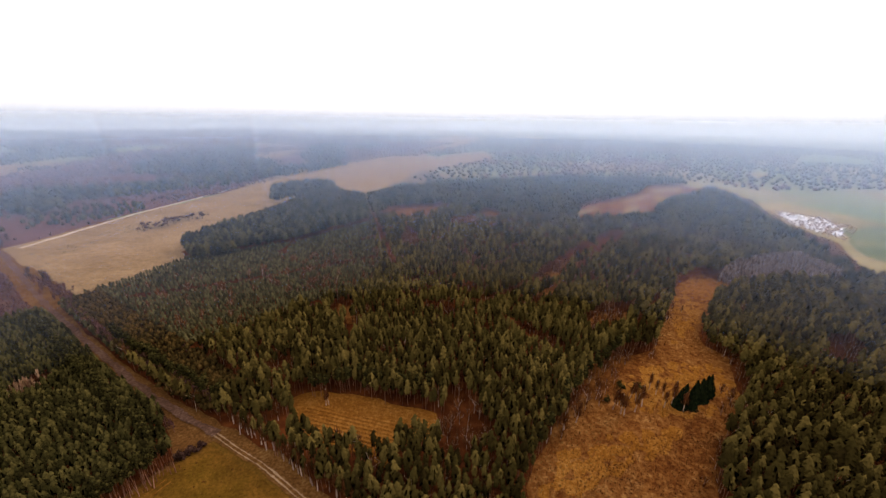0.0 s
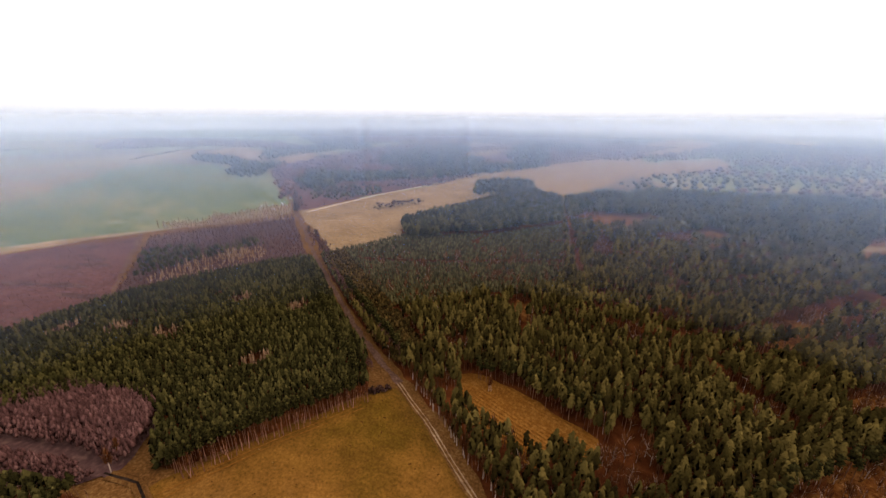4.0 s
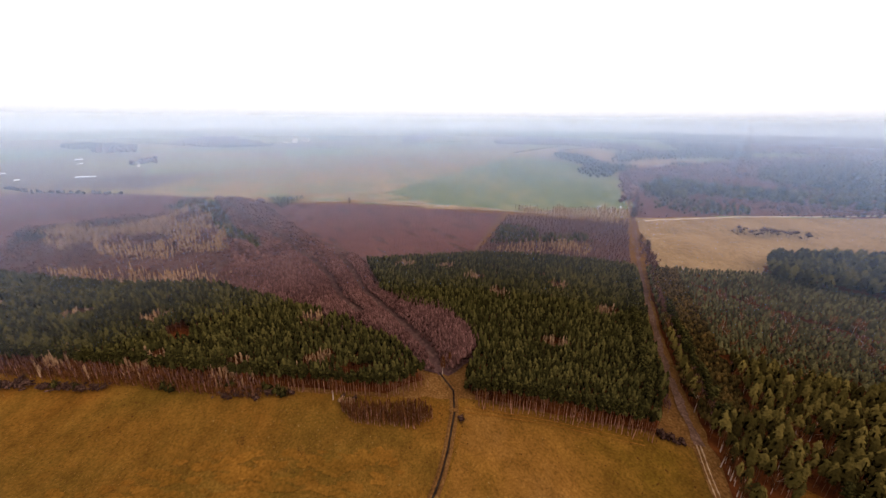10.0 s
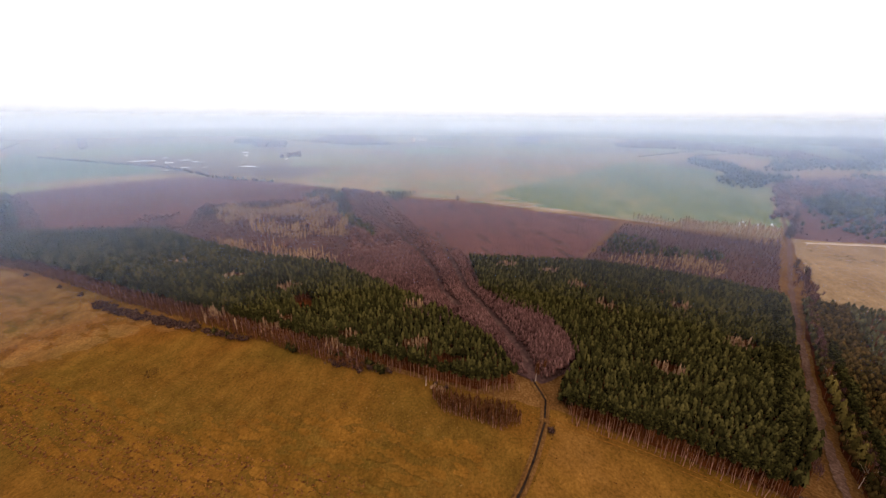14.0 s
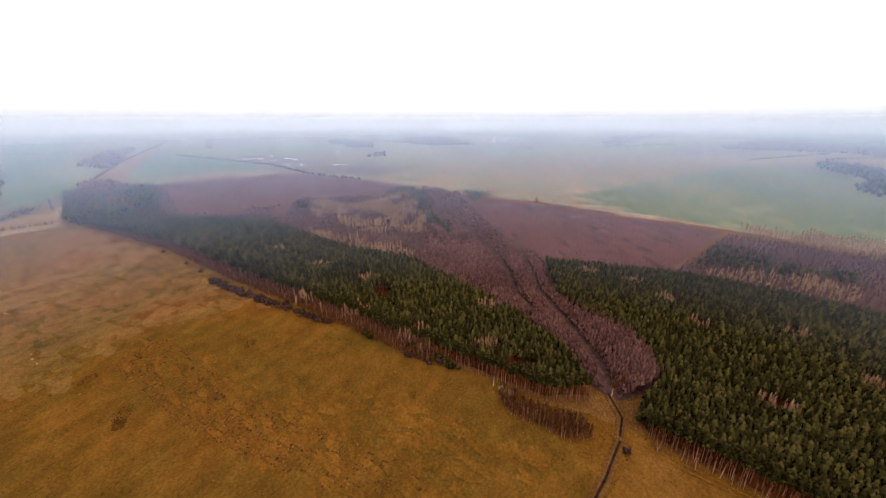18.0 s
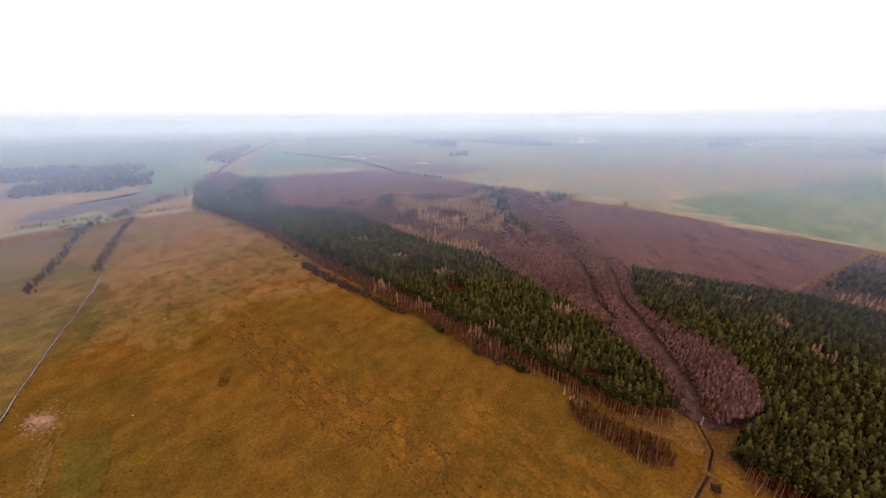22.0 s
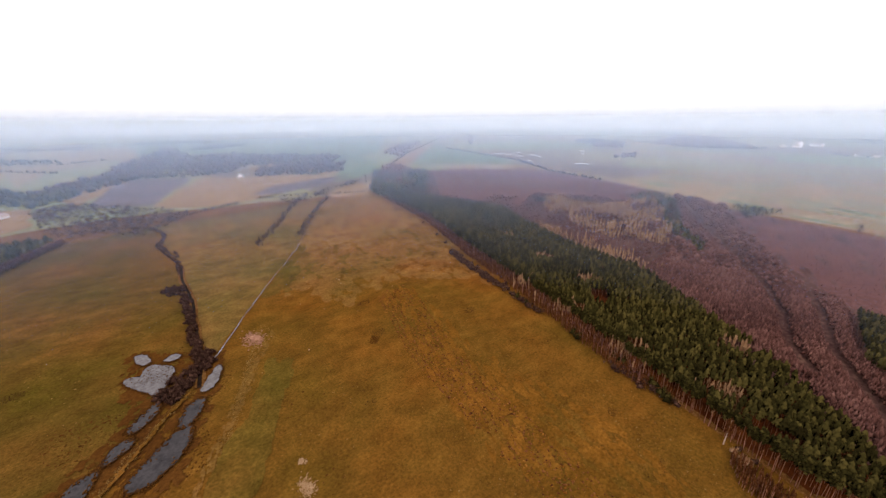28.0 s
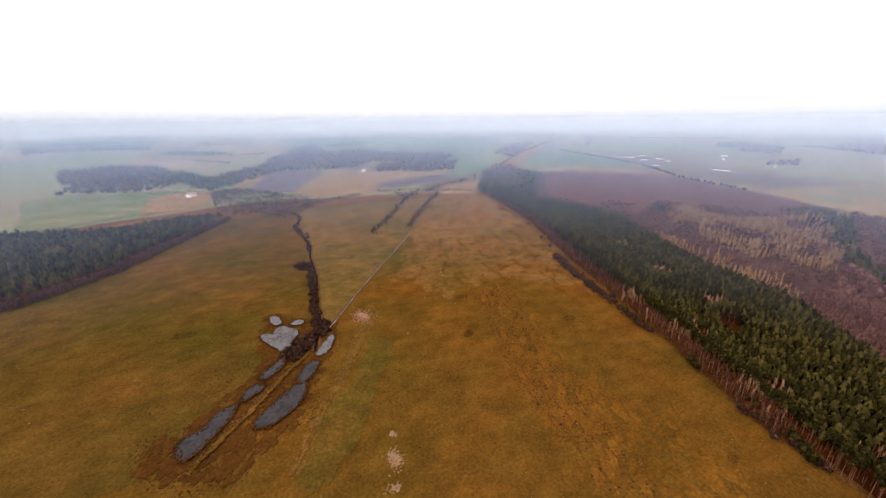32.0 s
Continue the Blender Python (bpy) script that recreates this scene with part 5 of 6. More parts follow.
FAR_WOODS.append(("pine", [(-523, 492), (-547, 534), (-506, 553), (-470, 517), (-493, 478)], "dark strip of young pines in the scrub"))
FAR_WOODS.append(("pine", [(-257, 675), (-243, 727), (-181, 739), (-166, 682), (-183, 592), (-227, 580)], "dark pine strip at the dry field"))
FAR_WOODS.append(("pine", [(-280, 1720), (-274, 2015), (-187, 1897), (-199, 1634)], "small dark copse on the dry clearing"))
FAR_WOODS.append(("bare", [(-113, 1588), (0, 1777), (34, 1449), (0, 1308), (-74, 1297)], "purplish copse on the dry clearing"))
FAR_WOODS.append(("dark", [(-320, 428), (-311, 467), (-289, 506), (-274, 481), (-298, 414)], "purplish scrub strip on the dry field"))
FAR_WOODS.append(("bare", [(-1972, 794), (-2466, 1208), (-1865, 1339), (-1539, 1345), (-1121, 1146), (-982, 1016), (-1270, 1096), (-1629, 1050), (-1765, 738)], "long blue-grey wood in haze"))
FAR_WOODS.append(("pine", [(-2345, 2156), (-3137, 2941), (-3021, 3060), (-2127, 2559), (-1602, 2119), (-903, 1218), (-943, 1160), (-1096, 1224), (-1349, 1370)], "far dark pine forest in haze"))
FAR_WOODS.append(("pine", [(-1174, 683), (-1268, 775), (-1102, 785), (-968, 708), (-865, 717), (-839, 751), (-770, 629), (-726, 584), (-686, 510), (-814, 537), (-852, 627), (-1053, 655)], "dark conifer strip beside the crop field"))
FAR_WOODS.append(("bare", [(-720, 593), (-795, 673), (-833, 835), (-837, 945), (-699, 796), (-638, 649), (-596, 537), (-489, 435), (-479, 406)], "bare purplish wood at the field corner"))
FAR_WOODS.append(("pine", [(-577, 521), (-627, 638), (-580, 668), (-546, 685), (-491, 621), (-500, 566), (-536, 534)], "dark strip of young pines in the scrub"))
FAR_WOODS.append(("bare", [(-2005, 299), (-2725, 452), (-3320, 888), (-1971, 400)], "hazy copse near the village"))
FAR_WOODS.append(("bare", [(-1518, -799), (-1851, -956), (-1952, -869), (-1559, -684)], "hazy copse on the open plain"))
FAR_WOODS.append(("bare", [(-1923, -734), (-2512, -775), (-2538, -621), (-1805, -302), (-1743, -517)], "hazy woods on the open plain"))
FAR_WOODS.append(("bare", [(-1199, -550), (-1317, -545), (-1186, -481), (-1134, -518)], "hazy copse on the open plain"))
FAR_WOODS.append(("bare", [(-1754, -1753), (-2050, -1995), (-1459, -1428), (-1281, -1285)], "hazy copse on the open plain"))
FAR_WOODS.append(("bare", [(-416, -382), (-438, -384), (-452, -351), (-424, -341), (-407, -353)], "low dark scrub on the purple heath"))
FAR_WOODS.append(("dark", [(-279, -1032), (-344, -1058), (-515, -1014), (-405, -836), (-321, -845), (-279, -877), (-231, -874)], "purplish strip wood in haze"))
FAR_WOODS.append(("dark", [(-176, -589), (-219, -578), (-315, -650), (-396, -699), (-342, -646), (-250, -585), (-184, -540)], "dark purplish scrub strip"))
FAR_WOODS.append(("bare", [(-746, -1184), (-900, -1358), (-1370, -1794), (-1257, -1619), (-722, -1030)], "hazy wood beside the country road"))
FAR_WOODS.append(("bare", [(-375, -633), (-544, -856), (-576, -793), (-491, -620), (-416, -521), (-397, -547), (-382, -589)], "purplish wood at the meadow corner"))
FAR_WOODS.append(("pine", [(-394, -580), (-476, -662), (-483, -608), (-416, -523), (-385, -531)], "dark pines at the meadow corner"))
FAR_WOODS.append(("pine", [(-318, -542), (-364, -564), (-379, -524), (-337, -491), (-308, -488)], "dark pines at the meadow corner"))
FAR_WOODS.append(("dark", [(378, -853), (327, -846), (463, -1240), (391, -1327), (268, -1273), (205, -1013), (184, -825), (253, -816)], "blue-grey woods in haze"))
FAR_WOODS.append(("pine", [(184, -844), (226, -1130), (134, -941), (110, -883), (45, -883), (61, -807), (98, -753), (160, -870)], "dark pine wood behind the fields"))
FAR_WOODS.append(("dark", [(68, -864), (45, -892), (-36, -1057), (-87, -1649), (-232, -2214), (-217, -1555), (-376, -1506), (-600, -1218), (-467, -1006), (-276, -1119), (-214, -994), (-130, -981), (-34, -1019)], "dark bare wood in haze"))
FAR_WOODS.append(("dark", [(76, -586), (92, -711), (68, -777), (1, -681), (-59, -617), (-51, -552), (-5, -493), (18, -537), (49, -538)], "purplish scrub along the brook"))
FAR_WOODS.append(("dark", [(125, -931), (76, -1012), (13, -1172), (-63, -1574), (-89, -1475), (-43, -1025), (15, -930), (64, -850)], "dark bare wood in haze"))
FAR_WOODS.append(("pine", [(1211, -2938), (1186, -3338), (1211, -4126), (816, -4222), (455, -2078), (747, -2065), (820, -1961)], "far dark woods in haze"))
for kind, poly, label in FAR_WOODS:
    cx, cy = np.mean(poly, 0)
    far = math.hypot(cx, cy)
    pts = scatter(rough_edge(poly, 14, 12), float(np.clip(far / 78, 7.4, 20)), patchy=0.12)
    if kind == "pine":
        wood("pine_wood_distant", pts, PINE_FAR, 12 + far / 500, 0.35, [M_NEEDLE, M_TRUNK], label, squat=(1.15, 1.9))
    else:
        wood("bare_wood_distant", pts, FUZZ_FAR if far < 700 else BLOB, 7 + far / 400, 0.4, [M_BUSH if kind == "dark" else M_ALDER] * 2, label, squat=(1.0, 1.6), relief=0.3)


HEDGES = [[(-33, -551), (-76, -583), (-130, -609)], [(-132, -384), (-164, -439), (-210, -509), (-248, -562)], [(-88, -378), (-130, -446), (-190, -549), (-231, -606)], [(-161, -626), (-231, -606), (-263, -583), (-311, -560)], [(-512, 467), (-399, 362)], [(-535, -831), (-833, -1145), (-1611, -1870)]]
wood("hedge_scrub", np.concatenate([along(h, 1.5, 2.0) for h in HEDGES]), BARE_MID, 5.5, 0.4, [M_BUSH, M_ALDER], "dark bare hedge along field ditches", "hedge")
wood("hedge_far", along([(-1079, -1217), (-975, -934), (-899, -696), (-754, -483), (-713, -355)], 3.5, 3), BLOB, 6, 0.6, [M_BUSH, M_BUSH], "far field hedge in haze", "hedge", squat=(0.7, 1.2))
wood("sapling_band_west", along([(54, -522), (92, -442), (128, -361), (164, -320), (250, -296)], 0.5, 2.2), BARE_MID, 7, 0.4, [M_ALDER, M_ALDER], "purplish bare saplings fringing the pine wood", "scrub")
lines, copses = [], []
for k in range(100):
    a, r = RNG.uniform(0, 6.28), RNG.uniform(1300, 3800)
    x, y, turn, half = r * math.cos(a), r * math.sin(a), radians(38) + (k % 2) * 1.57 + RNG.normal(0, 0.12), RNG.uniform(60, 260)
    if not any(inside(p, np.array([(x, y)]))[0] for p in (FAR_EAST, SAND_B, CROP, MOSAIC)):
        if k % 3:
            lines.append(along([(x - half * math.cos(turn), y - half * math.sin(turn)), (x + half * math.cos(turn), y + half * math.sin(turn))], RNG.uniform(4, 8), 3))
        elif r > 1300:
            copses.append(scatter(ellipse(x, y, half, half * 0.35, math.degrees(turn)), 17))
wood("far_hedges", np.concatenate(lines), BLOB, 6.5, 0.6, [M_BUSH, M_BUSH], "far hedgerows between hazy fields", "hedge", squat=(0.7, 1.2))
wood("far_copses", np.concatenate(copses), PINE_FAR, 13, 0.4, [M_NEEDLE, M_TRUNK], "far dark copses in haze", squat=(1.2, 1.8))
wood("roadside_scrub", np.concatenate([along([(-297, 290), (-236, 246)], 1.2, 3.0), along([(-235, 240), (-172, 194), (-90, 140)], 1.6, 1.4), along([(-100, 128), (-160, 168), (-236, 224)], 2.6, 1.0)]), BARE_NEAR, 8, 0.4, [M_ALDER, M_ALDER], "bare roadside trees and scrub", "scrub")

# ---- meadow growth ----
drill = np.concatenate([along([(-142 + 3.4 * k, -212 + 1.5 * (k % 4)), (-116 + 3.0 * k, -140), (-104 + 2.6 * k, -94), (-94 + 2.4 * k, -30)], 0.55, 0.55) for k in range(-1, 8)])
thick = np.array([noise.noise((x * 0.035, y * 0.035, 8.1)) + 0.6 * noise.noise((x * 0.2, y * 0.2, 1.2)) for x, y in drill])
wood("sedge_clumps_dark", drill[(thick > -0.2)][::2], CLUMP, 0.95, 0.5, [M_RUSSET, M_RUSSET], "dark rusty sedge clumps in old drill rows", "grass", squat=(0.8, 1.5))
wood("sedge_clumps_pale", drill[(thick > -0.2)][1::3], CLUMP, 0.85, 0.5, [M_RUST, M_RUST], "pale straw sedge clumps in old drill rows", "grass", squat=(0.8, 1.5))
loose = scatter(MEADOW, 4.2, patchy=0.2)
thick = np.array([noise.noise((x * 0.03, y * 0.03, 3.3)) + 0.7 * noise.noise((x * 0.2, y * 0.2, 6.2)) for x, y in loose])
wood("meadow_clumps_dark", loose[(thick > 0.25) & (np.hypot(*loose.T) < 420)], CLUMP, 0.55, 0.5, [M_BOG, M_BOG], "dark matted clumps in the meadow grass", "grass", squat=(0.8, 1.6))
wood("meadow_clumps_pale", loose[(thick < -0.3) & (np.hypot(*loose.T) < 420)], CLUMP, 0.5, 0.5, [M_DRY, M_DRY], "pale straw clumps in the meadow grass", "grass", squat=(0.8, 1.5))
matted = np.concatenate([scatter(ellipse(-87, -162, 4.5, 2.5, 50), 0.8, patchy=0.3), scatter(ellipse(-130, -203, 8, 3, 50), 0.8, patchy=0.3)])
wood("meadow_clumps_matted", matted, CLUMP, 0.75, 0.5, [M_BOG, M_BOG], "dark matted patch of dead sedge in the meadow", "grass", squat=(0.8, 1.6))
mead = scatter(MEADOW, 5.0, patchy=0.35)
wood("grass_tufts", mead[np.hypot(*mead.T) < 330], TUSSOCK, 0.65, 0.6, [M_TUSSOCK, M_TUSSOCK], "dry grass tufts over the meadow", "grass")
SEDGE = [(-112, 10), (-150, -30), (-170, -110), (-150, -190), (-100, -170), (-70, -90), (-60, -30)]
wood("sedge_tufts", scatter(SEDGE, 1.7, patchy=0.3), TUSSOCK, 0.7, 0.6, [M_TUSSOCK, M_TUSSOCK], "dense rusty sedge tufts", "grass")
open_ground = scatter(CLEAR_2, 1.5)
thick = np.array([noise.noise((x * 0.06, y * 0.06, 5.3)) + 0.5 * noise.noise((x * 0.25, y * 0.25, 2.2)) for x, y in open_ground])
wood("clearing_clumps_pale", open_ground[thick > 0.12], CLUMP, 0.8, 0.5, [M_DRY, M_DRY], "golden dead grass clumps in the clearing", "grass", squat=(0.8, 1.5))
wood("clearing_clumps_red", open_ground[thick < -0.05], CLUMP, 0.9, 0.5, [M_RUSSET, M_RUSSET], "dark rusty bramble clumps in the clearing", "scrub", squat=(0.8, 1.6))
rim = np.concatenate([along([(58, 122), (82, 146), (122, 178), (169, 221)], 1.2, 3.5), along([(100, 94), (128, 118), (160, 150), (176, 182)], 1.4, 3.0), along([(14, 76), (26, 102), (42, 120)], 1.0, 2.5)])
wood("clearing_rim_birch", rim[::2], BARE_NEAR, 9, 0.35, [M_RUSSET, M_BIRCH], "bare russet birches around the clearing")
wood("clearing_rim_scrub", rim, SCRUB, 2.4, 0.5, [M_RUSSET, M_RUSSET], "dark rusty scrub around the clearing", "scrub")
wood("clearing_tufts", np.concatenate([scatter(CLEAR_2, 1.6), scatter(CLEAR_3, 2.5), scatter(CLEAR_4, 2.5)]), TUSSOCK, 0.8, 0.5, [M_TUSSOCK, M_TUSSOCK], "dead grass tufts in the clearings", "grass")

# ---- things: single trees ----
def place(x, y, turn=0.0, size=1.0, z=0.0, wide=1.0):
    return Matrix.LocRotScale((x, y, z), Euler((0, 0, turn)), (size * wide, size * wide, size))


def split_shape(shape):
    """A shape's crown and stem as triangle arrays of their own."""
    v, f, k = shape
    out = []
    for m in (0, 1):
        g = f[k == m]
        used, back = np.unique(g, return_inverse=True)
        out.append((v[used], back.reshape(-1, 3)))
    return out


def single_tree(name, shape, stem_mat, crown_mat, label, category, crown_name="crown"):
    """A tree one metre high: an Empty at its foot with stem and crown."""
    root = tagged(new(name), label, category)
    (cv, cf), (sv, sf) = split_shape(shape)
    for n, v, f, m in (("trunk", sv, sf, stem_mat), (crown_name, cv, cf, crown_mat)):
        if len(f):
            new(n, tri_mesh(n, v, f, [m])).parent = root
    return root


def plant(protos, spots, height, spread, group, wide=1.0, lean=0.0):
    """Copies of the first trees at the spots; the first ones themselves take the first spots."""
    for i, (x, y) in enumerate(spots):
        h = height * RNG.uniform(1 - spread, 1 + spread)
        m = Matrix.LocRotScale((x, y, 0.02), Euler((RNG.normal(0, lean), RNG.normal(0, lean), RNG.uniform(0, 6.28))), (h * wide, h * wide, h))
        if i < len(protos):
            protos[i].matrix_basis = m
            tagged(protos[i], group=group)
        else:
            base = protos[i % len(protos)]
            keep = base.scale.copy()
            base.scale = (1, 1, 1)
            copy_thing(base, m)
            base.scale = keep


def tall_stem(rng, crown, sides=5):
    return clump_shape(rng, crown, 0.125, 18, 24, 5)


pines = [single_tree("pine_tree", tall_stem(SHAPE, 0.42), M_TRUNK, M_NEEDLE, "slender Scots pine with bare reddish trunk at the forest edge", "pine") for _ in range(8)]
edge = [along([(-132, 49), (-112, 86), (-97, 112)], 1.7, 0.5), along([(-148, 27), (-143, 8), (-152, -10), (-180, -82), (-206, -152), (-232, -226)], 2.7, 0.7), along([(-80, 137), (-124, 163), (-174, 198)], 3.0, 1.0), along([(-102, 119), (-150, 153), (-217, 203)], 3.2, 0.7), along([(-54, 147), (-31, 154), (10, 142)], 2.4, 1.0), along([(38, 106), (56, 128), (78, 150), (118, 182)], 3.2, 1.2)]
plant(pines, np.concatenate(edge), 13.0, 0.14, "pines along the forest edge", lean=0.02)

birches = [single_tree("birch_tree", bare_shape(SHAPE, 120, 7, 0.16, 0.35, thick=0.008, stem=0.018, limb_mat=0), M_BIRCH, M_RUSSET, "leafless birch with pale trunk and russet twigs", "birch") for _ in range(6)]
for b in birches:
    trunk = next(c for c in b.children if c.name.startswith("trunk"))
    trunk.scale = (1.1, 1.1, 1.05)
spots = np.concatenate([along([(-80, 133), (-62, 120), (-35, 101), (-12, 86)], 2.3, 0.9), [(-147, -13), (-43, 143), (64, 136), (65, 127), (52, 121), (49, 117), (85, 134), (87, 131), (89, 135), (96, 140), (98, 138), (110, 142), (113, 141), (117, 139), (-71, 160), (-57, 222), (-48, 236), (-50, 262), (-47, 209), (-27, 306), (-31, 302), (-152, 40), (-157, 44)]])
spots = np.concatenate([spots, [(94, 132), (88, 130), (99, 135), (109, 134), (114, 136), (116, 131), (58, 123), (63, 132), (-44, 142), (88, 136), (109, 146), (83, 144)]])
plant(birches, spots, 11.5, 0.2, "birches beside track and clearings", lean=0.06)


def spruce_shape(rng):
    """A narrow dark spruce: tiers of drooping sprays to the ground."""
    out = [(*stick((0, 0, 0), (0, 0, 0.95), 0.014, 0.003, 4), 1)]
    for k in range(9):
        u = k / 9
        r, z = 0.2 * (1 - u) + 0.02, 0.08 + 0.88 * u
        for q in range(9):
            a, s = 6.283 * q / 9 + k * 0.7, r * rng.uniform(0.75, 1.25)
            c, d = math.cos(a), math.sin(a)
            w = s * 0.42
            out.append(([(0, 0, z + 0.1), (c * s - d * w, d * s + c * w, z - 0.02), (c * s * 1.2, d * s * 1.2, z - 0.06), (c * s + d * w, d * s - c * w, z - 0.02)], [(0, 1, 2), (0, 2, 3)], 0))
    return gather(out)


spruces = [single_tree("spruce_tree", spruce_shape(SHAPE), M_TRUNK, M_NEEDLE_D, "dense black-green spruce standing in the clearing", "spruce") for _ in range(3)]
plant(spruces, [(116, 134), (119, 135.5), (123, 136), (126, 138), (129, 138.5), (133, 140.5), (136, 142), (121, 133)], 11.5, 0.15, "spruces in the clearing", wide=1.1)

bare_trees = [single_tree("bare_tree", bare_shape(SHAPE, 110, 9, 0.42, 0.2, thick=0.012), M_BUSH, M_BUSH, "leafless broad-crowned field tree", "tree") for _ in range(3)]
plant(bare_trees, [(-566, 4), (-333, -571), (-352, -600), (-391, -691), (-340, -590), (-362, -640), (-326, -560), (-405, 372), (-412, 385), (-420, 380), (-398, 360), (-302, 288), (-286, 282), (-20, -545), (-60, -572)], 11, 0.25, "lone field trees")


def bush(name, mat, label, group, spots, size, spread, wide=1.0):
    protos = []
    for shape in BUSH[:3]:
        v, f, k = shape
        ob = tagged(new(name, tri_mesh(name, v, f, [mat])), label, "bush")
        protos.append(ob)
    plant(protos, spots, size, spread, group, wide)


bush("willow_bush", M_BUSH, "dark bare willow bush on the stream bank", "bushes along the stream", np.concatenate([along([(-10, -205), (-12, -239), (-16, -276), (-16, -299)], 1.0, 1.2), along([(-16, -201), (-8, -198), (0, -190), (8, -182)], 0.45, 2.2), along([(-9, -205), (-16, -207)], 0.8, 1.6), along([(4, -178), (-3, -187)], 0.8, 1.0), along([(-22, -345), (-24, -400), (-16, -445), (-27, -487), (-18, -533)], 4.0, 1.2), np.array([(-13 + 5.5 * math.cos(k * 0.9) * (k % 3 + 1) / 3, -312 + 9 * math.sin(k * 0.9) * (k % 3 + 1) / 3) for k in range(24)]), along([(-9, -312), (-18, -312)], 0.5, 2.0)]), 3.4, 0.3, 1.25)
wood("bramble_band", np.concatenate([along([(-219, -242), (-207, -214), (-198, -180), (-191, -152)], 0.25, 1.5), along([(-189, -148), (-180, -118)], 0.5, 1.2), along([(-163, -66), (-156, -34)], 0.8, 1.2)]), FUZZ_FAR, 3.4, 0.4, [M_BUSH, M_BUSH], "dark bramble thicket along the meadow edge", "scrub", squat=(0.8, 1.4))
bush("hedge_bush", M_BUSH, "dark bramble bush at the meadow edge", "bushes at the meadow edge", np.concatenate([along([(-217, -238), (-207, -214), (-198, -180), (-192, -155)], 1.1, 2.2), along([(-189, -148), (-180, -118)], 2.6, 1.2), along([(-161, -62), (-156, -34)], 3.0, 1.2), along([(-95, 116), (-86, 122)], 1.1, 1.0), np.array([(-120, 40), (-121.5, 41), (-230, -262), (-242, -290), (-262, -338), (-148, -8), (-145, -3)])]), 3.0, 0.3, 1.2)
bush("pine_bush", M_NEEDLE, "low round dark green pine bush", "low pines at the meadow edge", [(-171, -86), (-173, -90), (-170, -65), (-166, -60), (-160, -44), (-157, -38), (-155, -35), (-187, -140), (-183, -130), (-141, 50), (-145, 53), (-139, 54), (-143, 57), (-136, 51), (85, 139), (104, 147), (95, 148), (176, 176), (172, 171)], 5.4, 0.25)
wood("bramble_scrub", np.concatenate([scatter(ellipse(95, 106, 30, 13, 10), 1.3, patchy=0.35), scatter(ellipse(66, 98, 16, 9, 30), 1.5, patchy=0.3), scatter(ellipse(118, 122, 14, 7, 60), 1.3, patchy=0.2), along([(58, 138), (78, 152)], 0.5, 2.5), along([(-60, 152), (-78, 168)], 0.4, 3)]), SCRUB, 1.7, 0.5, [M_RUSSET, M_RUSSET], "dark rusty bramble thicket in the clearing", "scrub")
wood("tall_dead_grass", scatter([(20, 76), (30, 104), (60, 126), (84, 128), (70, 100), (50, 74)], 1.0, patchy=0.3), TUSSOCK, 1.0, 0.4, [M_DRY, M_DRY], "tall golden dead grass in the clearing", "grass")
bush("grey_bush", M_LARCH, "bare grey-brown willow bush", "bare willows", [(116, 101), (120, 104), (-144, -9), (-141, -6), (178, 178), (60, 134), (57, 138), (-78, 160), (-66, 165)], 5.0, 0.25)

# ---- water ----
def channel(name, line, wide, label, water, lip=1.6, z=0.05, vary=0.3, banks=True):
    """A ditch: peat banks with a raised lip on both sides of a strip of water."""
    top = tagged(part(name, ribbon_bm(line, wide + lip, z + 0.40, 0.8, 2.5, vary=vary), M_MUD), label, "ditch", kind="structure")
    part("water", ribbon_bm(line, wide, z + 0.44, 0.8, 2.5, vary=vary), water, top)
    for k in (-1, 1) if banks else ():
        bm = bmesh.new()
        prev = None
        pts = [Vector((*a, 0)).lerp(Vector((*b, 0)), s / 12) for a, b in zip(line, line[1:]) for s in range(12)]
        for i, q in enumerate(pts[:-1]):
            d = (pts[i + 1] - q).normalized()
            s = Vector((-d.y, d.x, 0)) * k
            c = q + s * ((wide + lip) / 2 + 0.8 * k * noise.noise(q * 0.06))
            h = 0.55 + 0.3 * noise.noise(q * 0.5)
            row = [bm.verts.new((*(c + s * o).xy, zz)) for o, zz in ((-0.5, z + 0.38), (0.1, z + 0.38 + h), (1.0, z + 0.30))]
            if prev:
                for a in range(2):
                    bm.faces.new((prev[a], row[a], row[a + 1], prev[a + 1]) if k > 0 else (prev[a + 1], row[a + 1], row[a], prev[a]))
            prev = row
        part("bank", bm, M_MARGIN, top)
    return top


channel("ditch_north", DITCH, 0.6, "narrow dark drainage ditch with peaty banks", M_DITCH_WATER, 1.3, vary=0.7)
channel("ditch_meadow", DITCH_S, 0.26, "straight narrow meadow ditch with the glint in its water colour", M_GLINT, 0.45, vary=1.8, banks=False)
channel("stream_upper", STREAM[4:], 1.6, "winding stream lined with dark bushes", M_DITCH_WATER, 1.2)
parcel("path_crossing", ellipse(-126.5, 39, 2.6, 1.3, 60), M_MARGIN, "bare sandy ditch crossing", category="path", step=1.5, wander=0.8)
LAYER[0] = max(LAYER[0], 0.46)
bog = np.concatenate([scatter(p, 1.05, patchy=0.12) for p in (ellipse(-2, -198, 30, 19, 100), ellipse(20, -160, 36, 17, 128), ellipse(44, -132, 26, 14, 135))])
wood("bog_clumps", bog[::2], CLUMP, 0.5, 0.6, [M_BOG, M_BOG], "dark rusty matted bog around the pools", "grass", squat=(1.0, 2.2))
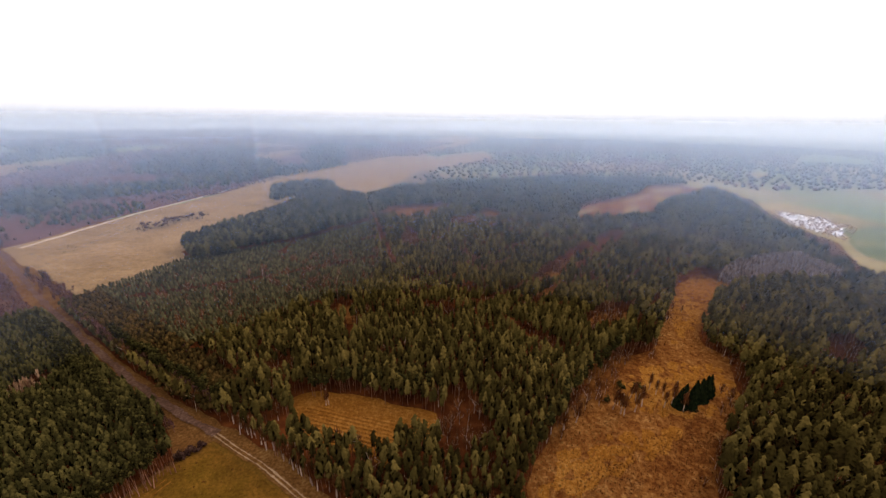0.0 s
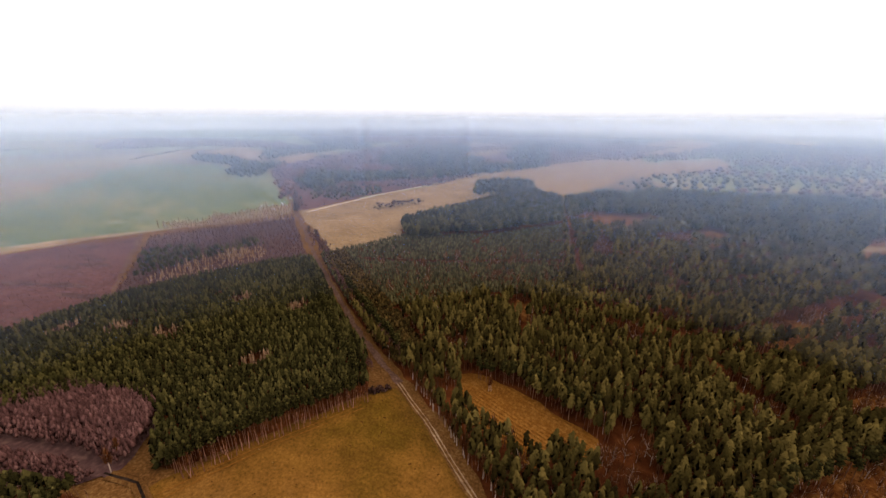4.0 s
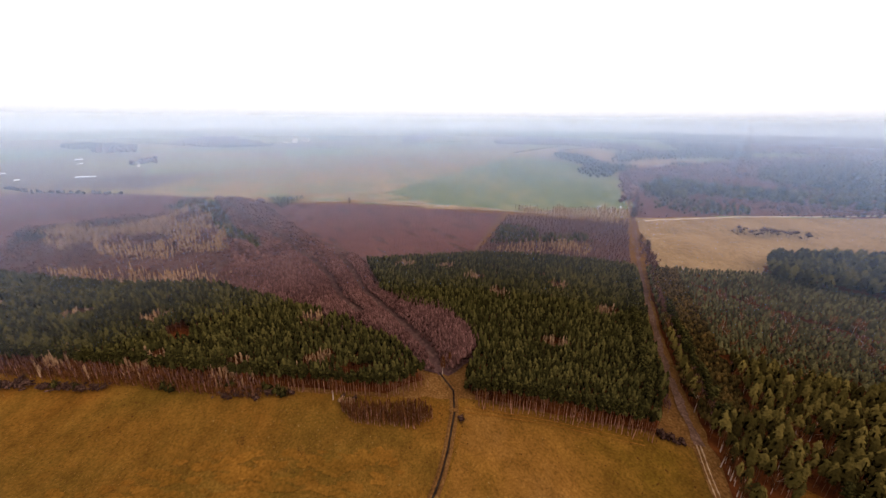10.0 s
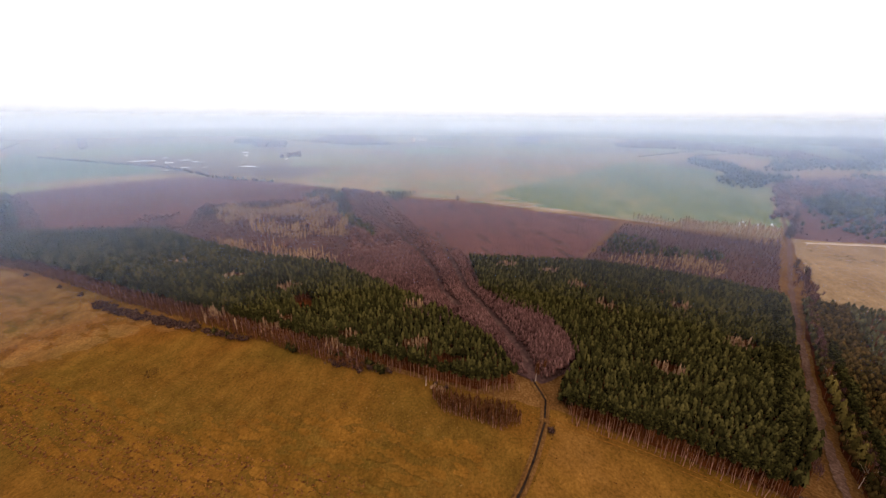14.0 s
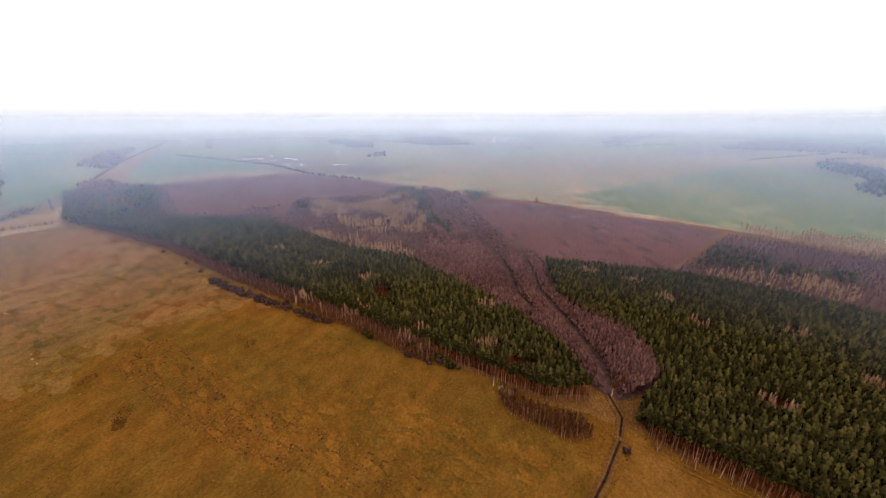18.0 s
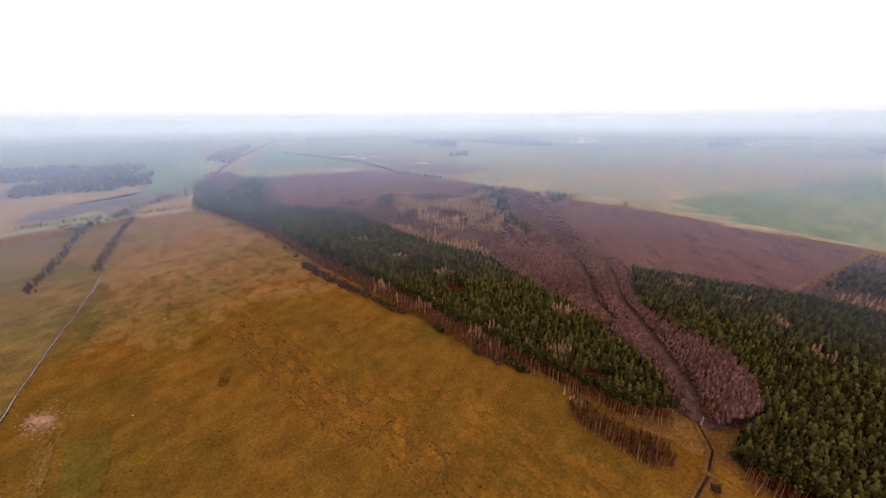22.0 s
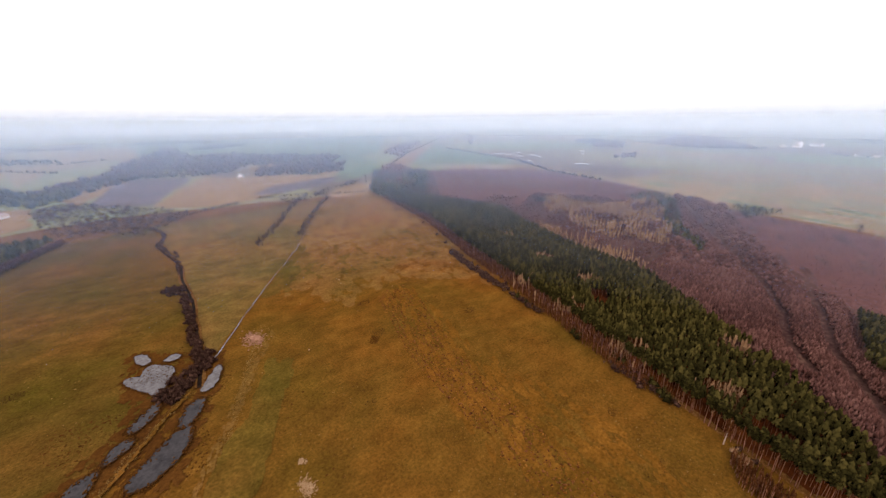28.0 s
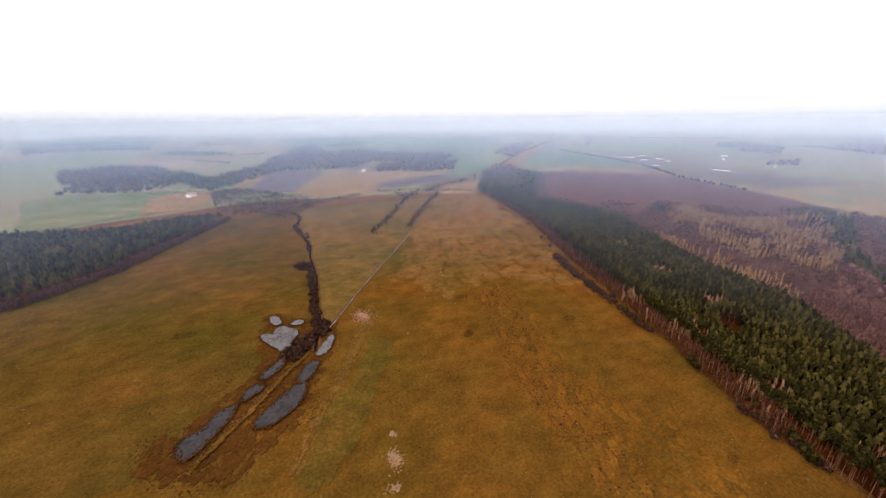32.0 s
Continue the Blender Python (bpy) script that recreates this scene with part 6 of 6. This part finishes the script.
wood("bog_tufts", bog[1::2], CLUMP, 0.35, 0.5, [M_RUSSET, M_RUSSET], "rusty bog grass around the pools", "grass")
WET = [[(21, -209), (17, -211), (13, -207), (12, -215), (8, -216), (1, -209), (1, -201), (7, -189), (10, -187), (13, -194), (18, -201)], [(15, -231), (10, -230), (8, -221), (12, -217), (15, -224)], [(4, -217), (-1, -220), (-4, -216), (-2, -213), (3, -214)], [(-6, -178), (-9, -183), (-14, -192), (-18, -194), (-17, -188), (-12, -178), (-7, -175)]]
WET_DEEP = [[(49, -138), (48, -143), (41, -144), (37, -152), (31, -154), (29, -154), (32, -145), (38, -137), (43, -131), (46, -130)], [(28, -157), (25, -163), (20, -164), (18, -162), (22, -158), (27, -155)], [(21, -170), (16, -176), (10, -182), (8, -179), (12, -172), (16, -168), (19, -167)], [(23, -139), (19, -145), (12, -151), (6, -157), (1, -157), (2, -149), (6, -142), (13, -137), (17, -135), (22, -136)], [(5, -160), (0, -171), (-6, -172), (-6, -168), (-1, -159), (4, -156)]]
for poly, water, label in [(p, M_WATER, "pool in the wet meadow with sky reflection in its grey colour") for p in WET] + [(p, M_DEEP, "flooded ditch with grey still water") for p in WET_DEEP]:
    cx, cy = np.mean(poly, 0)
    size = max(np.ptp(np.array(poly), 0))
    parcel("mud", [(x + (x - cx) * 1.8 / size, y + (y - cy) * 1.8 / size) for x, y in poly], M_MUD, "dark peat rim of a pool", category="mud", step=1.3, wander=0.6)
    parcel("water_pool", poly, water, label, category="pool", step=1.3, wander=0.6)
DYKE = [(43, -125), (36, -133), (26, -145), (11, -165), (-3, -181)]
tagged(part("path_dyke", ribbon_bm(DYKE, 1.5, LAYER[0] + 0.10, 1.2, 1.0, vary=1.0, rag=0.5), M_CORNER), "golden grassy dyke between the flooded ditches", "dyke", kind="structure")
wood("ditch_clumps", along(DITCH, 0.35, 1.3), CLUMP, 0.6, 0.6, [M_TUSSOCK, M_TUSSOCK], "tufted sedge on the ditch banks", "grass")
wood("reed_edge", along(DITCH_S, 0.45, 0.7), CLUMP, 0.55, 0.5, [M_DRY, M_DRY], "pale reeds along the meadow ditch", "reeds", ground=0.4)
wood("pool_islands", scatter(WET[0], 1.6, patchy=0.45), CLUMP, 0.5, 0.5, [M_BOG, M_BOG], "tufts of sedge standing in the shallow pool", "grass", squat=(0.8, 1.6), ground=LAYER[0] - 0.05)
wood("water_clumps", np.concatenate([along(p + p[:1], 0.45, 0.8) for p in WET_DEEP]), CLUMP, 0.8, 0.6, [M_BOG, M_BOG], "dark sedge standing at the edge of the flooded ditches", "grass", squat=(0.8, 1.6), ground=LAYER[0] - 0.12)
wood("reed_tufts", along(DYKE, 0.12, 1.0), TUSSOCK, 0.8, 0.5, [M_DRY, M_TUSSOCK], "pale dead reed tufts on the dyke", "reeds", ground=LAYER[0] - 0.1)
FAR_POOLS = []
FAR_POOLS.append([(-1006, -881), (-1011, -857), (-1035, -876), (-1030, -897)])
FAR_POOLS.append([(-1019, -859), (-1025, -822), (-1050, -841), (-1045, -875)])
FAR_POOLS.append([(-1050, -767), (-1056, -744), (-1082, -762), (-1077, -781)])
FAR_POOLS.append([(-1014, -713), (-1019, -700), (-1044, -716), (-1039, -725)])
FAR_POOLS.append([(-848, -667), (-852, -655), (-869, -667), (-866, -676)])
FAR_POOLS.append([(-866, -668), (-870, -641), (-889, -654), (-885, -677)])
FAR_POOLS.append([(-895, -663), (-899, -643), (-918, -656), (-915, -673)])
FAR_POOLS.append([(-887, -847), (-891, -840), (-910, -857), (-907, -860)])
FAR_POOLS.append([(-907, -618), (-910, -609), (-930, -622), (-927, -628)])
FAR_POOLS.append([(-931, -534), (-936, -499), (-957, -510), (-952, -541)])
FAR_POOLS.append([(-1300, -732), (-1308, -714), (-1349, -736), (-1341, -749)])
FAR_POOLS.append([(-1193, -667), (-1198, -656), (-1233, -675), (-1227, -680)])
FAR_POOLS.append([(-1620, -1166), (-1631, -1151), (-1694, -1194), (-1683, -1203)])
FAR_POOLS.append([(-1060, -1095), (-1065, -1074), (-1092, -1100), (-1087, -1117)])
FAR_POOLS.append([(-1101, -865), (-1107, -847), (-1136, -869), (-1130, -882)])
FAR_POOLS.append([(-987, -770), (-992, -748), (-1015, -766), (-1011, -784)])
for poly in FAR_POOLS:
    parcel("water_far", poly, M_GLINT, "pool in the far fields with sky glint in its colour", category="pond", step=6, wander=2)
flood = [(511, 513), (530, 495), (547, 479), (534, 417), (491, 399), (470, 406), (475, 436)]
LAYER[0] += 0.05
patches("water_marsh", flood, 13.0, 9.0, M_GLINT, "open marsh water with sky reflection in its grey colour", "pool", 55, 1.8, 0.1)
wood("marsh_reeds", scatter([(520, 531), (554, 485), (548, 422), (469, 367), (459, 423)], 4.5, patchy=0.35), CLUMP, 1.6, 0.6, [M_LARCH, M_LARCH], "tawny reed islands in the marsh", "reeds", squat=(1.0, 2.6), ground=LAYER[0])
parcel("field_marsh_green", [(520, 417), (593, 429), (589, 386), (452, 287), (436, 305), (436, 328), (469, 367)], M_CROP, "green wet pasture by the marsh", wander=8, step=12)

# ---- tracks and far fields ----
for line, wide, mat, label in (([(-128, 43), (-111, 77), (-92, 108)], 0.4, M_RUST, "worn wheel track along the wood"), ([(-125.5, 42), (-109, 76), (-90, 107)], 0.4, M_RUST, "worn wheel track along the wood"), ([(-468, 208), (-322, 116)], 3.5, M_ROAD, "grassy path between the heath plots"), ([(-340, -600), (-535, -831), (-833, -1145), (-1611, -1870), (-2980, -3194)], 9, M_TRACK, "far pale country road")):
    tagged(part("path", ribbon_bm(line, wide, 0.72, 0.8, vary=0.9), mat), label, "path", kind="structure")

# ---- meadow details ----
def mound(name, x, y, a, b, h, mat, label, category, turn=0.0, group=""):
    """A low lumpy heap."""
    bm = bmesh.new()
    top = bm.verts.new((0, 0, h))
    rings = []
    for k, (r, z) in enumerate(((0.35, 0.85), (0.7, 0.5), (1.0, -0.05))):
        rings.append([bm.verts.new((a * r * math.cos(q * 0.449) * (1 + 0.35 * noise.noise((q * 0.6, k, x))), b * r * math.sin(q * 0.449) * (1 + 0.35 * noise.noise((q * 0.6, k + 7, y))), h * z * (1 + 0.5 * noise.noise((q * 0.9, k + 3, x)) if z > 0 else 1))) for q in range(14)])
    for q in range(14):
        p = (q + 1) % 14
        bm.faces.new((rings[0][q], rings[0][p], top))
        for u, w in zip(rings, rings[1:]):
            bm.faces.new((w[q], w[p], u[p], u[q]))
    ob = tagged(part(name, bm, mat), label, category, group)
    ob.matrix_basis = pose(x, y, 0.1, 0, 0, turn)
    return ob


for x, y, a, b in ((-23, -100, 2.6, 5.0), (-26, -111, 1.3, 1.6), (-20, -89, 2.4, 1.5)):
    wood("spread_lime", np.array([x, y]) + RNG.normal(0, 0.5, (int(40 * a * b), 2)) * (a, b), CLUMP, 0.32, 0.6, [M_STONE, M_STONE], "pale lime spread over the meadow grass", "lime", squat=(1.0, 2.5))
    for k in range(8):
        q, r = RNG.uniform(0, 6.28), RNG.uniform(0.1, 0.8)
        mound("lime_heap", x + a * r * math.cos(q), y + b * r * math.sin(q), 0.2 + 0.5 * RNG.random(), 0.2 + 0.5 * RNG.random(), 0.25, M_STONE, "small pale lime heap on the meadow", "heap", 57 * q, "lime heaps")
wood("clay_clods", np.array([-37, -208]) + RNG.normal(0, 1, (420, 2)) * (2.6, 4.0), CLUMP, 0.7, 0.5, [M_CLAY, M_CLAY], "loose reddish clods round the clay heap", "soil", squat=(0.9, 1.8))
mound("clay_mound", -38, -209, 2.6, 4.2, 0.8, M_CLAY, "pale reddish clay heap beside the ditch", "heap", 20)
for x, y, s in ((-111, -252, 1.6), (-114, -258, 1.2), (-109, -245, 1.3), (-56, -177, 1.1), (-143, -330, 1.6), (-163, -360, 1.4), (-158, -352, 0.9), (-82, -215, 0.6), (-97, -198, 0.6), (-60, -262, 0.8), (-73, -232, 0.6), (-135, -215, 0.6), (-90, -350, 1.0), (-84, -340, 0.8)):
    mound("white_stone", x, y, s * 0.55, s * 0.45, s * 0.3, M_STONE, "pale field stone lying in the grass", "stone", s * 70, "field stones")
wood("dry_tufts", np.concatenate([along([(-41, -214), (-21, -168), (-6, -135), (7, -107)], 0.07, 1.0), along([(-46, -222), (-36, -200)], 0.1, 2.2)]), CLUMP, 0.45, 0.5, [M_DRY, M_DRY], "strip of pale dry grass tufts", "grass")
spots = [ellipse(-92, -166, 6, 4, 30), ellipse(-105, -205, 5, 3, 10), ellipse(-117, -23, 8, 1.2, 25), ellipse(-113, -28, 3, 1.0, 60), ellipse(-150, -150, 5, 3, 0), ellipse(-60, -120, 3, 2, 0), ellipse(-132, -48, 3, 2, 40), ellipse(60, -230, 7, 4, 0)]
wood("dark_sedge", np.concatenate([scatter(p, 0.8) for p in spots]), TUSSOCK, 0.8, 0.5, [M_MUD, M_MUD], "dark patches of matted sedge", "grass")
bm = None
clearing = bpy.data.objects["clearing_rows"]
for k in range(-9, 10):
    cx, cy, d = -20 + 0.33 * k * 1.9, 130 + 0.94 * k * 1.9, Vector((0.94, -0.33, 0))
    line = [(cx + d.x * s, cy + d.y * s) for s in range(-34, 35)]
    ok = inside(CLEAR_1, np.array(line))
    run = [p for p, keep in zip(line, ok) if keep]
    if len(run) > 4:
        bm = bmesh.new()
        prev = None
        for x, y in run:
            h, w = 0.5 + 0.3 * noise.noise((x * 0.4, y * 0.4, 1)), 0.25 * noise.noise((x * 0.3, y * 0.3, 5))
            row = [bm.verts.new((x + 0.33 * (o + w), y + 0.94 * (o + w), FURROW_Z - 0.02 + zz)) for o, zz in ((-0.6, 0), (0, h), (0.6, 0))]
            if prev:
                bm.faces.new((prev[0], row[0], row[1], prev[1]))
                bm.faces.new((prev[1], row[1], row[2], prev[2]))
            prev = row
        part("furrow", bm, M_RUST, clearing)


# ---- buildings ----
def box_bm(x0, y0, z0, x1, y1, z1):
    bm = bmesh.new()
    bmesh.ops.create_cube(bm, size=1, matrix=Matrix.LocRotScale(((x0 + x1) / 2, (y0 + y1) / 2, (z0 + z1) / 2), None, (x1 - x0, y1 - y0, z1 - z0)))
    return bm


def house(name, w, d, h, rise, label, category):
    """A gabled house: walls with gables, roof with eaves, chimney, door and windows."""
    root = tagged(new(name), label, category)
    bm = bmesh.new()
    v = [bm.verts.new(p) for p in ((-w, -d, 0), (w, -d, 0), (w, d, 0), (-w, d, 0), (-w, -d, h), (w, -d, h), (w, d, h), (-w, d, h), (-w, 0, h + rise), (w, 0, h + rise))]
    for f in ((0, 1, 5, 4), (2, 3, 7, 6), (1, 2, 6, 9, 5), (3, 0, 4, 8, 7)):
        bm.faces.new([v[i] for i in f])
    part("wall", bm, M_WALL, root)
    bm = bmesh.new()
    e, t = 0.6, 0.3
    ridge = [bm.verts.new((s * (w + e), 0, h + rise + z)) for z in (t, 0.02) for s in (-1, 1)]
    for k in (-1, 1):
        low = [bm.verts.new((s * (w + e), k * (d + e), h - e * rise / d + z)) for z in (t, 0.02) for s in (-1, 1)]
        bm.faces.new((ridge[0], ridge[1], low[1], low[0]) if k < 0 else (ridge[1], ridge[0], low[0], low[1]))
        bm.faces.new((ridge[3], ridge[2], low[2], low[3]) if k < 0 else (ridge[2], ridge[3], low[3], low[2]))
        bm.faces.new((low[0], low[1], low[3], low[2]))
    roof = part("roof", bm, M_ROOF, root)
    part("chimney", box_bm(w * 0.4, -0.5, h + rise * 0.6, w * 0.4 + 0.9, 0.4, h + rise + 1.2), M_ROOF, roof)
    for k in (-1, 1):
        for x in (-0.6, 0.0, 0.6):
            if k < 0 and x == 0:
                part("door", box_bm(-0.6, -d - 0.05, 0, 0.6, -d + 0.1, 2.1), M_ROOF, root)
            else:
                part("window", box_bm(x * w - 0.7, k * d - 0.06, 1.0, x * w + 0.7, k * d + 0.06, 2.5), M_GLASS, root)
    return root


def settle(proto, spots, size):
    for i, (x, y) in enumerate(spots):
        m = place(x, y, RNG.uniform(0, 6.28), size * RNG.uniform(0.8, 1.4))
        if i == 0:
            first = m
        else:
            copy_thing(proto, m)
    proto.matrix_basis = first


village = house("house", 7, 5, 4.2, 4.0, "white rendered village house with tiled gable roof", "house")
tagged(village, group="village houses")
settle(village, [(-2582, 487), (-2047, 508), (-2144, 563), (-3103, 773), (-2870, 802), (-2765, 401), (-2682, 617), (-2971, 902), (-2412, 507), (-2683, 855), (-2457, 666), (-3236, 554), (-2505, 835), (-2783, 989), (-3236, 949), (-1699, -51), (-1680, -8), (-2249, 305), (-1127, -502), (120, -721), (-307, -889), (-821, 683), (-2464, -3197), (-2260, -3036), (-2013, -2798), (-1430, -1521), (-2355, 357), (-1799, 165), (-256, -936), (-209, -916)], 0.7)
barn = house("barn", 16, 8, 6, 5, "long pale farm barn with low gable roof", "barn")
tagged(barn, group="farm barns")
settle(barn, [(-2045, -226), (-2033, -267), (-2161, -181), (-2269, -248), (-3018, 1074), (-2190, -2878), (-2045, -780), (-2116, 470)], 0.95)
silo = tagged(new("silo"), "tall white grain silo on the horizon", "silo")
for k, (x, y) in enumerate(((0, 0), (16, 4), (7, 15))):
    bm = bmesh.new()
    bmesh.ops.create_cone(bm, cap_ends=True, segments=16, radius1=8, radius2=8, depth=46 - 6 * k, matrix=Matrix.Translation((x, y, 23 - 3 * k)))
    tower = part("tower", bm, M_WALL, silo)
    bm = bmesh.new()
    bmesh.ops.create_cone(bm, cap_ends=True, segments=16, radius1=8.6, radius2=0.6, depth=6, matrix=Matrix.Translation((x, y, 49 - 6 * k)))
    part("cap", bm, M_WALL, tower)
silo.location = (*(-1877, -2970), 0)


def bale():
    bm = bmesh.new()
    bmesh.ops.create_cone(bm, cap_ends=True, segments=14, radius1=0.75, radius2=0.75, depth=1.3, matrix=Matrix.Translation((0, 0, 0.75)) @ pose(0, 0, 0, 90))
    bmesh.ops.bevel(bm, geom=[e for e in bm.edges if e.calc_face_angle(0) > 1.2], offset=0.12, segments=2, affect="EDGES")
    return part("silage_bale", bm, M_WALL)


first = tagged(bale(), "white wrapped silage bale at the field corner", "bale", "silage bales")
for k in range(16):
    x, y = RNG.uniform(-478, -430), RNG.uniform(345, 400)
    m = place(x, y, RNG.uniform(0, 6.28), 0.9, 0.25)
    if k:
        copy_thing(first, m)
first.matrix_basis = place(-455, 372, 0.5, 0.9, 0.25)


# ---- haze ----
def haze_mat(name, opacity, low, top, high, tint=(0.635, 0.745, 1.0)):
    """Tinted sheet imitating haze: mostly clear, scattering the light that reaches it, thinner at the ground and aloft.
    """
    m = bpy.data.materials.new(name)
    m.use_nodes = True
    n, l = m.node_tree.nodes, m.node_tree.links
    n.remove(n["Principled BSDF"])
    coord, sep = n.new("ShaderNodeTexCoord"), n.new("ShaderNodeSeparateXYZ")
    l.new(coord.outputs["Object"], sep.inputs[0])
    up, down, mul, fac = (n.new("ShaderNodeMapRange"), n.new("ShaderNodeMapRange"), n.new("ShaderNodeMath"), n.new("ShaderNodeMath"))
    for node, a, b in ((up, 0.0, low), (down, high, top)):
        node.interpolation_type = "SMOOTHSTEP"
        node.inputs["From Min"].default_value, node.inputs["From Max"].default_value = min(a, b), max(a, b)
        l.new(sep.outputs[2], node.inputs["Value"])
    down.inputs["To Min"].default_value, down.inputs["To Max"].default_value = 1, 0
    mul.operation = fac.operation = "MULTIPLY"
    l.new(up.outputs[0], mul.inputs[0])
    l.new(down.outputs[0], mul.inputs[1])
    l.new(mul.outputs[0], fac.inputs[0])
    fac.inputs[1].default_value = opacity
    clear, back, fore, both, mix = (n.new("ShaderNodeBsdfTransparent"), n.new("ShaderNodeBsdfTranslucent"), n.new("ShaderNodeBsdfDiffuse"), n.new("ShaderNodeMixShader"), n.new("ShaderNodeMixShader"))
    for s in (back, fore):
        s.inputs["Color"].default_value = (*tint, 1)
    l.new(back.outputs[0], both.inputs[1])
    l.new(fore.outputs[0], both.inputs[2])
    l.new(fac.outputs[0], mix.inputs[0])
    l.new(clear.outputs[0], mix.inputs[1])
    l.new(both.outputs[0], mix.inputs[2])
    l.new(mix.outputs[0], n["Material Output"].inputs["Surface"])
    return m


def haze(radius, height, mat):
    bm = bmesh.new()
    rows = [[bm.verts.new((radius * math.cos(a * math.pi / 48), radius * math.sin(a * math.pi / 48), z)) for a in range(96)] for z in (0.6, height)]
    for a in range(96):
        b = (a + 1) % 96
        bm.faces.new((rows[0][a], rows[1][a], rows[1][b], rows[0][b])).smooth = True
    tagged(part("backdrop_haze", bm, mat), "pale bluish shell standing in for winter haze over the plain", "haze", kind="structure")


# distance haze put into shell tints and opacities: bluer near, whiter far
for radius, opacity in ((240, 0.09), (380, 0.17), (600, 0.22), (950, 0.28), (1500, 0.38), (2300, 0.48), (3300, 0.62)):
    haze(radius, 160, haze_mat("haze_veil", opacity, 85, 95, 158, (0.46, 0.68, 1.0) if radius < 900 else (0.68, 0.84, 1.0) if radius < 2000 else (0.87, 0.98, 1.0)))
far = haze_mat("haze_far_glow", 1.0, 3, 105, 390, (0.95, 0.97, 1.0))
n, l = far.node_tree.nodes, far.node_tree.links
# added glow: the outermost shell emits the horizon's white brightness itself
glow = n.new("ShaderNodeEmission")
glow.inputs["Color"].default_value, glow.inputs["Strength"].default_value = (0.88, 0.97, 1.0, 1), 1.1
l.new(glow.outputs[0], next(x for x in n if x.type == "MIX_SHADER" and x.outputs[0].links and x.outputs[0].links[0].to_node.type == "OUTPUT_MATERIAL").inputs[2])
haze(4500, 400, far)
